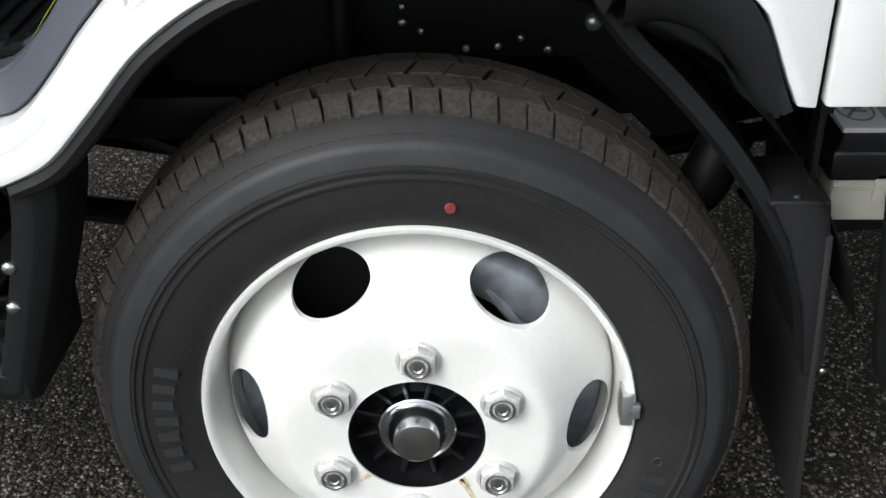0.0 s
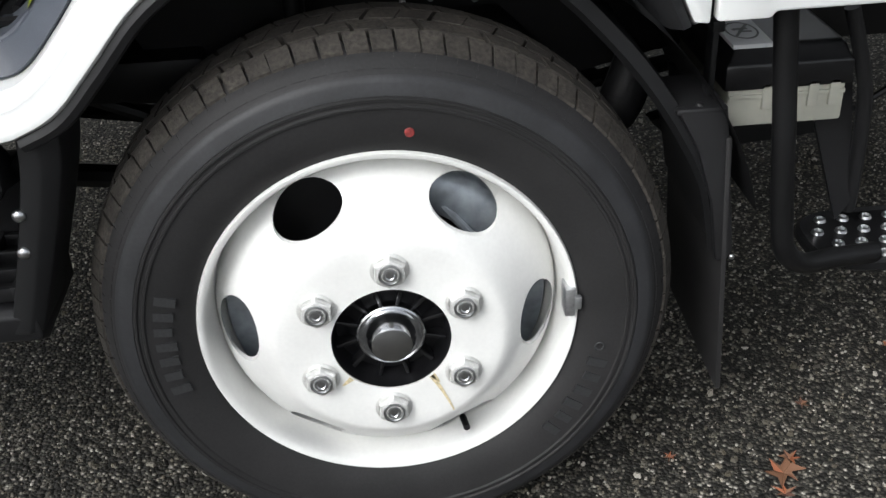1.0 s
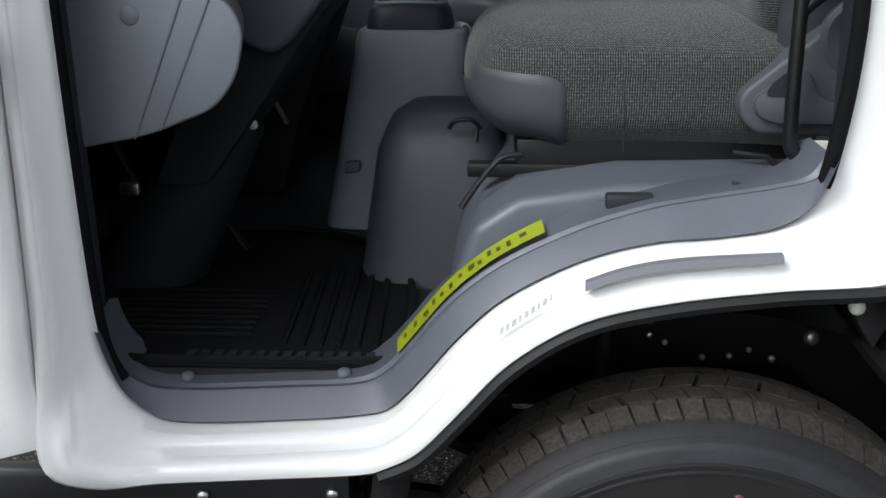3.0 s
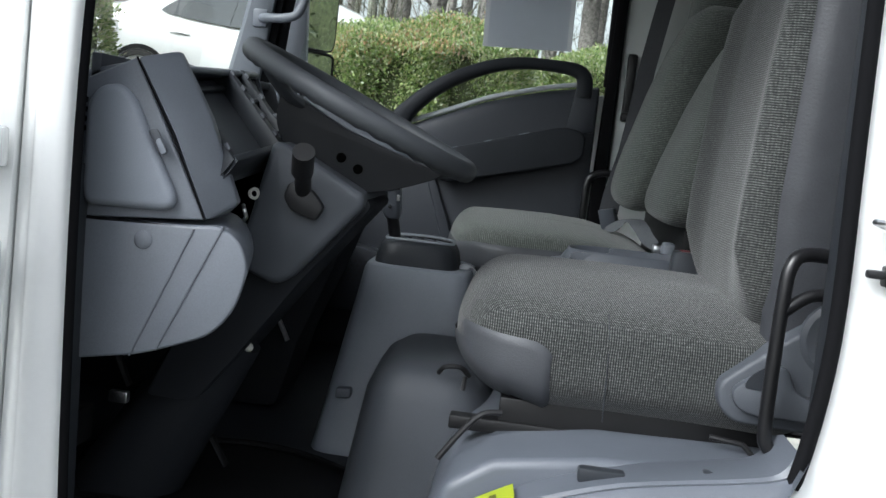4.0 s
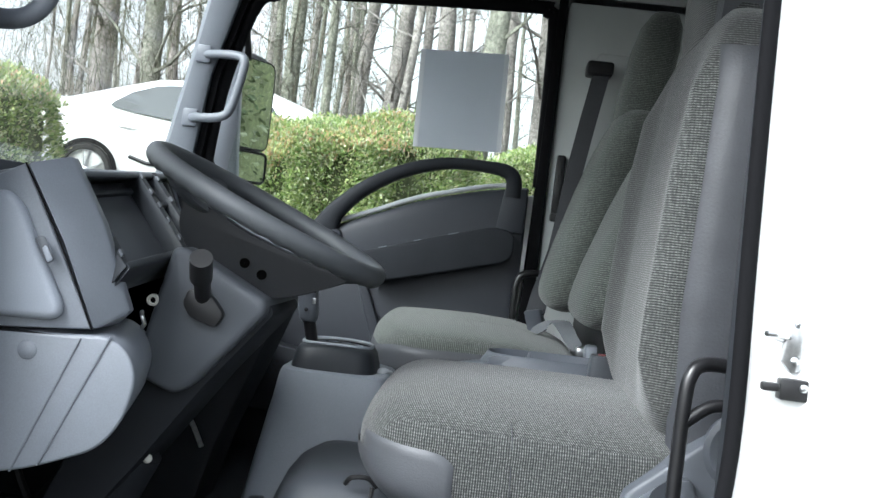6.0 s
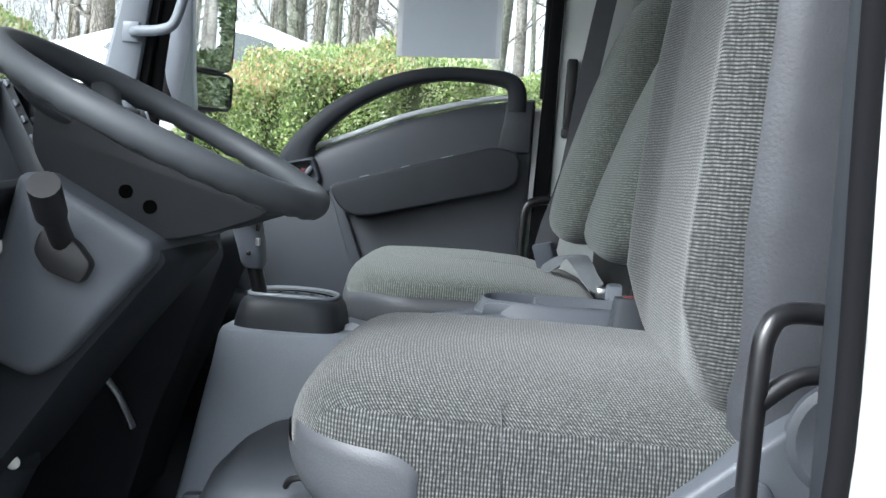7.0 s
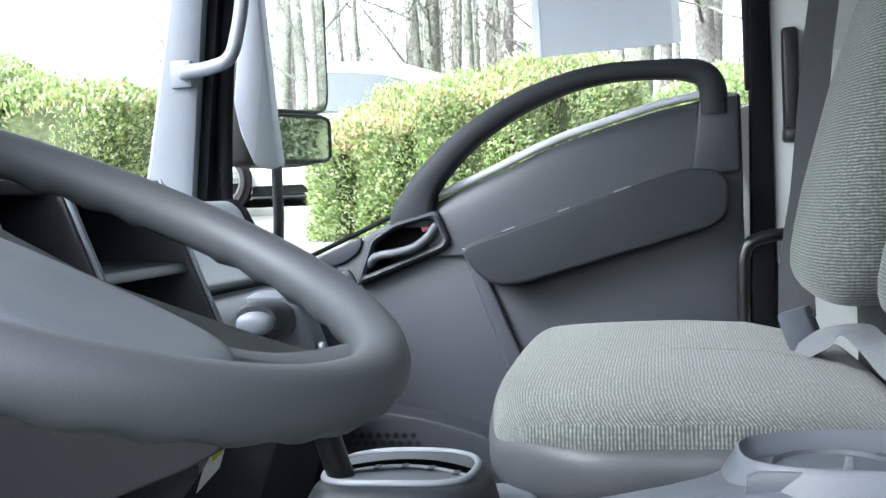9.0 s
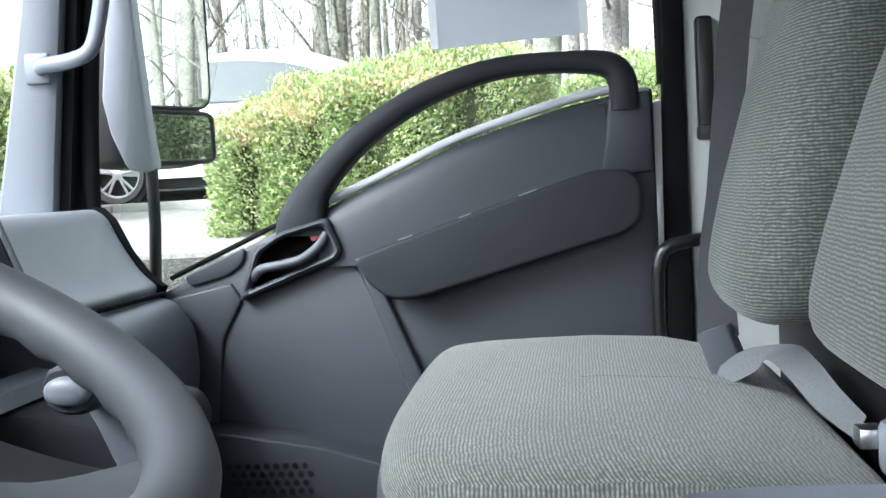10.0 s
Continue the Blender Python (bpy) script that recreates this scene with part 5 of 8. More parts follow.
# window frame and glass
bm = bmesh.new()
wf = [(-1.026, 1.36), (-1.020, 1.62), (-0.995, 1.86), (-0.930, 2.085), (-0.868, 2.125), (-0.80, 2.14), (-0.12, 2.168), (-0.065, 2.155), (-0.040, 2.10), (-0.032, 1.64)]
wp = smooth_path([(x, 1.905, z) for x, z in wf], 5)
tube(bm, wp, lambda s: 0.013 + 0.008 * min(1, s * 4), 8)
part("window_frame", bm, SEAL, pdoor, "black door window frame", smooth=60)
bm = bmesh.new()
prism(bm, [(-0.055, 1.10), (-0.012, 1.10), (-0.010, 2.22), (-0.035, 2.22)], 1.882, 1.93)
part("door_shut_seal", bm, SEAL, truck, "black door shut seal", bevel=0.006)
bm = bmesh.new()
prism(bm, [(-1.0, 1.30), (-0.87, 1.352), (-0.70, 1.432), (-0.40, 1.545), (-0.12, 1.628), (-0.04, 1.64), (-0.04, 2.15), (-0.80, 2.14), (-0.89, 2.10), (-0.99, 1.42)], 1.922, 1.926)
part("window_pane", bm, GLASS, pdoor, "clear side window", shadow=False)
bm = bmesh.new()
prism(bm, [(-0.4185, 1.722), (-0.157, 1.732), (-0.164, 2.022), (-0.426, 2.012)], 1.9185, 1.9205)
sheet = part("window_sheet", bm, PAPER, truck, "plain grey sheet stuck to the side window")
bm = bmesh.new()
prism(bm, [(-0.4185, 1.722), (-0.405, 1.7225), (-0.412, 2.0125), (-0.426, 2.012)], 1.9170, 1.9183)
part("sheet_edge", bm, PAPEREDGE, sheet)
bm = bmesh.new()
prism(bm, [(-0.171, 1.7315), (-0.157, 1.732), (-0.164, 2.022), (-0.178, 2.0215)], 1.9170, 1.9183)
part("sheet_edge", bm, PAPEREDGE, sheet)
bm = bmesh.new()
box(bm, -1.0, 2.2, 1.90, 1.985, 2.17, 2.36)
part("roof_side_rail", bm, LINER, truck, bevel=0.02)
# gap between these panels is added so daylight reaches the interior
for x0_, x1_, z0_, z1_ in ((0.582, 2.2, 0.80, 1.36), (1.75, 2.2, 1.362, 2.2)):
    bm = bmesh.new()
    box(bm, x0_, x1_, 1.90, 1.98, z0_, z1_)
    part("rear_side_panel", bm, WHITE, truck, "pale painted rear side panel", bevel=0.01)
bm = bmesh.new()
prism(bm, [(-0.009, 0.90), (-0.009, 2.22), (0.58, 2.22), (0.58, 0.90)], 1.90, 1.98)
bp = part("rear_pillar", bm, TRIM, truck, "pale grey rear pillar", bevel=0.01)
bm = bmesh.new()
prism(bm, [(0.07, 1.72), (0.10, 1.70), (0.20, 1.70), (0.21, 1.75), (0.21, 2.02), (0.19, 2.05), (0.10, 2.05), (0.08, 2.02)], 1.890, 1.90)
part("pillar_pressing", bm, TRIM, bp, bevel=0.008)
belt = thing("seat_belt", "dark grey seat belt hanging from its pillar loop", "seat belt", (0.08, 1.82, 1.2))
bm = bmesh.new()
rings(bm, [[(x, y - 0.001, z), (x + 0.048, y - 0.004, z), (x + 0.048, y, z + 0.001), (x, y + 0.002, z + 0.001)] for x, y, z in ((0.080, 1.82, 1.985), (0.058, 1.825, 1.85), (0.036, 1.832, 1.70), (0.022, 1.836, 1.565), (0.008, 1.815, 1.46), (-0.012, 1.74, 1.395), (-0.034, 1.60, 1.345), (-0.050, 1.46, 1.296))])
part("webbing", bm, DARKBELT, belt, "dark belt webbing")
bm = bmesh.new()
box(bm, 0.060, 0.135, 1.80, 1.885, 1.972, 2.012)
part("belt_loop", bm, BLACK, belt, "black belt loop", bevel=0.008)
bm = bmesh.new()
box(bm, 0.008, 0.034, 1.868, 1.90, 1.555, 1.74)
box(bm, 0.006, 0.046, 1.852, 1.90, 1.545, 1.570)
part("belt_guide", bm, BLACK, belt, "dark belt guide", bevel=0.006)
# grab rail by the passenger door
bm = bmesh.new()
tube(bm, smooth_path([(-0.072, 1.80, 1.10), (-0.072, 1.80, 1.30), (-0.068, 1.80, 1.362), (-0.05, 1.80, 1.385), (0.0, 1.81, 1.393), (0.06, 1.84, 1.398)], 6), 0.0105, 10)
part("passenger_grab_rail", bm, HUB, truck, "black tubular grab rail", smooth=60)

# ================================================================ outside mirror
mirror = thing("door_mirror", "tall grey door mirror on a black arm", "mirror", (-1.0, 2.15, 1.3))
MM = Matrix.Translation((-0.985, 2.20, 1.75)) @ Matrix.Rotation(radians(64), 4, "Z")
bm = bmesh.new()
sec = superloop(0, 0, 0.115, 0.06, 24, 4)
loops = []
for z, s, k in ((-0.205, 0.55, 0.6), (-0.200, 0.86, 0.9), (-0.185, 1.0, 1.0), (0.20, 1.0, 1.0), (0.215, 0.9, 0.9), (0.225, 0.6, 0.6)):
    loops.append([(x * s - 0.02, y * k + 0.05, z + 0.015) for x, y in sec])
rings(bm, loops)
bmesh.ops.transform(bm, matrix=MM, verts=bm.verts)
shell = part("mirror_housing", bm, FLARE, mirror, "dark mirror housing", smooth=50)
bm = bmesh.new()
prism(bm, [(-0.979, 1.549), (-0.958, 1.556), (-0.968, 1.649), (-0.979, 1.821), (-0.985, 1.922), (-0.987, 1.992), (-1.029, 1.992), (-1.032, 1.831), (-1.051, 1.689), (-1.038, 1.622), (-1.011, 1.557)], 2.030, 2.068, "y", 0.012)
part("mirror_arm_cover", bm, GREY, mirror, "grey tapered mirror arm cover", bevel=0.010, seg=3)
for z0, z1, nm in ((-0.068, 0.215, "mirror_glass"), (-0.178, -0.082, "wide_angle_glass")):
    bm = bmesh.new()
    pts = [(x, z) for x, z in superloop(0.0, (z0 + z1) / 2 + 0.0, 0.098, (z1 - z0) / 2, 32, 8)]
    bulge = (lambda u, v: -0.0125) if nm == "mirror_glass" else (lambda u, v: -0.0125)
    prism(bm, pts, bulge, -0.006)
    bmesh.ops.transform(bm, matrix=MM @ Matrix.Translation((0, 0, 0.0)), verts=bm.verts)
    gl = part(nm, bm, MIRROR, mirror, "silvered mirror glass")
    bm = bmesh.new()
    tube(bm, [MM @ Vector((x * 1.02, -0.011, z + (z - (z0 + z1) / 2) * 0.02)) for x, z in pts], 0.0032 if nm == "mirror_glass" else 0.0055, 6, closed=True)
    part("glass_frame", bm, FLARE, gl, "black glass surround", smooth=60)
bm = bmesh.new()
tube(bm, [(-0.972, 2.05, 1.58), (-0.973, 2.05, 1.45), (-0.97, 2.01, 1.26)], 0.0115, 10)
part("mirror_arm", bm, FLARE, mirror, "black mirror arm")
bm = bmesh.new()
tube(bm, [(-1.00, 2.18, 1.95), (-1.0, 2.10, 2.05), (-1.0, 2.0, 2.10)], 0.014, 10)
part("mirror_arm", bm, FLARE, mirror, "black mirror arm")

# grab handle on the driver's front post
bm = bmesh.new()
tube(bm, smooth_path([(-0.835, 0.075, 1.675), (-0.795, 0.070, 1.672), (-0.765, 0.068, 1.680), (-0.745, 0.068, 1.705), (-0.738, 0.068, 1.75), (-0.740, 0.068, 1.90), (-0.765, 0.07, 1.925), (-0.82, 0.075, 1.93)], 5), 0.0115, 10, flat=1.15)
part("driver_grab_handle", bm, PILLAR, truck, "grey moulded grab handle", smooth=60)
bm = bmesh.new()
rings(bm, [[(x, 0.04, z), (x + 0.03, 0.04, z), (x + 0.02, 0.10, z), (x - 0.06, 0.12, z), (x - 0.08, 0.04, z)] for x, z in ((-0.87, 1.36), (-0.845, 1.70), (-0.82, 2.10))])
part("driver_front_pillar", bm, MIDGREY, truck, "grey-lined driver's pillar", bevel=0.01)

# ================================================================ dashboard
dash = thing("dashboard", "grey moulded dashboard with open dark compartments", "dashboard", (-0.95, 0.97, 1.2))
bm = bmesh.new()
prism(bm, [(-1.22, 1.39), (-1.06, 1.465), (-0.93, 1.478), (-0.865, 1.462), (-0.835, 1.40), (-0.86, 1.30), (-0.90, 1.12), (-1.22, 1.05)], 0.30, 0.88)
part("main_panel", bm, MIDGREY, dash, "grey main dash panel", bevel=0.018, seg=3)
# driver's end: glove pocket block with a lower bolster
bm = bmesh.new()
prism(bm, [(-0.86, 1.440), (-0.840, 1.456), (-0.763, 1.4955), (-0.654, 1.293), (-0.86, 1.276)], 0.095, 0.165)
part("end_panel", bm, DASHGREY, dash, "grey dash end panel", bevel=0.003, seg=3)
bm = bmesh.new()
fp = [((-0.7605, 1.4965), (-0.728, 1.5125)), ((-0.704, 1.402), (-0.676, 1.428)), ((-0.6515, 1.2925), (-0.628, 1.315))]
rings(bm, [[(a[0], 0.0945, a[1]), (b[0] - 0.004, 0.152, b[1] - 0.001), (b[0], 0.160, b[1]), (b[0] - 0.004, 0.188, b[1]), (a[0], 0.188, a[1])] for a, b in fp])
part("end_facet", bm, DASHGREY, dash, "grey turned edge of the dash end", bevel=0.003, seg=2)
bm = bmesh.new()
pk = [(-0.819, 1.317), (-0.820, 1.430), (-0.806, 1.454), (-0.776, 1.460), (-0.756, 1.443), (-0.732, 1.395), (-0.692, 1.322), (-0.692, 1.307), (-0.705, 1.300), (-0.812, 1.297)]
prism(bm, pk, 0.078, 0.10, "y", 0.014)
door = part("pocket_lid", bm, GREY, dash, "grey pocket lid with a finger notch", bevel=0.010, seg=3)
# notch painted flat: dark plate for inner shade, lid grey for the lit lip
bm = bmesh.new()
prism(bm, [(-0.734, 1.403), (-0.721, 1.407), (-0.704, 1.377), (-0.714, 1.370)], 0.0765, 0.079, "y", 0.006)
notch = part("finger_notch", bm, COLGREY, door, "finger notch drawn as a patch dark with shade", bevel=0.001)
bm = bmesh.new()
prism(bm, [(-0.722, 1.391), (-0.7165, 1.395), (-0.706, 1.377), (-0.713, 1.373)], 0.0752, 0.0768, "y", 0.003)
part("notch_lip", bm, GREY, notch, "lit lip drawn over the dark notch", bevel=0.0007)
bm = bmesh.new()
lo = [(-0.86, 1.276), (-0.668, 1.284), (-0.630, 1.288), (-0.600, 1.268), (-0.588, 1.235), (-0.600, 1.18), (-0.630, 1.140), (-0.720, 1.104), (-0.86, 1.078)]
A, B = prism(bm, lo, 0.092, 0.34, "y", 0.03)
for v in B:
    v.co.x -= 0.055
part("knee_bolster", bm, DASHGREY, dash, "grey lower knee bolster", bevel=0.016, seg=3)
bm = bmesh.new()
box(bm, -0.86, -0.655, 0.0935, 0.099, 1.277, 1.2815)
part("panel_gap", bm, SEAL, dash, "dark panel joint")
bm = bmesh.new()
prism(bm, [(-0.667, 1.280), (-0.6648, 1.280), (-0.7378, 1.100), (-0.740, 1.100)], 0.0900, 0.094)
part("panel_gap", bm, MIDGREY, dash, "grey panel joint")
bm = bmesh.new()
prism(bm, [(-0.628, 1.287), (-0.6258, 1.287), (-0.7028, 1.112), (-0.705, 1.112)], 0.0900, 0.094)
part("panel_gap", bm, MIDGREY, dash, "grey panel joint")
bm = bmesh.new()
tube(bm, smooth_path([(-0.762, 0.0935, 1.496), (-0.706, 0.0935, 1.399), (-0.653, 0.0935, 1.292)], 6), 0.0014, 6)
part("panel_gap", bm, SEAL, dash, "dark panel joint")
bm = bmesh.new()
lathe(bm, [(0.0005, -0.002), (0.010, -0.002), (0.0125, 0.0), (0.0125, 0.003)], 20, (-0.733, 0.091, 1.258), caps=True)
part("round_plug", bm, DASHGREY, dash, "round grey plug")
bm = bmesh.new()
for i in range(4):
    box(bm, -0.842 + i * 0.002, -0.8235 + i * 0.002, 0.0925, 0.098, 1.430 - i * 0.0125, 1.437 - i * 0.0125)
part("side_vent", bm, SEAL, dash, "black side vent slots")
# instrument opening: blank face sunk behind a slanting frame with clips
CD = Vector((0.8244, 0, -0.566))
CE = Vector((0, 1, 0.0717))
CN = Vector((0.565, -0.059, 0.823))


def cluster(v, s, h=0.0):
    """Point of the instrument opening: along the dash, down its slope, out of its plane."""
    return Vector((-0.79, 0.61, 1.513)) + CE * v + CD * s + CN * h


def slab(bm, corners, h0, h1):
    """A plate in the instrument plane between two heights."""
    rings(bm, [[cluster(v, s, h) for v, s in corners] for h in (h0, h1)])


bm = bmesh.new()
box(bm, -0.86, -0.845, 0.18, 0.78, 1.33, 1.50)
slab(bm, [(-0.270, -0.01), (0.010, -0.01), (-0.185, 0.19), (-0.455, 0.19)], -0.050, -0.030)
part("instrument_face", bm, COLGREY, dash, "dark blank instrument face", bevel=0.002)
bm = bmesh.new()
slab(bm, [(-0.265, 0.010), (-0.020, 0.010), (-0.030, 0.024), (-0.275, 0.024)], -0.031, -0.022)
part("face_shelf", bm, DARK, dash, bevel=0.002)
bm = bmesh.new()
prism(bm, [(-0.90, 1.478), (-0.80, 1.506), (-0.785, 1.504), (-0.783, 1.495), (-0.80, 1.490), (-0.90, 1.464)], 0.18, 0.80)
for v in bm.verts:
    v.co.z += 0.05 * (v.co.y - 0.42)
part("instrument_hood", bm, MIDGREY, dash, "grey instrument hood", bevel=0.004)
for name_, lab, cs, h0, h1 in (("frame_strip", "black frame strip", [(-0.008, 0.0), (0.018, 0.0), (-0.172, 0.187), (-0.198, 0.187)], -0.034, 0.002),
                               ("frame_strip", "black frame strip", [(-0.278, 0.0), (-0.258, 0.0), (-0.448, 0.187), (-0.468, 0.187)], -0.034, 0.002),
                               ("frame_strip", "black frame strip", [(0.072, 0.0), (0.094, 0.0), (-0.060, 0.150), (-0.082, 0.150)], -0.050, 0.002),
                               ("frame_bar", "charcoal lower frame bar", [(-0.455, 0.180), (-0.150, 0.180), (-0.160, 0.192), (-0.465, 0.192)], -0.034, 0.003),
                               ("pocket_bar", "charcoal pocket bar", [(-0.035, 0.070), (0.030, 0.070), (0.022, 0.080), (-0.043, 0.080)], -0.050, -0.004)):
    bm = bmesh.new()
    slab(bm, cs, h0, h1)
    part(name_, bm, DARK, dash, lab, bevel=0.002)
for v0, ss in ((0.005, (0.012, 0.052, 0.085, 0.120, 0.160)), (-0.268, (0.05, 0.09, 0.13, 0.165)), (0.083, (0.02, 0.075, 0.125))):
    for s in ss:
        bm = bmesh.new()
        v = v0 - 1.02 * s
        slab(bm, [(v - 0.007, s - 0.006), (v + 0.005, s - 0.006), (v - 0.005, s + 0.006), (v - 0.017, s + 0.006)], 0.001, 0.007)
        part("frame_clip", bm, COLGREY, dash, "grey frame clip", bevel=0.002)
for y in (0.600, 0.775):
    bm = bmesh.new()
    prism(bm, [(-0.86, 1.49), (-0.790, 1.507), (-0.715, 1.362), (-0.73, 1.35), (-0.86, 1.36)], y, y + 0.016)
    part("hood_rib", bm, DARK, dash, bevel=0.004)
# gauges
for y, r in ((0.535, 0.022), (0.65, 0.04), (0.73, 0.03)):
    bm = bmesh.new()
    loops = [[(-0.842, y + q * math.cos(t), 1.43 + q * math.sin(t)) for t in (2 * math.pi * i / 28 for i in range(28))] for q in (r, r * 0.92)]
    rings(bm, loops, caps=False)
    part("dial_ring", bm, CAP, dash, "thin gauge ring")
# centre stack with open pockets
bm = bmesh.new()
Y0, Y1 = 0.80, 1.175
prism(bm, [(-0.90, 1.335), (-0.742, 1.333), (-0.732, 1.318), (-0.72, 1.29), (-0.735, 1.18), (-0.90, 1.18)], Y0, Y1)
stack = part("centre_console", bm, DARK, dash, "charcoal centre stack with empty pockets", bevel=0.005)
for y in (Y0, 0.935, Y1 - 0.02):
    bm = bmesh.new()
    prism(bm, [(-0.90, 1.505), (-0.790, 1.512), (-0.715, 1.32), (-0.735, 1.20), (-0.90, 1.19)], y, y + 0.022)
    wall_ = part("stack_wall", bm, DARK, stack, bevel=0.005)
    bm = bmesh.new()
    tube(bm, [(-0.787, y + 0.003, 1.512), (-0.7125, y + 0.003, 1.321)], 0.0025, 6)
    part("wall_trim", bm, GREY, wall_, "pale trim line")
bm = bmesh.new()
box(bm, -0.90, -0.796, Y0, Y1, 1.495, 1.5105)
part("top_board", bm, DARK, stack, bevel=0.004)
bm = bmesh.new()
prism(bm, [(-0.90, 1.418), (-0.760, 1.412), (-0.755, 1.400), (-0.90, 1.405)], Y0 + 0.002, Y1 - 0.002)
part("pocket_shelf", bm, MIDGREY, stack, "grey pocket shelf", bevel=0.003)
bm = bmesh.new()
box(bm, -0.905, -0.895, Y0, Y1, 1.19, 1.50)
part("pocket_back", bm, HUB, stack, "black pocket back")
bm = bmesh.new()
rings(bm, [[(-0.745, y, 1.337), (-0.712, y, 1.333), (-0.706, y, 1.318), (-0.730, y, 1.312)] for y in (Y0 + 0.024, Y1 - 0.024)])
part("pocket_lip", bm, GREY, stack, "grey pocket lip")
# passenger end pod and its vent edge
bm = bmesh.new()
A, B = prism(bm, [(-1.24, 1.40), (-1.14, 1.455), (-1.06, 1.482), (-1.0, 1.490), (-0.978, 1.474), (-0.955, 1.425), (-0.925, 1.378), (-0.895, 1.352), (-0.91, 1.33), (-1.0, 1.30), (-1.24, 1.25)], 1.178, 1.865, "y", 0.03)
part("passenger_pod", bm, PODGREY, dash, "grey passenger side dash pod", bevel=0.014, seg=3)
bm = bmesh.new()
rings(bm, [[(x, 1.858, z + 0.004), (x + 0.008, 1.870, z + 0.002), (x, 1.874, z - 0.012), (x - 0.01, 1.866, z - 0.012)] for x, z in ((-1.03, 1.484), (-0.995, 1.488), (-0.975, 1.468), (-0.948, 1.412), (-0.918, 1.370), (-0.892, 1.350))])
tube(bm, [(-0.892, 1.24, 1.345), (-0.890, 1.60, 1.343), (-0.889, 1.86, 1.340)], 0.0045, 6)
part("vent_slot", bm, SEAL, dash, "black slot along the pod edge")
bm = bmesh.new()
prism(bm, [(-1.05, 1.33), (-0.905, 1.338), (-0.865, 1.328), (-0.835, 1.285), (-0.83, 1.20), (-0.86, 1.10), (-0.95, 1.02), (-1.05, 1.0)], 1.245, 1.86, "y", 0.03)
part("glove_box", bm, MIDGREY, dash, "grey glove box face", bevel=0.016, seg=3)
# heater unit under the middle of the dash, with its sticker
bm = bmesh.new()
prism(bm, [(-1.20, 1.315), (-0.70, 1.315), (-0.60, 1.295), (-0.588, 1.27), (-0.64, 1.12), (-0.70, 0.96), (-0.74, 0.80), (-1.20, 0.80)], 1.03, 1.24, "y", 0.02)
heater = part("heater_unit", bm, DOORDARK, dash, "black heater unit", bevel=0.012)
bm = bmesh.new()
prism(bm, [(-0.70, 1.168), (-0.672, 1.196), (-0.658, 1.238), (-0.684, 1.212)], 1.0275, 1.0298)
tag = part("sticker", bm, STICKER, heater, "small pale sticker")
bm = bmesh.new()
prism(bm, [(-0.6785, 1.203), (-0.667, 1.213), (-0.658, 1.240), (-0.680, 1.220)], 1.0262, 1.0274)
part("sticker_stripe", bm, YELLOW, tag, "yellow sticker stripe")
for x, z, a in ((-0.80, 1.19, 0.6), (-0.86, 1.08, 0.9), (-0.76, 1.235, 0.5)):
    bm = bmesh.new()
    tube(bm, [(x, 1.026, z), (x + 0.06 * math.cos(a), 1.026, z + 0.06 * math.sin(a))], 0.004, 6)
    part("moulded_rib", bm, DARK, heater)

# ================================================================ steering
steer = thing("steering_wheel", "dark grey truck steering wheel with a wavy grip", "steering wheel", (-0.53, 0.47, 1.3))
SM = Matrix(((0.9137, 0, 0.4065, -0.520), (0, 1, 0, 0.4615), (-0.4065, 0, 0.9137, 1.4669), (0, 0, 0, 1)))
bm = bmesh.new()
loops = []
NR = 144
for i in range(NR):
    t = 2 * math.pi * i / NR
    wav = 0.0016 * math.cos(36 * t) if math.sin(t) ** 2 < 0.97 else 0
    c = Vector((0.1999 * math.cos(t), 0.1999 * math.sin(t), 0))
    rad = Vector((math.cos(t), math.sin(t), 0))
    loops.append([c + rad * (0.0158 * math.cos(a)) + Vector((0, 0, (0.0168 + (wav if math.sin(a) < -0.2 else 0)) * math.sin(a))) for a in (2 * math.pi * j / 14 for j in range(14))])
rings(bm, loops + [loops[0]], caps=False)
bmesh.ops.remove_doubles(bm, verts=bm.verts, dist=1e-6)
bmesh.ops.transform(bm, matrix=SM, verts=bm.verts)
part("wheel_rim", bm, WHEELGRIP, steer, "dark moulded grip with finger waves", smooth=70)
bm = bmesh.new()
pad = superloop(0.02, 0.0, 0.112, 0.062, 44, 3.4)
rings(bm, [[(0.02 + (x - 0.02) * s, y * s, z) for x, y in pad] for z, s in ((-0.090, 0.80), (-0.075, 0.92), (-0.050, 0.99), (-0.036, 1.0), (-0.028, 0.98), (-0.023, 0.93), (-0.021, 0.80), (-0.020, 0.4))])
bmesh.ops.transform(bm, matrix=SM, verts=bm.verts)
part("centre_pad", bm, MIDGREY, steer, "grey centre pad", smooth=60)
for sgn_ in (1, -1):
    for pts_ in ([(0.095, 0.030, -0.036), (0.140, 0.055, -0.030), (0.172, 0.078, -0.014), (0.183, 0.086, -0.004)], [(-0.06, 0.045, -0.040), (-0.10, 0.10, -0.032), (-0.135, 0.137, -0.008)]):
        bm = bmesh.new()
        tube(bm, smooth_path([(u, sgn_ * v, w) for u, v, w in pts_], 4), 0.021, 12, flat=0.45)
        bmesh.ops.transform(bm, matrix=SM, verts=bm.verts)
        part("spoke", bm, WHEELGRIP, steer, "dark spoke", smooth=50)

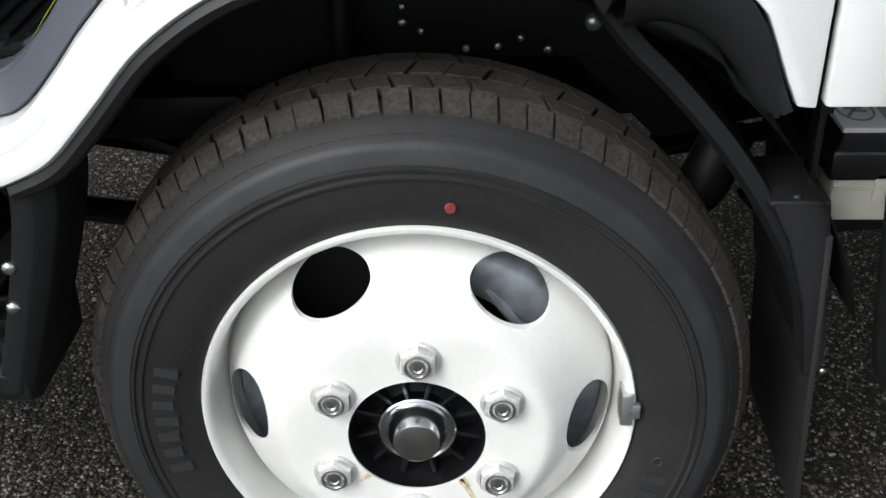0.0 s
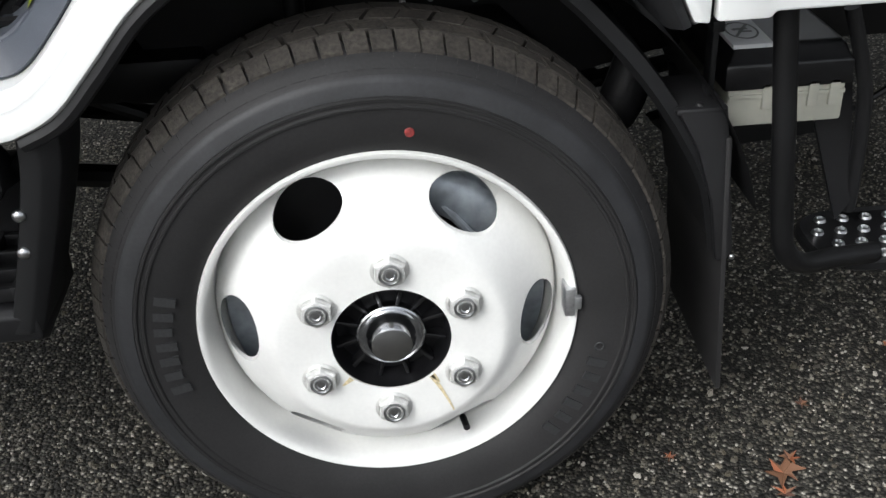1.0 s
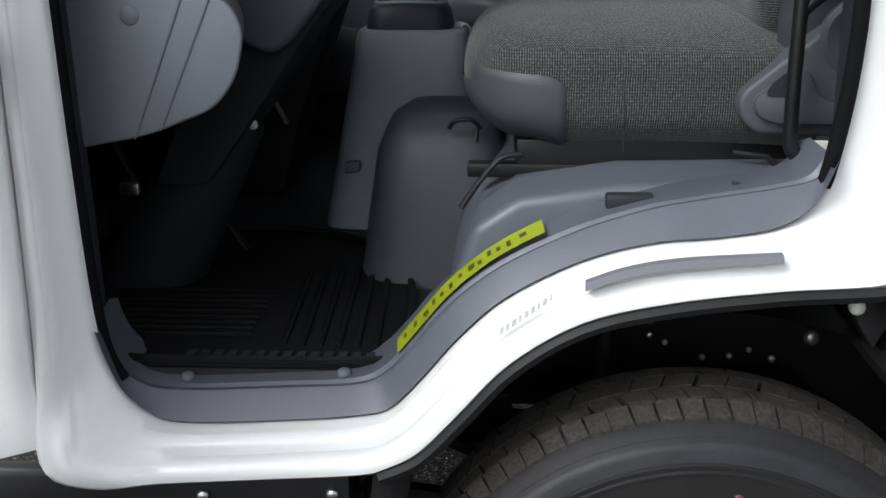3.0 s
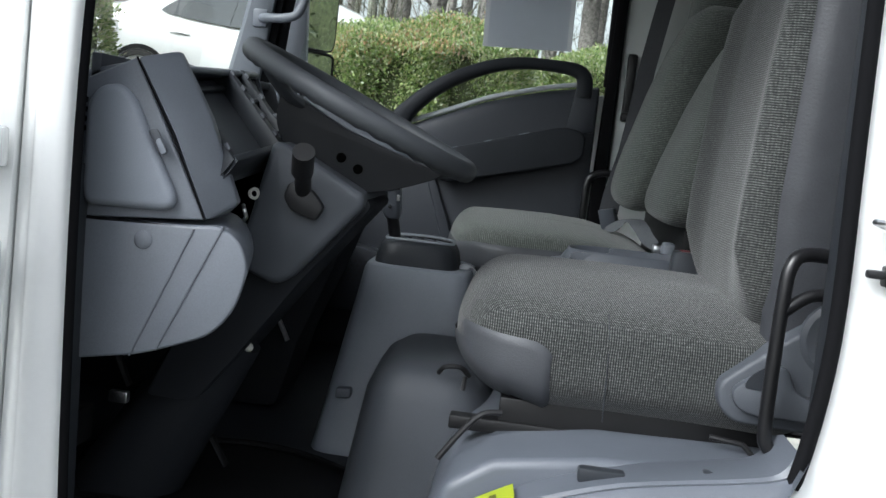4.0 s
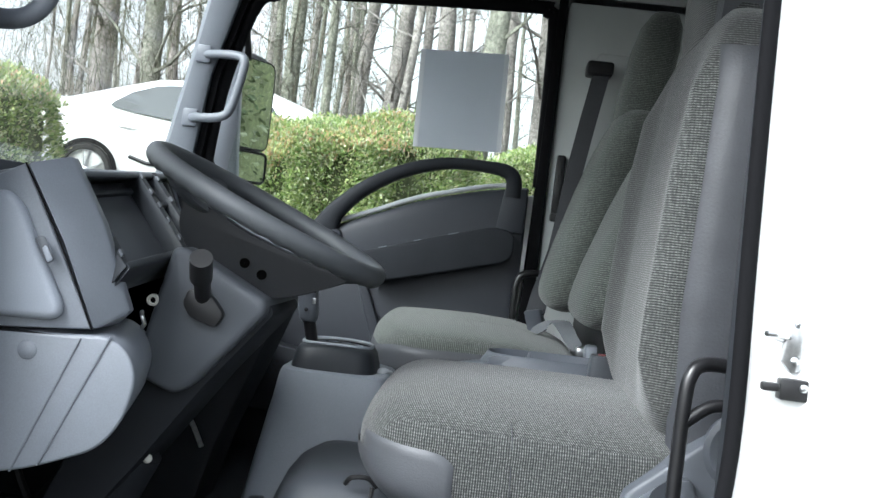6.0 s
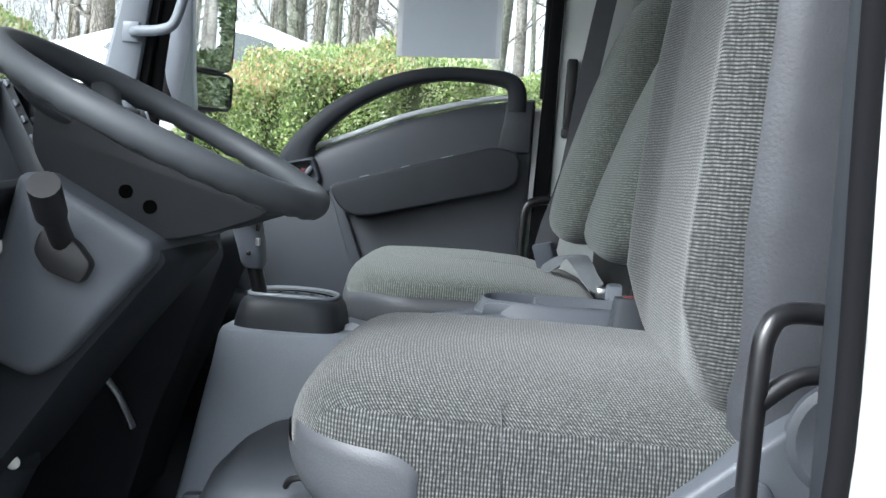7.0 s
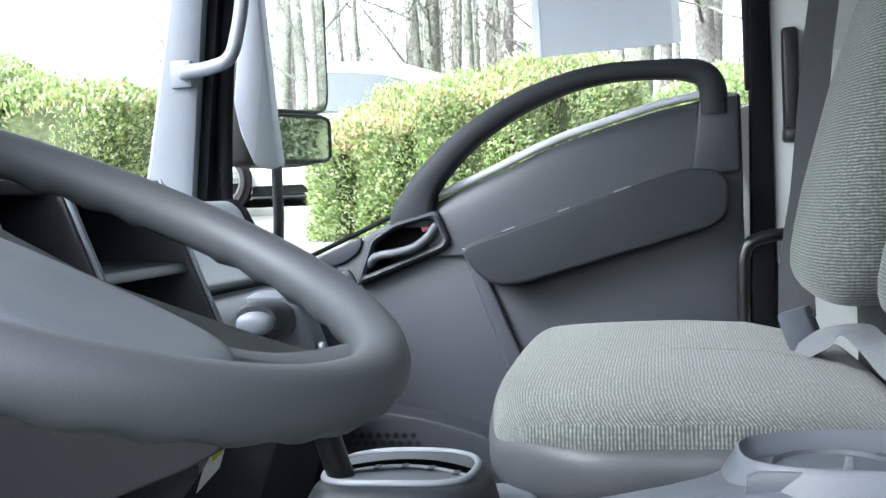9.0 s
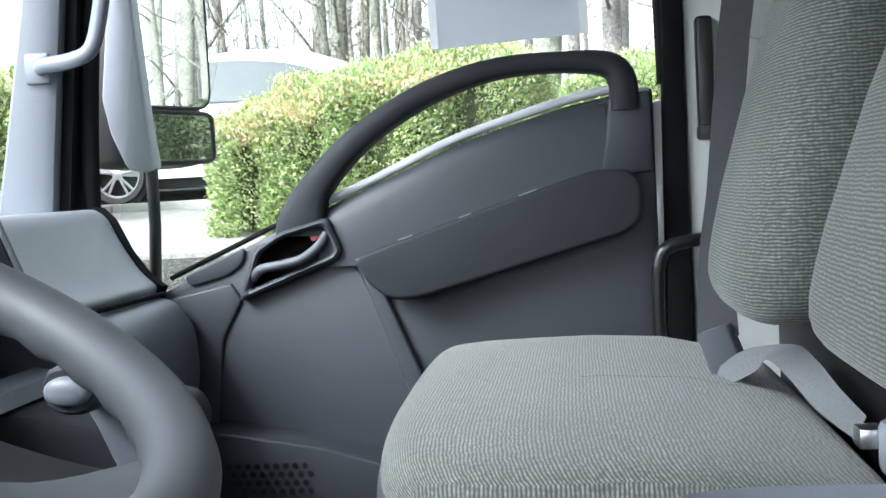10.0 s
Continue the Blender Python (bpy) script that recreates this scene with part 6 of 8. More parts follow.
column = thing("steering_column", "grey steering column shroud with switch stalk and ignition", "steering column", (-0.62, 0.47, 1.2))
bm = bmesh.new()
up = [(-0.640, 1.430), (-0.636, 1.482), (-0.612, 1.476), (-0.532, 1.434), (-0.412, 1.392), (-0.364, 1.382), (-0.384, 1.369), (-0.447, 1.345), (-0.500, 1.335), (-0.562, 1.345), (-0.618, 1.394)]
A, B = prism(bm, up, 0.373, 0.56, "y", 0.025)
part("upper_shroud", bm, SHROUD, column, "charcoal upper shroud", bevel=0.016, seg=3)
# black discs laid on the shroud paint the shade of two holes
bm = bmesh.new()
for x, z in ((-0.530, 1.388), (-0.502, 1.373)):
    lathe(bm, [(0.0045, 0.002), (0.0075, -0.0006), (0.008, 0.003)], 16, (x, 0.372, z))
    lathe(bm, [(0.0003, 0.0), (0.0078, 0.0)], 16, (x, 0.3708, z))
part("screw_holes", bm, HOLESHADE, column, "screw holes drawn as flat discs, black for shade")
bm = bmesh.new()
low = [(-0.628, 1.400), (-0.610, 1.404), (-0.480, 1.338), (-0.478, 1.318), (-0.575, 1.200), (-0.605, 1.182), (-0.66, 1.205), (-0.665, 1.23)]
prism(bm, low, 0.315, 0.60, "y", 0.016)
part("lower_shroud", bm, COLGREY, column, "grey lower shroud", bevel=0.012, seg=3)
bm = bmesh.new()
prism(bm, [(-0.60, 1.33), (-0.482, 1.333), (-0.470, 1.318), (-0.566, 1.196), (-0.66, 1.06), (-0.72, 0.98), (-0.80, 0.98), (-0.74, 1.12)], 0.345, 0.560, "y", 0.012)
part("lower_cover", bm, DOORDARK, column, bevel=0.012)
bm = bmesh.new()
prism(bm, [(-0.592, 1.346), (-0.556, 1.336), (-0.536, 1.312), (-0.548, 1.290), (-0.586, 1.302), (-0.600, 1.322)], 0.300, 0.318, "y", 0.008)
ign = part("stalk_base", bm, BLACK, column, "black stalk base", bevel=0.004)
bm = bmesh.new()
tube(bm, [(-0.575, 0.335, 1.315), (-0.568, 0.285, 1.350), (-0.562, 0.250, 1.376)], 0.0125, 12)
tube(bm, [(-0.566, 0.265, 1.364), (-0.559, 0.228, 1.394)], 0.0165, 14)
part("stalk", bm, BLACK, ign, "black switch stalk", bevel=0.0)
bm = bmesh.new()
tube(bm, [(-0.70, 0.44, 1.08), (-0.86, 0.44, 0.78)], lambda t: 0.062 + 0.025 * t, 16)
part("column_boot", bm, DOORDARK, column, "charcoal column boot")
bm = bmesh.new()
lathe(bm, [(0.0045, 0.002), (0.0050, -0.004), (0.0085, -0.004), (0.0095, 0.004)], 20, (-0.648, 0.318, 1.320))
part("lock_ring", bm, STICKER, column, "pale ring of the ignition lock")
bm = bmesh.new()
tube(bm, smooth_path([(-0.664, 0.322, 1.300), (-0.660, 0.312, 1.296), (-0.656, 0.314, 1.284), (-0.661, 0.322, 1.278)], 4), 0.0035, 8)
part("key_clip", bm, CHROME, column, "small chrome clip")
bolt(-0.655, 0.40, 1.065, 0.008, column, STICKER)

pedals = thing("pedals", "black foot pedals with a steel arm", "pedals", (-0.95, 0.5, 0.8))
for x, y, z in ((-0.89, 0.30, 0.93), (-0.90, 0.60, 0.90)):
    bm = bmesh.new()
    box(bm, x - 0.012, x + 0.012, y - 0.04, y + 0.04, z - 0.03, z + 0.03)
    part("pedal_pad", bm, MATRUB, pedals, "ribbed black pedal pad", bevel=0.006)
    bm = bmesh.new()
    tube(bm, smooth_path([(x - 0.01, y, z), (x - 0.06, y, z + 0.12), (x - 0.05, y, z + 0.28)], 4), 0.009, 8)
    part("pedal_arm", bm, CHASSIS, pedals)
bm = bmesh.new()
box(bm, -0.845, -0.815, 0.305, 0.32, 0.972, 0.99)
part("pedal_clip", bm, CHROME, pedals, "bright steel clip", bevel=0.002)
bm = bmesh.new()
tube(bm, [(-0.745, 0.50, 0.90), (-0.700, 0.50, 0.83)], 0.012, 8, flat=0.5)
part("accelerator", bm, MATRUB, pedals, "black accelerator arm")
bm = bmesh.new()
tube(bm, smooth_path([(-0.78, 0.98, 1.06), (-0.745, 0.98, 1.02), (-0.715, 0.98, 0.965)], 4), 0.010, 8, flat=0.5)
part("release_lever", bm, CAP, pedals, "pale release lever end")

# ================================================================ floor mat
fm = thing("floor_mat", "black ribbed rubber floor mat", "floor mat", (-0.6, 0.4, 0.8))
bm = bmesh.new()
mo = smooth_path([(-0.775, 0.085, 0), (-0.74, 0.062, 0), (-0.44, 0.065, 0), (-0.405, 0.10, 0), (-0.395, 0.25, 0), (-0.41, 0.42, 0), (-0.46, 0.58, 0), (-0.60, 0.70, 0), (-0.76, 0.72, 0), (-0.98, 0.60, 0), (-1.0, 0.20, 0), (-0.84, 0.16, 0), (-0.80, 0.13, 0)], 5, True)
prism(bm, [(p.x, p.y) for p in mo], 0.7935, 0.801, "z")
base = part("mat_base", bm, MATRUB, fm, bevel=0.002)
bm = bmesh.new()
tube(bm, [(p.x, p.y, 0.806) for p in mo], 0.006, 6, closed=True)
part("mat_border", bm, MATRUB, fm, "raised mat border")
for i in range(6):
    bm = bmesh.new()
    x = -0.435 - i * 0.026
    tube(bm, [(x, 0.12, 0.804), (x - 0.015, 0.50 - 0.01 * i, 0.804)], 0.005, 6)
    part("mat_rib", bm, MATRUB, base)
for i in range(9):
    bm = bmesh.new()
    y = 0.16 + i * 0.024
    tube(bm, [(-0.90, y, 0.8035), (-0.62, y, 0.8035)], 0.003, 6)
    part("mat_rib", bm, MATRUB, base)
bm = bmesh.new()
for i in range(14):
    box(bm, -0.69 + i * 0.019, -0.678 + i * 0.019, 0.075, 0.095, 0.8032, 0.806)
part("mat_studs", bm, DARK, base)

# ================================================================ gear console and engine hump
cons = thing("gear_console", "tall grey gear console with a dark shift gate", "console", (-0.44, 0.95, 0.8))
bm = bmesh.new()
loops = []
for z, x0, x1, y0, y1 in ((0.78, -0.615, -0.30, 0.76, 1.14), (0.95, -0.585, -0.31, 0.80, 1.12), (1.08, -0.562, -0.312, 0.815, 1.105), (1.11, -0.556, -0.316, 0.820, 1.10), (1.16, -0.548, -0.326, 0.826, 1.075), (1.170, -0.544, -0.330, 0.829, 1.070), (1.1735, -0.537, -0.337, 0.836, 1.064)):
    loops.append([(x, y, z) for x, y in superloop((x0 + x1) / 2, (y0 + y1) / 2, (x1 - x0) / 2, (y1 - y0) / 2, 40, 7)])
rings(bm, loops)
part("console_body", bm, GREY, cons, "grey console body", smooth=45)
bm = bmesh.new()
loops = []
for z, d in ((1.160, 0.0), (1.185, 0.004), (1.205, 0.009), (1.213, 0.014), (1.217, 0.022), (1.2178, 0.040)):
    loops.append([(x, y, z + 0.006 * math.cos((x + 0.444) / 0.07)) for x, y in superloop(-0.444, 0.932, 0.089 - d, 0.090 - d, 44, 4)])
rings(bm, loops)
part("gate_cover", bm, DARK, cons, "charcoal shift gate cover", smooth=45)


def gate_z(x, up):
    """Height over the crowned top of the gate cover."""
    return 1.2178 + up + 0.006 * math.cos((x + 0.444) / 0.07)


# rim in a paler grey than the cover, its sheen painted in
bm = bmesh.new()
tube(bm, [(x, y, gate_z(x, 0.0010)) for x, y in superloop(-0.444, 0.932, 0.070, 0.062, 44, 3.0)], 0.0034, 8, closed=True)
gate = part("gate_rim", bm, PODGREY, cons, "gate rim, pale glossy grey for its sheen", smooth=60)
bm = bmesh.new()
prism(bm, superloop(-0.444, 0.932, 0.068, 0.060, 44, 3.0), lambda x, y: gate_z(x, 0.0003), lambda x, y: gate_z(x, 0.0012), "z")
part("gate_plate", bm, COLGREY, gate, "grey shift gate plate")
arc_ = [(-0.505 + 0.013 * i, 0.948 - 0.026 * ((i - 5) / 5) ** 2) for i in range(11)]
# the slot is a black strip painted for the shade inside it
for name_, m_, off, half, up in (("gate_slot", HOLESHADE, 0.0, 0.0085, 0.0018), ("gate_strip", GREY, -0.0165, 0.0035, 0.0020)):
    bm = bmesh.new()
    prism(bm, [(x, y + off - half) for x, y in arc_] + [(x, y + off + half) for x, y in arc_[::-1]], lambda x, y: gate_z(x, 0.0008), lambda x, y: gate_z(x, up), "z")
    part(name_, bm, m_, gate, {"gate_slot": "curved gate slot, flat black for its shade", "gate_strip": "pale gear position strip"}[name_])
for i in (3, 5, 7, 9):
    bm = bmesh.new()
    x, y = arc_[i]
    box(bm, x - 0.003, x + 0.003, y - 0.024, y - 0.012, gate_z(x, 0.001), gate_z(x, 0.0026))
    part("gear_mark", bm, DARK, gate)
lever = thing("gear_lever", "black gear lever with a grey grip and push button", "gear lever", (-0.490, 0.925, 1.21))
bm = bmesh.new()
tube(bm, [(-0.490, 0.925, 1.205), (-0.505, 0.905, 1.280)], 0.0125, 14)
part("shaft", bm, HUB, lever, "black lever shaft")
bm = bmesh.new()
rings(bm, [[(x + u, y + v, z) for u, v in superloop(0, 0, w, w2, 24, 4)] for x, y, z, w, w2 in ((-0.501, 0.911, 1.256, 0.014, 0.014), (-0.502, 0.909, 1.264, 0.018, 0.018), (-0.505, 0.902, 1.290, 0.021, 0.020), (-0.513, 0.888, 1.335, 0.024, 0.021), (-0.522, 0.872, 1.372, 0.026, 0.022), (-0.527, 0.866, 1.388, 0.022, 0.018), (-0.528, 0.865, 1.392, 0.014, 0.010))])
grip = part("grip", bm, MIDGREY, lever, "grey lever grip", smooth=50)
bm = bmesh.new()
rings(bm, [[(x + u, y, z + v) for u, v in superloop(0, 0, w, w2, 28, 2.3)] for x, y, z, w, w2 in ((-0.522, 0.872, 1.368, 0.018, 0.015), (-0.524, 0.842, 1.370, 0.0215, 0.0175), (-0.525, 0.822, 1.370, 0.0215, 0.0175), (-0.525, 0.816, 1.370, 0.018, 0.0145))])
head = part("grip_head", bm, DARK, grip, "charcoal lever head", smooth=50)
bm = bmesh.new()
rings(bm, [[(x + u, y, z + v) for u, v in superloop(0, 0, w, w * 0.62, 28, 2.2)] for x, y, z, w in ((-0.525, 0.820, 1.370, 0.0165), (-0.525, 0.8125, 1.370, 0.0160), (-0.525, 0.8095, 1.370, 0.012), (-0.525, 0.8085, 1.370, 0.005))])
part("release_button", bm, MIDGREY, head, "grey oval release button", smooth=60)
for z, m_ in ((1.340, CHROME), (1.322, HUB), (1.300, CHROME)):
    bm = bmesh.new()
    box(bm, -0.492, -0.486, 0.868, 0.878, z - 0.006, z + 0.006)
    part("side_catch", bm, m_, grip, bevel=0.001)
bolt(-0.505, 0.884, 1.280, 0.004, lever, HUB)
for ob in [lever] + list(lever.children_recursive):
    if ob.parent is None:
        ob.matrix_world = Matrix.Translation((-0.003, -0.020, 0.008)) @ ob.matrix_world
hump = thing("engine_cover", "dark grey padded engine cover", "engine cover", (-0.38, 0.6, 0.8))
bm = bmesh.new()
loops = []
for z, d in ((0.78, -0.02), (0.92, 0.0), (1.0, 0.012), (1.04, 0.028), (1.058, 0.055), (1.062, 0.09)):
    loops.append([(x, y, z) for x, y in superloop(-0.36, 0.62, 0.125 - d, 0.20 - d, 40, 4)])
rings(bm, loops)
part("cover", bm, COLGREY, hump, smooth=60)
bm = bmesh.new()
tube(bm, smooth_path([(-0.345, 0.44, 1.055), (-0.335, 0.43, 1.068), (-0.31, 0.43, 1.070), (-0.295, 0.44, 1.055)], 4), 0.0042, 8)
tube(bm, [(-0.30, 0.42, 1.058), (-0.302, 0.415, 1.036)], 0.004, 8)
part("latch", bm, BLACK, hump, "black cover latch")
bm = bmesh.new()
prism(bm, [(-0.567, 0.902), (-0.535, 0.906), (-0.535, 0.928), (-0.567, 0.924)], 0.775, 0.800)
part("console_notch", bm, MIDGREY, cons, bevel=0.006)

# ================================================================ seats
def soft(bm, stations, n=36):
    """A padded form: closed rounded sections, given as centre, half sizes, frame vectors and squareness."""
    loops = []
    for c, u, hu, v, hv, p in stations:
        c, u, v = Vector(c), Vector(u), Vector(v)
        loops.append([c + u * a + v * b for a, b in superloop(0, 0, hu, hv, n, p)])
    rings(bm, loops)


def cushion(bm, x0, x1, y0, y1, ztop, zbot, rp=0.08, rv=0.06, rb=0.04, p=5.0, fall=0.0):
    """Seat cushion: a box with a rounded nose and rounded corners; sections across the seat, front to back."""
    ym, hy, zm, hz = (y0 + y1) / 2, (y1 - y0) / 2, (ztop + zbot) / 2, (ztop - zbot) / 2
    span = x1 - x0
    ds = [0, 0.0012, 0.003, 0.006, 0.010, 0.016, 0.022, 0.030, 0.038, 0.048, 0.058, 0.068, 0.08, 0.095, 0.11, 0.13, 0.16, 0.24, 0.34, span - 0.10, span - 0.05, span - 0.025, span - 0.010, span]
    st = []
    for d in ds:
        def inset(r, e):
            return r - math.sqrt(max(0, r * r - (r - e) ** 2)) if e < r else 0
        iy, iz = max(inset(rp, d), inset(rb, span - d)), max(inset(rv, d), inset(rb, span - d))
        bulge = 0.006 * math.sin(math.pi * d / span)
        st.append(((x0 + d, ym, zm + bulge - fall * d), (0, 1, 0), hy - iy, (0, 0, 1), hz - iz, p))
    soft(bm, st, 88)


SEAMX = -0.095


def seat_form(bm):
    """The driver's cushion is worn: its top lies lower and rolls over towards the door."""
    for v in bm.verts:
        up_ = min(max((v.co.z - 1.11) / 0.148, 0), 1)
        k = max(0.0, (0.47 - v.co.y) / 0.275)
        b = min(max((v.co.x + 0.318) / 0.30, 0), 1)
        v.co.z -= up_ * (0.012 + 0.030 * k * k * (0.45 + 0.55 * b))
        low_ = min(max((1.165 - v.co.z) / 0.08, 0), 1)
        v.co.z -= 0.040 * low_ * min(max((v.co.x + 0.318) / 0.14, 0), 1)


dseat = thing("driver_seat", "grey tweed driver's seat with vinyl side panels", "seat", (0.0, 0.47, 1.05))
bm = bmesh.new()
cushion(bm, -0.318, 0.20, 0.195, 0.745, 1.258, 1.085, 0.13, 0.075, 0.05, 4.0)
seat_form(bm)
part("seat_cushion", bm, FABRIC, dseat, "woven black and white tweed cushion", smooth=70)
bm = bmesh.new()


def cushion_side(x, z):
    """Near side of the driver's cushion at x, z."""
    d = min(max(x + 0.318, 0.0005), 0.13)
    iy = 0.13 - math.sqrt(max(0, 0.0169 - (0.13 - d) ** 2))
    iz = 0.075 - math.sqrt(max(0, 0.075 ** 2 - (0.075 - d) ** 2)) if d < 0.075 else 0
    k = min(abs(z - 1.1735) / (0.0865 - iz), 0.985)
    return 0.47 - (0.275 - iy) * (1 - k ** 4) ** 0.25


grid_ = []
for i in range(19):
    x = -0.312 + 0.141 * i / 18
    d = min(x + 0.318, 0.075)
    iz = 0.075 - math.sqrt(max(0, 0.075 ** 2 - (0.075 - d) ** 2))
    top = min(1.192 - 0.022 * max(0, (x + 0.225) / 0.055) ** 3, 1.260 - iz - 0.030)
    low = max(1.090, 1.087 + iz + 0.004)
    row = []
    for j in range(11):
        z = low + (top - low) * j / 10
        edge = i in (0, 18) or j in (0, 10)
        row.append(bm.verts.new((x, cushion_side(x, z) + (0.004 if edge else -0.0045), z)))
    grid_.append(row)
for ra, rb in zip(grid_, grid_[1:]):
    for j in range(10):
        bm.faces.new((ra[j], ra[j + 1], rb[j + 1], rb[j]))
seat_form(bm)
part("front_corner_panel", bm, VINYL, dseat, "grey vinyl corner panel", smooth=60)
bm = bmesh.new()
tube(bm, [(SEAMX, 0.1955, 1.10), (SEAMX - 0.002, 0.1940, 1.16), (SEAMX - 0.004, 0.1975, 1.215), (SEAMX - 0.008, 0.215, 1.250)], 0.0010, 5)
seat_form(bm)
part("side_seam", bm, DARK, dseat, "dark stitched seam")
bm = bmesh.new()
cushion(bm, -0.321, 0.20, 0.193, 0.747, 1.260, 1.083, 0.13, 0.075, 0.05, 4.0)
bmesh.ops.delete(bm, geom=[f for f in bm.faces if max(v.co.z for v in f.verts) > 1.178 or max(v.co.x for v in f.verts) > -0.225], context="FACES")
seat_form(bm)
part("front_panel", bm, VINYL, dseat, "grey vinyl front panel", smooth=60)
bm = bmesh.new()
box(bm, -0.24, 0.22, 0.24, 0.70, 1.020, 1.075)
part("seat_base", bm, CHASSIS, dseat, "black steel seat base", bevel=0.004)
for y in (0.25, 0.68):
    bm = bmesh.new()
    box(bm, -0.31, 0.22, y - 0.015, y + 0.015, 1.020, 1.040)
    part("slide_rail", bm, CHASSIS, dseat, "black slide rail", bevel=0.003)
bm = bmesh.new()
tube(bm, smooth_path([(-0.235, 0.205, 1.060), (-0.262, 0.200, 1.056), (-0.288, 0.200, 1.028), (-0.318, 0.200, 0.984)], 4), 0.0045, 8)
part("slide_lever", bm, BLACK, dseat, "black slide lever")
bm = bmesh.new()
tube(bm, [(0.055, 0.200, 1.066), (0.100, 0.195, 1.062), (0.120, 0.190, 1.043)], 0.0042, 8)
part("height_lever", bm, BLACK, dseat, "black height lever")
# side cover with recliner handle
bm = bmesh.new()
sc = [(0.050, 1.150), (0.054, 1.118), (0.075, 1.098), (0.23, 1.092), (0.24, 1.26), (0.20, 1.262), (0.165, 1.243), (0.10, 1.192)]
prism(bm, sc, 0.165, 0.22, "y", 0.025)
cov = part("side_cover", bm, COLGREY, dseat, "grey plastic side cover", bevel=0.014, seg=3)
bm = bmesh.new()
prism(bm, [(0.066, 1.146), (0.072, 1.124), (0.095, 1.114), (0.20, 1.112), (0.205, 1.135), (0.150, 1.150), (0.135, 1.185), (0.115, 1.180), (0.095, 1.168)], 0.150, 0.170, "y", 0.012)
part("recliner_handle", bm, COLGREY, cov, "grey recliner handle", bevel=0.007)
# dark plate on the handle's face paints the shade of a recess
bm = bmesh.new()
prism(bm, [(0.080, 1.150), (0.086, 1.166), (0.108, 1.184), (0.113, 1.150)], 0.1488, 0.1505, "y", 0.008)
part("handle_recess", bm, DARK, cov, "recess of the recliner handle, a dark patch for its shade")
bm = bmesh.new()
lathe(bm, [(0.0005, -0.006), (0.045, -0.006), (0.052, 0.0), (0.052, 0.01)], 32, (0.20, 0.165, 1.225), caps=True)
part("recliner_boss", bm, COLGREY, cov, "round recliner boss")


def backrest(thing_, x0, y0, y1, z0, zs, zt, cloth, lean=0.05, wing=0.05, head=True, vinyl=True, p=3.2):
    """High-backed padded rest: tweed front, vinyl wrapped flanks, and a headrest pad grown out of its top."""
    ym, hy = (y0 + y1) / 2, (y1 - y0) / 2
    st = []
    for t, w, th in ((0.0, 0.52, 0.020), (0.006, 0.64, 0.034), (0.016, 0.74, 0.046), (0.032, 0.83, 0.058), (0.055, 0.90, 0.068), (0.085, 0.95, 0.075), (0.13, 0.98, 0.080), (0.20, 0.995, 0.083), (0.30, 1.0, 0.085), (0.60, 0.99, 0.082), (0.80, 0.96, 0.074), (0.90, 0.90, 0.066), (0.96, 0.80, 0.058), (1.0, 0.62, 0.045)):
        st.append(((x0 + 0.075 + lean * t, ym, z0 + (zs - z0) * t), (0, 1, 0), hy * w, (1, 0, 0), th, p))
    bm = bmesh.new()
    soft(bm, st, 72)
    # side wings stand forward of the middle
    for v in bm.verts:
        d = abs(v.co.y - ym) / hy
        if v.co.x < x0 + 0.075 + lean:
            v.co.x -= wing * max(0, (d - 0.45) / 0.5) ** 1.6 * (1 if d < 0.93 else 0.75) * min(1, max(0.15, (v.co.z - z0) / 0.12)) * min(1, max(0, (zs + 0.02 - v.co.z) / 0.15))
    part("backrest", bm, cloth, thing_, "woven tweed backrest", smooth=70)
    # flanks take the darkened vinyl copy, shade included in its colour
    if vinyl:
        bm = bmesh.new()
        L2 = []
        for t, w in ((-0.10, 0.90), (0.02, 0.95), (0.10, 0.985), (0.30, 1.012), (0.60, 1.004), (0.76, 0.985), (0.84, 0.955), (0.89, 0.90)):
            z = z0 + (zs - z0) * t
            xx = x0 + lean * t
            yy = ym - hy * w
            f = wing * 0.42 * min(1, max(0, t * 4))
            L2.append([(xx + 0.036 - f, yy + 0.014, z), (xx + 0.043 - f, yy - 0.001, z), (xx + 0.052, yy - 0.007, z), (xx + 0.10, yy - 0.010, z), (xx + 0.165, yy + 0.004, z), (xx + 0.185, yy + 0.05, z), (xx + 0.14, yy + 0.08, z)])
        rings(bm, L2)
        part("flank", bm, SHADEDVINYL, thing_, "grey vinyl flank, darkened for shade", smooth=60)
    bm = bmesh.new()
    st = []
    for t, w, th in ((0.0, 0.50, 0.045), (0.06, 0.56, 0.055), (0.3, 0.56, 0.060), (0.7, 0.52, 0.058), (0.9, 0.46, 0.05), (1.0, 0.36, 0.035)):
        st.append(((x0 + 0.075 + lean * (1 + 0.35 * t) - 0.012, ym, zs - 0.05 + (zt - zs + 0.05) * t), (0, 1, 0), hy * w, (1, 0, 0), th, 3.0))
    soft(bm, st, 36)
    part("headrest", bm, cloth, thing_, "tweed headrest pad", smooth=70)
    if vinyl:
        bm = bmesh.new()
        L2 = []
        for t, w in ((0.02, 0.52), (0.3, 0.585), (0.7, 0.545), (0.95, 0.44)):
            z = zs - 0.05 + (zt - zs + 0.05) * t
            xx = x0 + lean * (1 + 0.35 * t) + 0.02
            yy = ym - hy * w
            L2.append([(xx, yy + 0.02, z), (xx + 0.006, yy, z), (xx + 0.09, yy, z), (xx + 0.10, yy + 0.04, z)])
        rings(bm, L2)
        part("headrest_flank", bm, SHADEDVINYL, thing_, "grey vinyl headrest flank, darkened for shade", smooth=60)


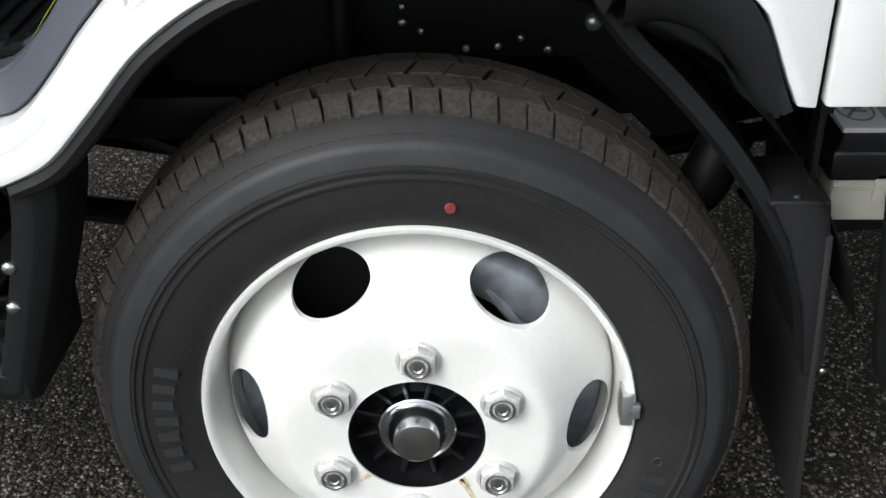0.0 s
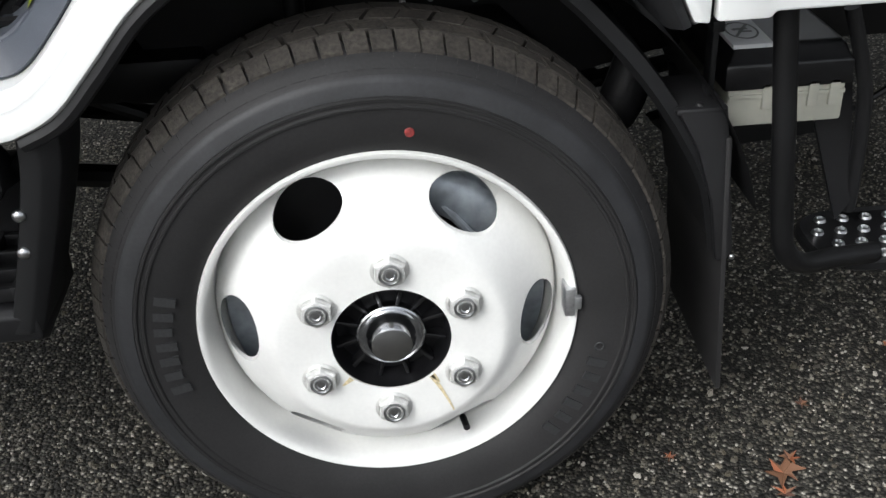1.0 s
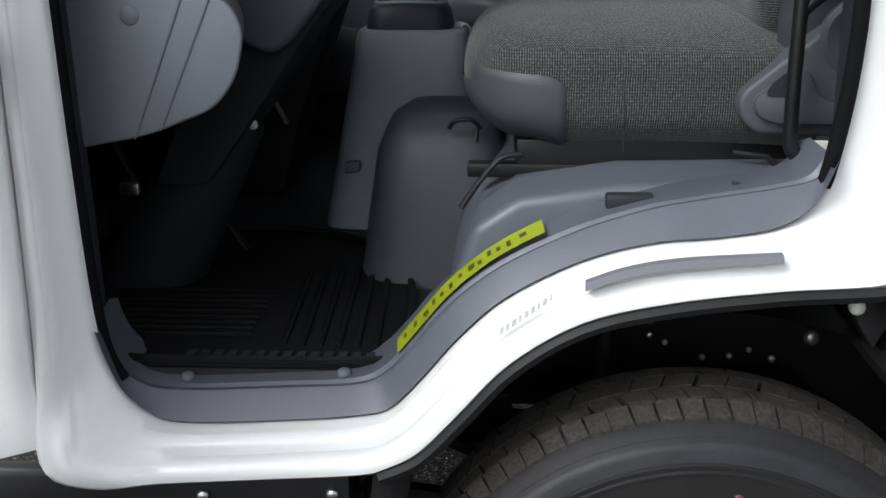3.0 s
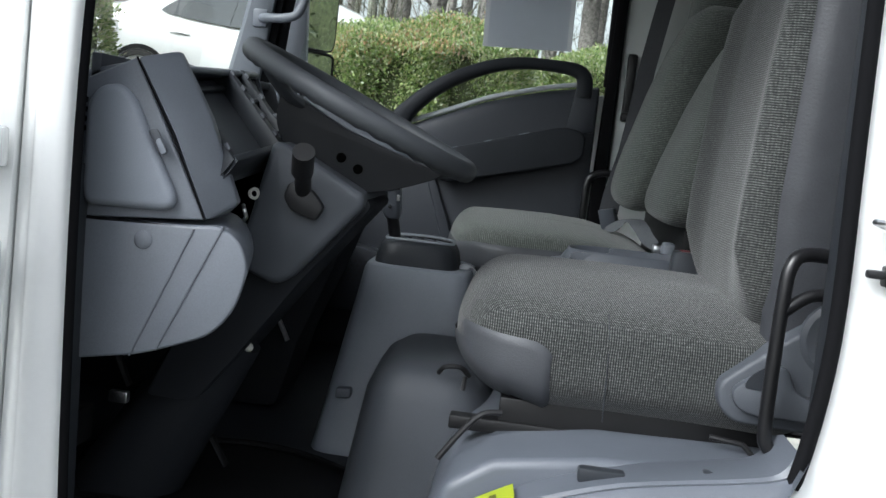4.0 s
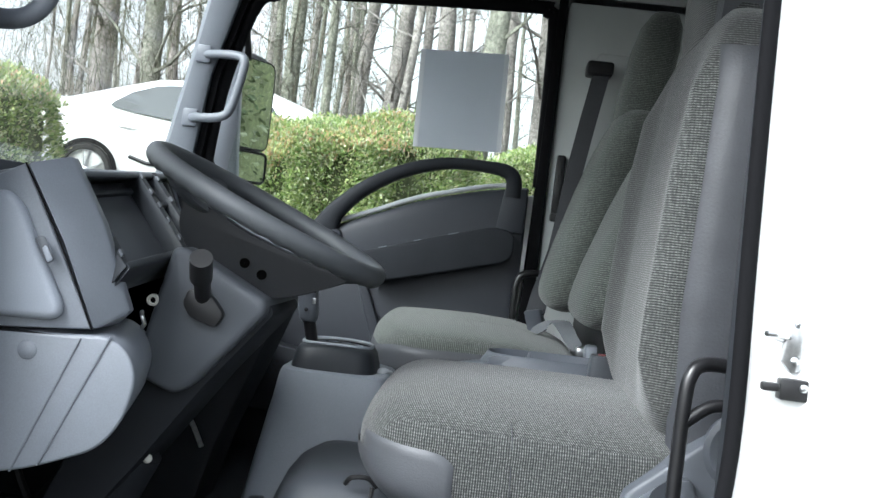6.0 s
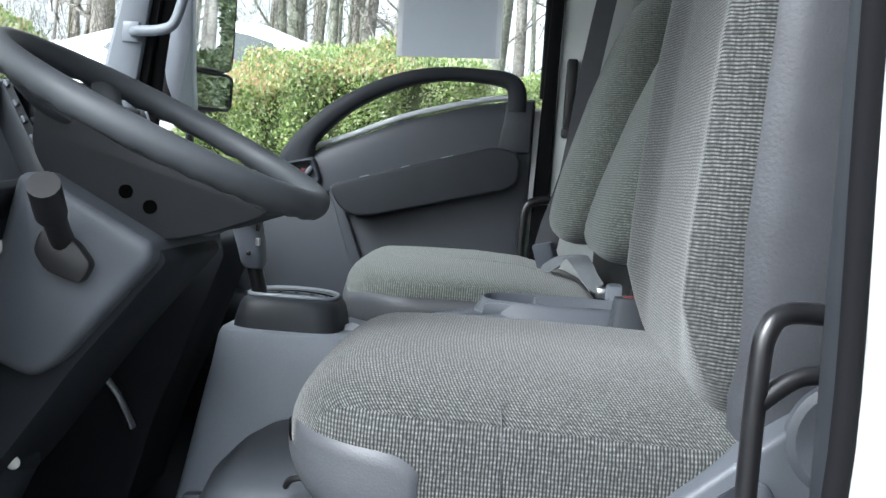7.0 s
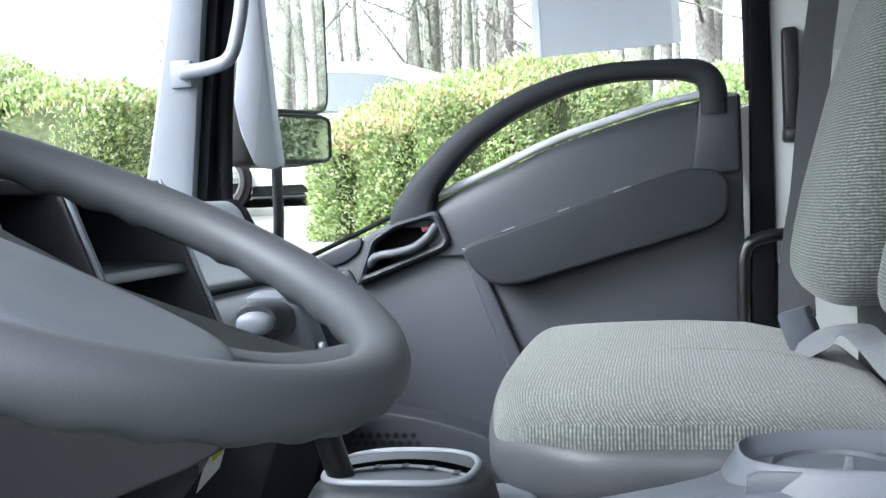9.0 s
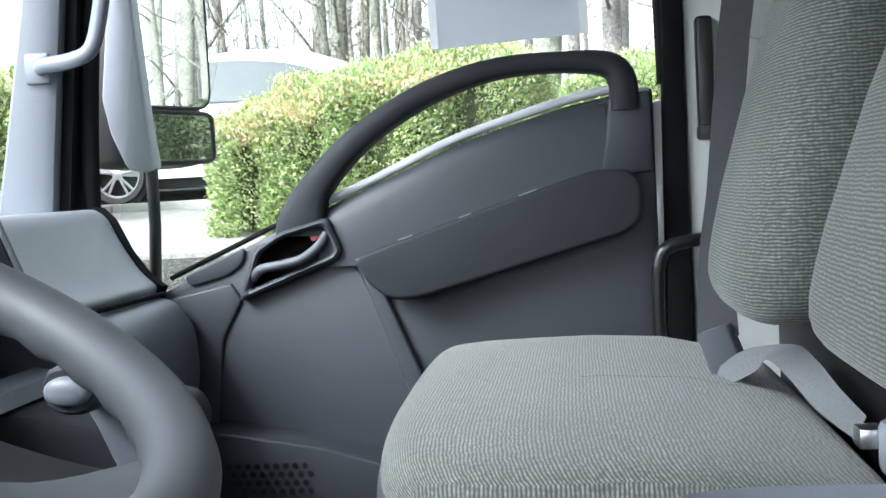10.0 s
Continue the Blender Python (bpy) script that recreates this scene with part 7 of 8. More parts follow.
backrest(dseat, 0.075, 0.205, 0.735, 1.20, 1.84, 2.12, FABRICBACK, lean=0.035, wing=0.050)
bm = bmesh.new()
tube(bm, smooth_path([(0.165, 0.135, 1.338), (0.130, 0.125, 1.338), (0.112, 0.115, 1.325), (0.106, 0.112, 1.28), (0.106, 0.112, 1.12), (0.112, 0.112, 1.085), (0.135, 0.115, 1.070), (0.165, 0.12, 1.065)], 6), 0.0095, 12)
tube(bm, smooth_path([(0.170, 0.125, 1.288), (0.140, 0.12, 1.285), (0.108, 0.112, 1.262)], 6), 0.0085, 10)
part("side_grab_rail", bm, HUB, truck, "black tubular rail beside the seat", smooth=60)
bm = bmesh.new()
prism(bm, [(0.185, 1.07), (0.215, 1.07), (0.232, 1.30), (0.222, 1.30)], 0.10, 0.104)
part("belt_strap", bm, BELT, dseat, "grey belt strap")
bm = bmesh.new()
box(bm, 0.135, 0.155, 0.105, 0.115, 1.075, 1.10)
part("belt_anchor", bm, STICKER, dseat, "white belt anchor tag", bevel=0.002)
# stalk buckle beside the driver's seat
bm = bmesh.new()
rings(bm, [[(x + u, 0.80 + v, z) for u, v in superloop(0, 0, w, 0.022, 16, 5)] for x, z, w in ((0.075, 1.06, 0.03), (0.078, 1.20, 0.028), (0.079, 1.262, 0.024), (0.079, 1.272, 0.022))])
buck = part("buckle", bm, COLGREY, dseat, "grey belt buckle")
bm = bmesh.new()
box(bm, 0.070, 0.089, 0.803, 0.815, 1.269, 1.2745)
part("release_button", bm, DARKRED, buck, "dull red release button", bevel=0.002)

def bench_shape(bm):
    """Bow of the bench's front edge, and its fall towards the back."""
    for v in bm.verts:
        f = min(max(-v.co.x / 0.4, 0), 1)
        v.co.x += 0.078 * math.exp(-(v.co.y - 0.99) / 0.13) * f
        if v.co.x > -0.12:
            v.co.z -= 0.042 * ((v.co.x + 0.12) / 0.2) ** 1.5


pseat = thing("passenger_seat", "wide grey tweed passenger bench seat", "seat", (0.0, 1.4, 1.05))
bm = bmesh.new()
cushion(bm, -0.416, 0.085, 1.000, 1.775, 1.264, 1.178, 0.105, 0.044, 0.04, 4.4)
bench_shape(bm)
TOPS = [tuple(v.co.copy() for v in f.verts) for f in bm.faces if max(v.co.z for v in f.verts) > 1.20]


def seat_top(x, y):
    """Height of the bench cushion's upper side at x, y."""
    for f in TOPS:
        for k in range(1, len(f) - 1):
            a, b, c = f[0], f[k], f[k + 1]
            det = (b.x - a.x) * (c.y - a.y) - (c.x - a.x) * (b.y - a.y)
            if abs(det) < 1e-9:
                continue
            u = ((x - a.x) * (c.y - a.y) - (c.x - a.x) * (y - a.y)) / det
            w = ((b.x - a.x) * (y - a.y) - (x - a.x) * (b.y - a.y)) / det
            z = a.z + u * (b.z - a.z) + w * (c.z - a.z)
            if u >= 0 and w >= 0 and u + w <= 1 and z > 1.225:
                return z
    return 1.26


part("seat_cushion", bm, FABRIC2, pseat, "fine tweed bench cushion", smooth=70)
bm = bmesh.new()
cushion(bm, -0.421, 0.075, 0.990, 1.782, 1.246, 1.140, 0.108, 0.046, 0.02, 3.6)
bench_shape(bm)
part("cushion_skirt", bm, VINYL, pseat, "grey vinyl cushion skirt", smooth=70)
bm = bmesh.new()
box(bm, -0.24, 0.16, 1.05, 1.72, 1.045, 1.150)
part("seat_base", bm, CHASSIS, pseat, "black seat base", bevel=0.004)
# black sheet added to keep the gap under the backrests dark
bm = bmesh.new()
box(bm, 0.10, 0.125, 0.99, 1.77, 1.06, 1.40)
part("rear_panel", bm, CHASSIS, pseat, "black sheet added to darken the gap behind the cushion", bevel=0.004)
backrest(pseat, -0.030, 1.325, 1.745, 1.312, 1.83, 2.09, FABRIC2BACK, lean=0.14, wing=0.0, vinyl=False, p=3.0)
for pts_ in ([(-0.165, 1.09, 1.2680), (-0.172, 1.20, 1.2695), (-0.190, 1.32, 1.2700), (-0.196, 1.352, 1.2700), (-0.186, 1.362, 1.2700), (-0.12, 1.365, 1.2700), (-0.06, 1.366, 1.2630), (0.0, 1.366, 1.2505)], [(-0.165, 1.46, 1.2700), (-0.185, 1.58, 1.2698), (-0.190, 1.70, 1.2655)]):
    bm = bmesh.new()
    tube(bm, [Vector((p.x, p.y, seat_top(p.x, p.y) - 0.0009)) for p in smooth_path(pts_, 5)], 0.0016, 6)
    part("cushion_seam", bm, FABRIC2, pseat, "stitched cushion seam", smooth=80)
mseat = thing("middle_seat", "narrow grey tweed middle backrest", "seat", (0.05, 1.1, 1.05))
backrest(mseat, 0.020, 0.86, 1.322, 1.308, 1.74, 1.80, FABRIC2BACK, lean=0.14, wing=0.0, vinyl=False, p=3.8)
# lap belt lying on the bench
lap = thing("lap_belt", "grey lap belt with a chrome tongue lying on the bench", "seat belt", (0.05, 1.45, 1.26))
bm = bmesh.new()
ea = smooth_path([(-0.036, 1.425, 1.258), (0.0, 1.42, 1.283), (0.050, 1.391, 1.292), (0.062, 1.335, 1.284), (0.068, 1.26, 1.268), (0.074, 1.18, 1.256)], 6)
eb = smooth_path([(-0.028, 1.398, 1.246), (0.0, 1.365, 1.268), (0.010, 1.332, 1.287), (0.028, 1.308, 1.270), (0.045, 1.262, 1.246), (0.060, 1.166, 1.238)], 6)
rings(bm, [[p, q, q + Vector((0, 0.001, 0.0016)), p + Vector((0, 0.001, 0.0016))] for p, q in zip(ea, eb)])
part("webbing", bm, BELT, lap, "pale grey webbing", smooth=60)
bm = bmesh.new()
cv = [Vector((-0.057, 1.429, 1.303)), Vector((-0.040, 1.413, 1.248)), Vector((0.000, 1.436, 1.258)), Vector((-0.018, 1.452, 1.311))]
rings(bm, [[cv[0] + d, cv[1] + d, cv[2] + d, cv[3] + d] for d in (Vector((0, 0, 0)), Vector((0.012, 0.026, 0.0)))])
part("anchor_cover", bm, MIDGREY, lap, "grey anchor cover", bevel=0.004)
bm = bmesh.new()
box(bm, 0.060, 0.084, 1.150, 1.178, 1.232, 1.252)
part("tongue", bm, CHROME, lap, "chrome belt tongue", bevel=0.003)
bm = bmesh.new()
box(bm, 0.076, 0.115, 1.10, 1.156, 1.21, 1.262)
part("socket", bm, GREY, lap, "grey buckle socket", bevel=0.008)

# ================================================================ tray between the seats
tray = thing("centre_tray", "grey moulded tray with cup holders between the seats", "tray", (-0.1, 0.9, 1.05))
bm = bmesh.new()
loops = []
for x, zt, y0, y1 in ((-0.299, 1.192, 0.862, 0.905), (-0.294, 1.198, 0.858, 0.909), (-0.20, 1.217, 0.852, 0.912), (-0.165, 1.223, 0.848, 0.925), (-0.13, 1.228, 0.843, 0.965), (-0.09, 1.230, 0.840, 0.985), (0.03, 1.230, 0.835, 0.990), (0.12, 1.224, 0.83, 0.990)):
    loops.append([(x, y, z) for y, z in superloop((y0 + y1) / 2, (zt + 1.06) / 2, (y1 - y0) / 2, (zt - 1.06) / 2, 40, 12)])
rings(bm, loops)
part("tray_body", bm, SILLGREY, tray, "grey tray body", smooth=40)
bm = bmesh.new()
rings(bm, [[(x * s, 0.918 + (y - 0.918) * s, z) for x, y in superloop(0.0, 0.918, 0.142, 0.078, 60, 2.8)] for z, s in ((1.20, 1.16), (1.226, 1.07), (1.241, 1.0), (1.246, 0.985), (1.247, 0.970), (1.245, 0.955), (1.226, 0.93), (1.208, 0.90), (1.206, 0.5))])
part("cup_surround", bm, SILLGREY, tray, "raised cup holder surround", smooth=50)
for cx in (-0.060, 0.058):
    bm = bmesh.new()
    rings(bm, [[(cx + r * math.cos(t), 0.918 + r * 1.05 * math.sin(t), z) for t in (2 * math.pi * i / 32 for i in range(32))] for r, z in ((0.052, 1.206), (0.054, 1.232), (0.0505, 1.234), (0.048, 1.226), (0.0005, 1.2155))], caps=False)
    part("cup_well", bm, COLGREY, tray, "dark grey cup well", smooth=50)
bm = bmesh.new()
prism(bm, [(-0.138, 1.222), (-0.136, 1.239), (-0.128, 1.2425), (-0.097, 1.2435), (-0.062, 1.2465), (-0.060, 1.256), (-0.055, 1.257), (-0.052, 1.240), (-0.052, 1.222)], 0.850, 0.858)
part("tray_catch", bm, SILLGREY, tray, "grey tray catch", bevel=0.001)
bm = bmesh.new()
tube(bm, [(-0.311, 0.880, 1.181), (-0.296, 0.880, 1.184)], 0.008, 14)
part("hinge_pin", bm, SILLGREY, tray, "grey hinge pin")
bm = bmesh.new()
for k in range(3):
    tube(bm, smooth_path([(-0.37 + 0.012 * k, 0.90 + 0.03 * k, 1.15), (-0.345, 0.93 + 0.03 * k, 1.178 - 0.006 * k), (-0.32, 0.96 + 0.02 * k, 1.15)], 4), 0.014, 8, flat=0.4)
tagged(part("plastic_wrap", bm, PAPEREDGE), "crumpled clear plastic wrap beside the console", "plastic wrap")

# ================================================================ outside: hedges, kerb, car, trees
def hedge(name, label, boxes, count, red, seed, size=0.05, foliage=LEAF):
    """A clipped evergreen hedge: twigs and many small leaves over lumpy rounded forms."""
    r = random.Random(seed)
    t = thing(name, label, "hedge", (boxes[0][0], boxes[0][2], ground_height(boxes[0][0], boxes[0][2])))
    bmc = bmesh.new()
    for x0, x1, y0, y1, zt in boxes:
        g = ground_height((x0 + x1) / 2, (y0 + y1) / 2) - 0.1
        st = []
        for z, s in ((g, 0.8), (g + 0.3 * (zt - g), 0.90), (g + 0.7 * (zt - g), 0.88), (zt - 0.2, 0.75), (zt - 0.1, 0.5)):
            st.append([(x, y, z) for x, y in superloop((x0 + x1) / 2, (y0 + y1) / 2, (x1 - x0) / 2 * s, (y1 - y0) / 2 * s, 20, 4)])
        rings(bmc, st)
    part("inner_twigs", bmc, TWIG, t, "dark twigs inside the hedge")
    verts, faces, vr, fr = [], [], [], []
    area = sum((b[1] - b[0] + b[3] - b[2]) for b in boxes)
    for bx in boxes:
        x0, x1, y0, y1, zt = bx
        k = int(count * (x1 - x0 + y1 - y0) / area)
        cx, cy, hx, hy = (x0 + x1) / 2, (y0 + y1) / 2, (x1 - x0) / 2, (y1 - y0) / 2
        for _ in range(k):
            u, w = r.uniform(-1, 1), r.uniform(-1, 1)
            if r.random() < 0.45:
                x, y, up = cx + hx * u, cy + hy * w, True
            else:
                a = r.uniform(0, 2 * math.pi)
                c, s = math.cos(a), math.sin(a)
                x, y, up = cx + hx * math.copysign(abs(c) ** 0.45, c), cy + hy * math.copysign(abs(s) ** 0.45, s), False
            g = ground_height(x, y)
            e = max(abs(x - cx) / hx, abs(y - cy) / hy)
            top = zt - 0.28 * max(0, e - 0.55) ** 1.5 * 2.2 + 0.09 * noise.noise(Vector((x * 2.2, y * 2.2, seed)))
            z = top if up else g + (top - g) * r.random() ** 0.8
            bump = 0.10 * noise.noise(Vector((x * 3, y * 3, z * 3 + seed)))
            p = Vector((x, y, z)) + Vector(((x - cx) / hx * bump, (y - cy) / hy * bump, bump * 0.5))
            p += Vector((r.gauss(0, 0.03), r.gauss(0, 0.03), r.gauss(0, 0.03)))
            d = Vector(((x - cx) / hx * (0.2 if up else 1), (y - cy) / hy * (0.2 if up else 1), 0.9 if up else 0.4)) + Vector((r.gauss(0, 0.5), r.gauss(0, 0.5), r.gauss(0, 0.5)))
            d.normalize()
            sd = d.cross(Vector((r.gauss(0, 1), r.gauss(0, 1), r.gauss(0, 1)))).normalized()
            nn = sd.cross(d)
            s = size * r.uniform(0.6, 1.25)
            quad = [p - d * s * 0.5, p + sd * s * 0.26 + nn * s * 0.06, p + d * s * 0.55, p - sd * s * 0.26 + nn * s * 0.06]
            isred = up and r.random() < red * (0.5 + noise.noise(Vector((x * 1.3, y * 1.3, 5))) * 1.4)
            V, Fc = (vr, fr) if isred else (verts, faces)
            i = len(V)
            V.extend(quad)
            Fc.append((i, i + 1, i + 2, i + 3))
    for nm, V, Fc, m_ in (("leaves", verts, faces, foliage), ("young_shoots", vr, fr, LEAFRED)):
        if V:
            me = bpy.data.meshes.new(nm)
            me.from_pydata(V, [], Fc)
            me.materials.append(m_)
            ob = new(nm, me)
            ob.parent = t
            ob.matrix_parent_inverse = t.matrix_world.inverted()
            ob["kind"] = "stuff"
    return t


hedge("laurel_hedge", "dense clipped green hedge with reddish young shoots", [(-2.35, -1.70, 6.15, 8.3, 2.02), (-2.05, -1.30, 6.12, 8.3, 2.12), (-1.65, -0.9, 6.1, 8.3, 2.20), (-1.2, -0.35, 6.3, 8.0, 2.28)], 300000, 0.62, 11, 0.031)
hedge("bright_hedge", "lower bright green clipped hedge", [(-0.25, 2.6, 8.2, 9.6, 2.36)], 85000, 0.03, 12, 0.034)
hedge("long_hedge", "long dark evergreen hedge along the yard", [(3.0, 5.4, 7.6, 8.8, 2.6), (5.2, 10.4, 6.6, 8.8, 4.6), (10.2, 14.0, 7.0, 8.8, 3.0), (13.8, 22.0, 6.4, 8.6, 3.0)], 70000, 0.05, 14, 0.10, DARKLEAF)
hedge("corner_shrub", "loose green shrub beside the parked car", [(-7.4, -5.0, 6.9, 8.2, 2.72), (-5.3, -3.95, 6.9, 8.0, 2.42)], 46000, 0.12, 13, 0.045)

# pavement on the terrace
bm = bmesh.new()
rings(bm, [[(-9.0, y, ground_height(0, y) + 0.025), (7.0, y, ground_height(0, y) + 0.025), (7.0, y, ground_height(0, y) - 0.1), (-9.0, y, ground_height(0, y) - 0.1)] for y in (5.5, 6.5, 8.0, 8.298)])
tagged(part("pavement", bm, PAVING), "pale worn concrete pavement beside the hedge", "pavement", kind="structure")
# kerb behind the pavement
bm = bmesh.new()
for x0, x1 in ((-9.0, -6.0), (-5.98, -3.9), (-3.88, -1.8), (-1.78, 0.3), (0.32, 3.0)):
    for dz in (0,):
        g = ground_height(0, 8.35)
        box(bm, x0, x1, 8.3, 8.45, g - 0.1, g + 0.09)
tagged(part("kerb", bm, CONCRETE, bevel=0.015), "weathered concrete kerb stones along the terrace", "kerb", kind="structure")

CX, CY = -4.28, 9.35
CZ = ground_height(CX, CY)
car = thing("parked_car", "white parked sedan with dark side glass", "car", (-3.0, CY + 0.9, CZ))


def car_sections():
    """Stations along the car: x, sill z, belt z, roof z, half width at belt, half width at roof."""
    return [(-1.08, 0.42, 0.86, 0.88, 0.62, 0.55), (-1.04, 0.34, 0.98, 1.00, 0.76, 0.62), (-0.85, 0.28, 1.04, 1.06, 0.84, 0.66), (-0.35, 0.24, 1.05, 1.10, 0.88, 0.66), (0.10, 0.22, 1.03, 1.25, 0.90, 0.62),
            (0.55, 0.22, 1.00, 1.385, 0.905, 0.60), (1.10, 0.22, 0.98, 1.43, 0.905, 0.60), (1.65, 0.22, 0.96, 1.40, 0.90, 0.60), (2.15, 0.22, 0.95, 1.22, 0.89, 0.60), (2.55, 0.22, 0.93, 0.98, 0.87, 0.62), (3.1, 0.24, 0.86, 0.90, 0.84, 0.62), (3.5, 0.30, 0.70, 0.74, 0.74, 0.58), (3.62, 0.40, 0.60, 0.62, 0.60, 0.5)]


bm = bmesh.new()
loops = []
for x, zs, zb, zr, wb, wr in car_sections():
    zb, zr = zb * 0.885, zr * 0.955
    half = [(wb * 0.94, zs), (wb * 1.0, zs + 0.14), (wb * 1.01, (zs + zb) / 2), (wb, zb - 0.06), (wb * 0.965, zb), (wr + (wb - wr) * 0.45, zb + (zr - zb) * 0.5), (wr, zr - 0.035), (wr * 0.8, zr)]
    loops.append([(CX + x, CY + 0.9 - w, CZ + z) for w, z in half] + [(CX + x, CY + 0.9 + w, CZ + z) for w, z in reversed(half)])
rings(bm, loops)
part("car_body", bm, CARPAINT, car, "white painted body", smooth=55)
for nm, pts in (("rear_side_window", [(0.17, 0.972), (0.25, 0.945), (0.45, 0.915), (0.902, 0.872), (0.925, 1.255), (0.75, 1.252), (0.57, 1.223), (0.35, 1.132), (0.22, 1.030)]), ("front_side_window", [(0.907, 0.871), (2.0, 0.850), (1.80, 1.13), (1.55, 1.200), (1.20, 1.248), (0.930, 1.2555)])):
    bm = bmesh.new()

    def glass_y(u, v):
        s = min(max((v - 0.87) / 0.42, 0), 1)
        return CY + 0.9 - (0.885 - 0.275 * s) - 0.030
    prism(bm, pts, glass_y, lambda u, v: glass_y(u, v) + 0.03)
    for v in bm.verts:
        v.co.x += CX
        v.co.z += CZ
    part(nm, bm, CARGLASS, car, "dark tinted side glass")
bm = bmesh.new()
tube(bm, [(CX + 0.30, CY - 0.010, CZ + 0.765), (CX + 0.40, CY - 0.026, CZ + 0.762), (CX + 0.50, CY - 0.012, CZ + 0.752)], 0.012, 8)
part("door_pull", bm, CARPAINT, car)
bm = bmesh.new()
tube(bm, [(CX + 0.44, CY - 0.012, CZ + 0.47), (CX + 0.62, CY - 0.014, CZ + 0.42), (CX + 1.0, CY - 0.016, CZ + 0.40)], 0.018, 8)
part("side_strip", bm, BLACK, car, "black lower side strip")
bm = bmesh.new()
lathe(bm, [(0.068, -0.001), (0.072, -0.004), (0.076, -0.001)], 28, (CX - 0.32, CY + 0.006, CZ + 0.76))
part("fuel_flap", bm, CAP, car, "round fuel flap joint")
bm = bmesh.new()
box(bm, CX - 0.95, CX + 3.3, CY + 0.1, CY + 1.7, CZ + 0.14, CZ + 0.30)
part("underbody", bm, HUB, car, "dark underbody")
for wx in (0.0, 2.68):
    bm = bmesh.new()
    c = (CX + wx, CY + 0.02, CZ + 0.282)
    lathe(bm, [(0.282, -0.038), (0.325, -0.036), (0.330, -0.02), (0.282, 0.0)], 40, c)
    part("wheel_arch", bm, SEAL, car, "dark wheel arch")
    bm = bmesh.new()
    lathe(bm, [(0.213, -0.035), (0.222, -0.048), (0.262, -0.050), (0.277, -0.03), (0.282, 0.0), (0.282, 0.18)], 40, c)
    w_ = part("car_tyre", bm, RUBBER, car, "black car tyre", smooth=50)
    bm = bmesh.new()
    lathe(bm, [(0.0005, 0.02), (0.21, 0.02)], 40, c)
    part("wheel_back", bm, HUB, w_)
    bm = bmesh.new()
    lathe(bm, [(0.196, -0.02), (0.204, -0.036), (0.214, -0.036), (0.216, 0.0)], 40, c)
    lathe(bm, [(0.0005, -0.03), (0.04, -0.03), (0.052, -0.02)], 20, c)
    for k in range(10):
        a = 2 * math.pi * (k // 2) / 5 + 0.16 * (1 if k % 2 else -1) + 0.3
        tube(bm, [(c[0] + 0.04 * math.cos(a), c[1] - 0.022, c[2] + 0.04 * math.sin(a)), (c[0] + 0.20 * math.cos(a), c[1] - 0.026, c[2] + 0.20 * math.sin(a))], 0.0125, 6)
    part("alloy_rim", bm, ALLOY, w_, "silver spoked alloy rim", smooth=50)


# ---------------------------------------------------------------- bare woodland
def tree(x, y, h, r, seed, material, limbs=7):
    """A tall bare winter tree: tapered leaning trunk, limbs and fine twigs."""
    q = random.Random(seed)
    g = ground_height(x, y)
    t = thing("bare_tree", "tall leafless tree with grey-brown bark", "tree", (x, y, g), "bare trees of the wood")
    lx, ly = q.gauss(0, 0.035), q.gauss(0, 0.03)
    bm = bmesh.new()
    pts = [Vector((x + lx * z + 0.10 * math.sin(z * 0.5 + seed), y + ly * z + 0.1 * math.sin(z * 0.43 + seed * 2), g - 0.2 + z)) for z in [h * i / 12 for i in range(13)]]
    tube(bm, pts, lambda s: r * (1.18 if s < 0.02 else 1) * (1 - 0.75 * s), 10)
    part("trunk", bm, material, t, smooth=70)
    bm = bmesh.new()
    for i in range(limbs):
        s = q.uniform(0.10, 0.9)
        p = pts[int(s * 12)]
        a = q.uniform(0, 2 * math.pi)
        L = q.uniform(0.9, 2.6) * (1.1 - 0.4 * s)
        d = Vector((math.cos(a), math.sin(a), q.uniform(0.1, 0.9))).normalized()
        br = [p + d * L * k / 4 + Vector((q.gauss(0, 0.025), q.gauss(0, 0.025), 0.07 * k + q.gauss(0, 0.02))) for k in range(5)]
        tube(bm, br, lambda s_: r * 0.17 * (1 - 0.8 * s_) + 0.005, 5)
        for j in range(8):
            b0 = br[q.randint(1, 4)]
            a2 = a + q.gauss(0, 0.9)
            d2 = Vector((math.cos(a2), math.sin(a2), q.uniform(-0.2, 1.0))).normalized()
            L2 = q.uniform(0.35, 1.1)
            tw = [b0 + d2 * L2 * k / 3 + Vector((q.gauss(0, 0.014), q.gauss(0, 0.014), q.gauss(0, 0.016))) for k in range(4)]
            tube(bm, tw, lambda s_: 0.0085 * (1 - 0.7 * s_), 4)
    part("limbs", bm, material, t, smooth=70)["kind"] = "stuff"
    return t


q = random.Random(21)
near = [(-0.55, 15.5, 0.21), (-1.35, 18.0, 0.19), (0.35, 17.0, 0.17), (1.1, 16.0, 0.15), (-2.45, 20.0, 0.20), (-3.3, 22.0, 0.17), (-4.3, 19.5, 0.18), (-5.9, 24.0, 0.20), (1.9, 20.0, 0.16), (-6.6, 18.0, 0.22), (-8.3, 20.0, 0.27), (0.9, 22.0, 0.18), (-3.0, 16.5, 0.09), (-1.9, 15.0, 0.08), (-0.2, 20.5, 0.13), (-5.0, 21.0, 0.10), (-2.0, 23.0, 0.12)]
for i, (x, y, r) in enumerate(near):
    tree(x, y, q.uniform(11, 14), r, 100 + i, BARK if i % 3 else BARK2, 9)
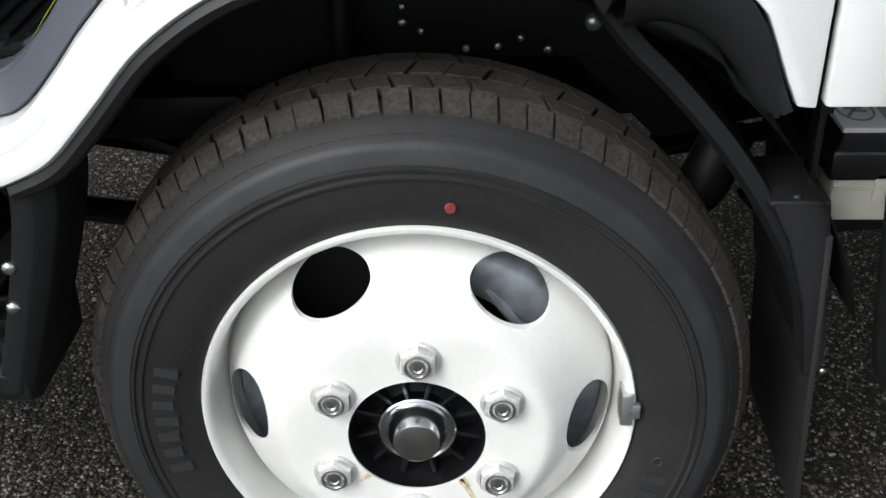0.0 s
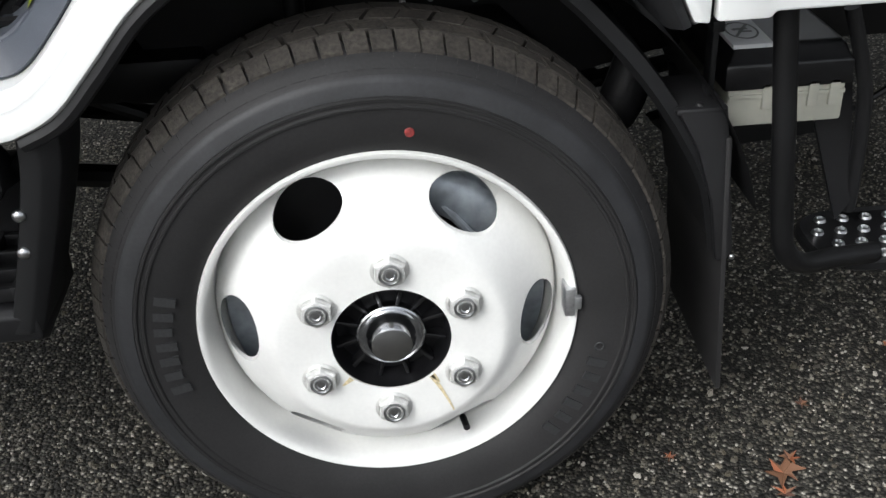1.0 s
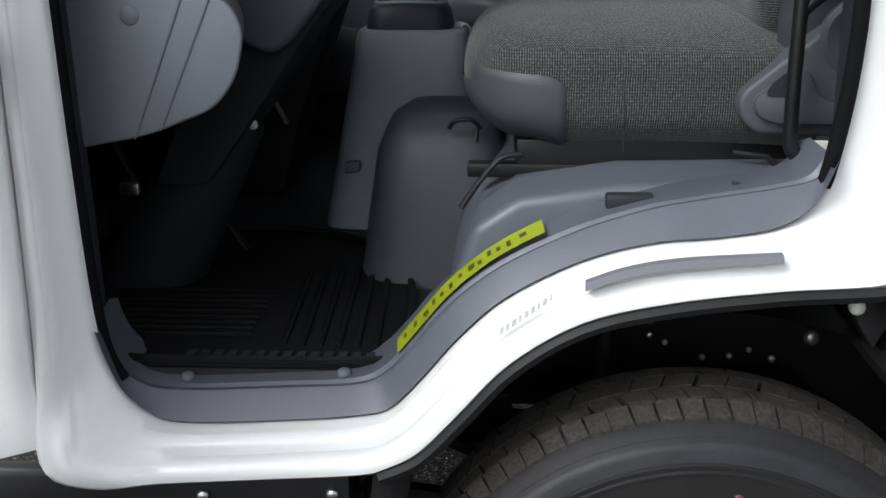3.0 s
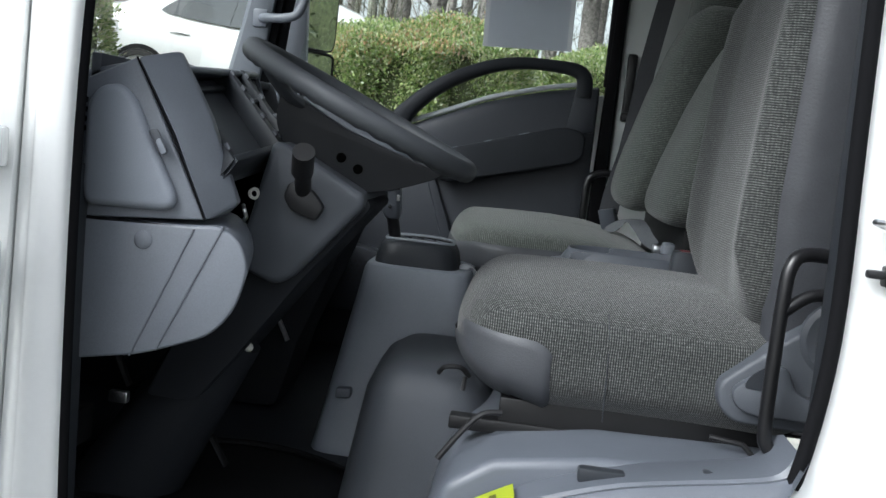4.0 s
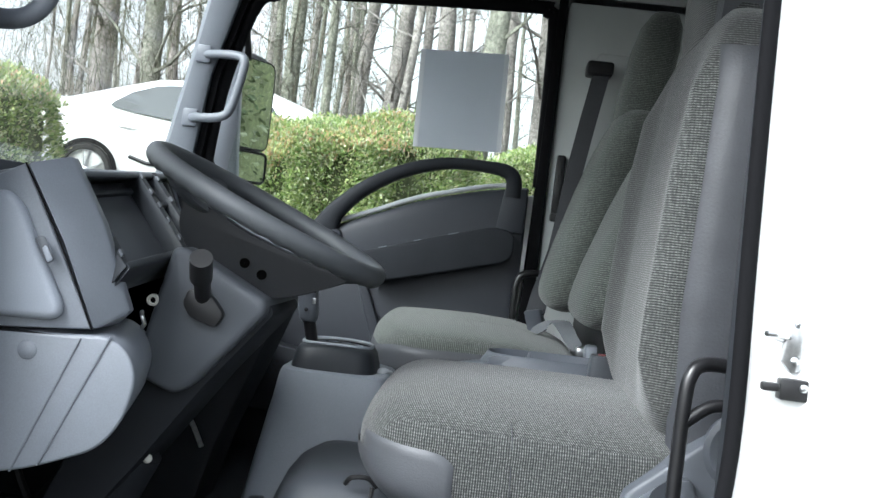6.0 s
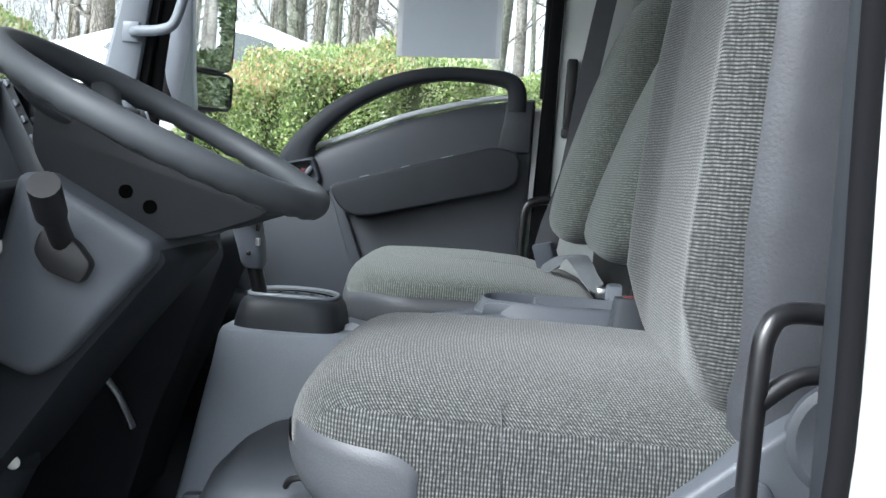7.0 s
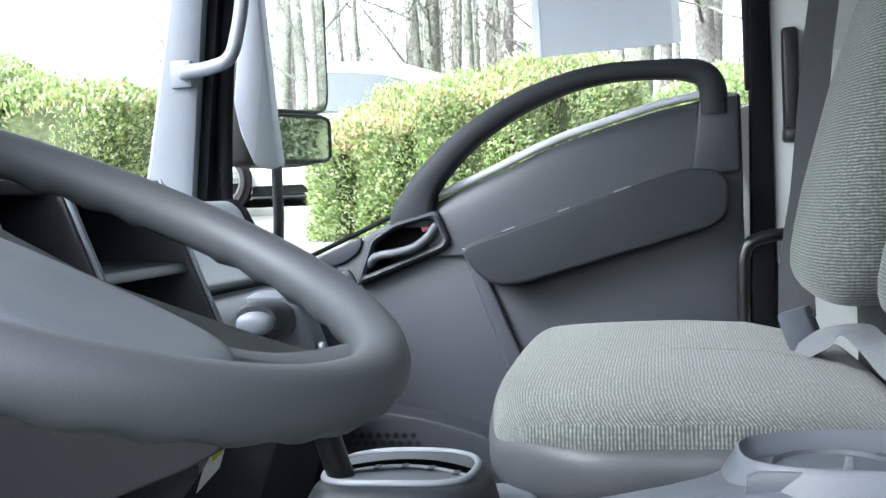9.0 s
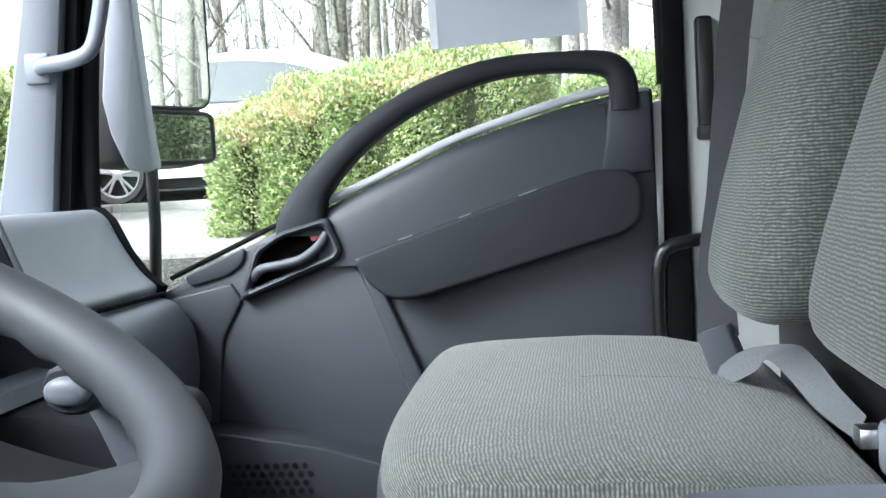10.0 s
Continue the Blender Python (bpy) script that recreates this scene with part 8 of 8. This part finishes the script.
for i in range(58):
    y = q.uniform(22, 46)
    x = q.uniform(-0.46, 0.32) * y
    tree(x, y, q.uniform(11, 15), q.uniform(0.06, 0.17), 200 + i, BARK if q.random() < 0.6 else BARK2, 6)

for i in range(44):
    y = q.uniform(9.5, 28)
    x = q.uniform(5, 36)
    tree(x, y, q.uniform(10, 14), q.uniform(0.12, 0.26), 300 + i, BARK if q.random() < 0.6 else BARK2, 6)

for i in range(18):
    tree(q.uniform(14, 34), q.uniform(9.0, 12.5), q.uniform(10, 14), q.uniform(0.10, 0.2), 400 + i, BARK if q.random() < 0.6 else BARK2, 6)

# brush under the trees, one mass of fine twigs
V, Fc = [], []
for i in range(15000):
    y = q.uniform(13.5, 38)
    x = q.uniform(-0.50, 0.34) * y
    z = ground_height(x, y) + q.random() ** 1.6 * (2.0 + 0.14 * y)
    a, b, L = q.uniform(0, 6.28), q.uniform(-0.3, 1.4), q.uniform(0.15, 0.7)
    d = Vector((math.cos(a) * math.cos(b), math.sin(a) * math.cos(b), math.sin(b))) * L
    w = Vector((-math.sin(a), math.cos(a), 0.3)) * 0.0055
    p = Vector((x, y, z))
    k = len(V)
    V.extend([p - w, p + w, p + d + w * 0.4, p + d - w * 0.4])
    Fc.append((k, k + 1, k + 2, k + 3))
for i in range(6500):
    y = q.uniform(14.5, 24)
    x = q.uniform(-0.52, -0.16) * y
    z = ground_height(x, y) + 0.3 + q.random() * 4.2
    a, b, L = q.uniform(0, 6.28), q.gauss(0.5, 0.6), q.uniform(0.25, 0.9)
    d = Vector((math.cos(a) * math.cos(b), math.sin(a) * math.cos(b), math.sin(b))) * L
    w = Vector((-math.sin(a), math.cos(a), 0.3)) * 0.006
    p = Vector((x, y, z))
    k = len(V)
    V.extend([p - w, p + w, p + d + w * 0.4, p + d - w * 0.4])
    Fc.append((k, k + 1, k + 2, k + 3))
for i in range(9000):
    x, y = q.uniform(5, 40), q.uniform(10, 30)
    z = ground_height(x, y) + q.random() ** 1.4 * 6.0
    a, b, L = q.uniform(0, 6.28), q.uniform(-0.2, 1.5), q.uniform(0.3, 1.1)
    d = Vector((math.cos(a) * math.cos(b), math.sin(a) * math.cos(b), math.sin(b))) * L
    w = Vector((-math.sin(a), math.cos(a), 0.3)) * 0.012
    p = Vector((x, y, z))
    k = len(V)
    V.extend([p - w, p + w, p + d + w * 0.4, p + d - w * 0.4])
    Fc.append((k, k + 1, k + 2, k + 3))
me = bpy.data.meshes.new("brush")
me.from_pydata(V, [], Fc)
me.materials.append(BRUSH)
tagged(new("brush", me), "tangled bare brush on the woodland floor", "brush", kind="stuff")
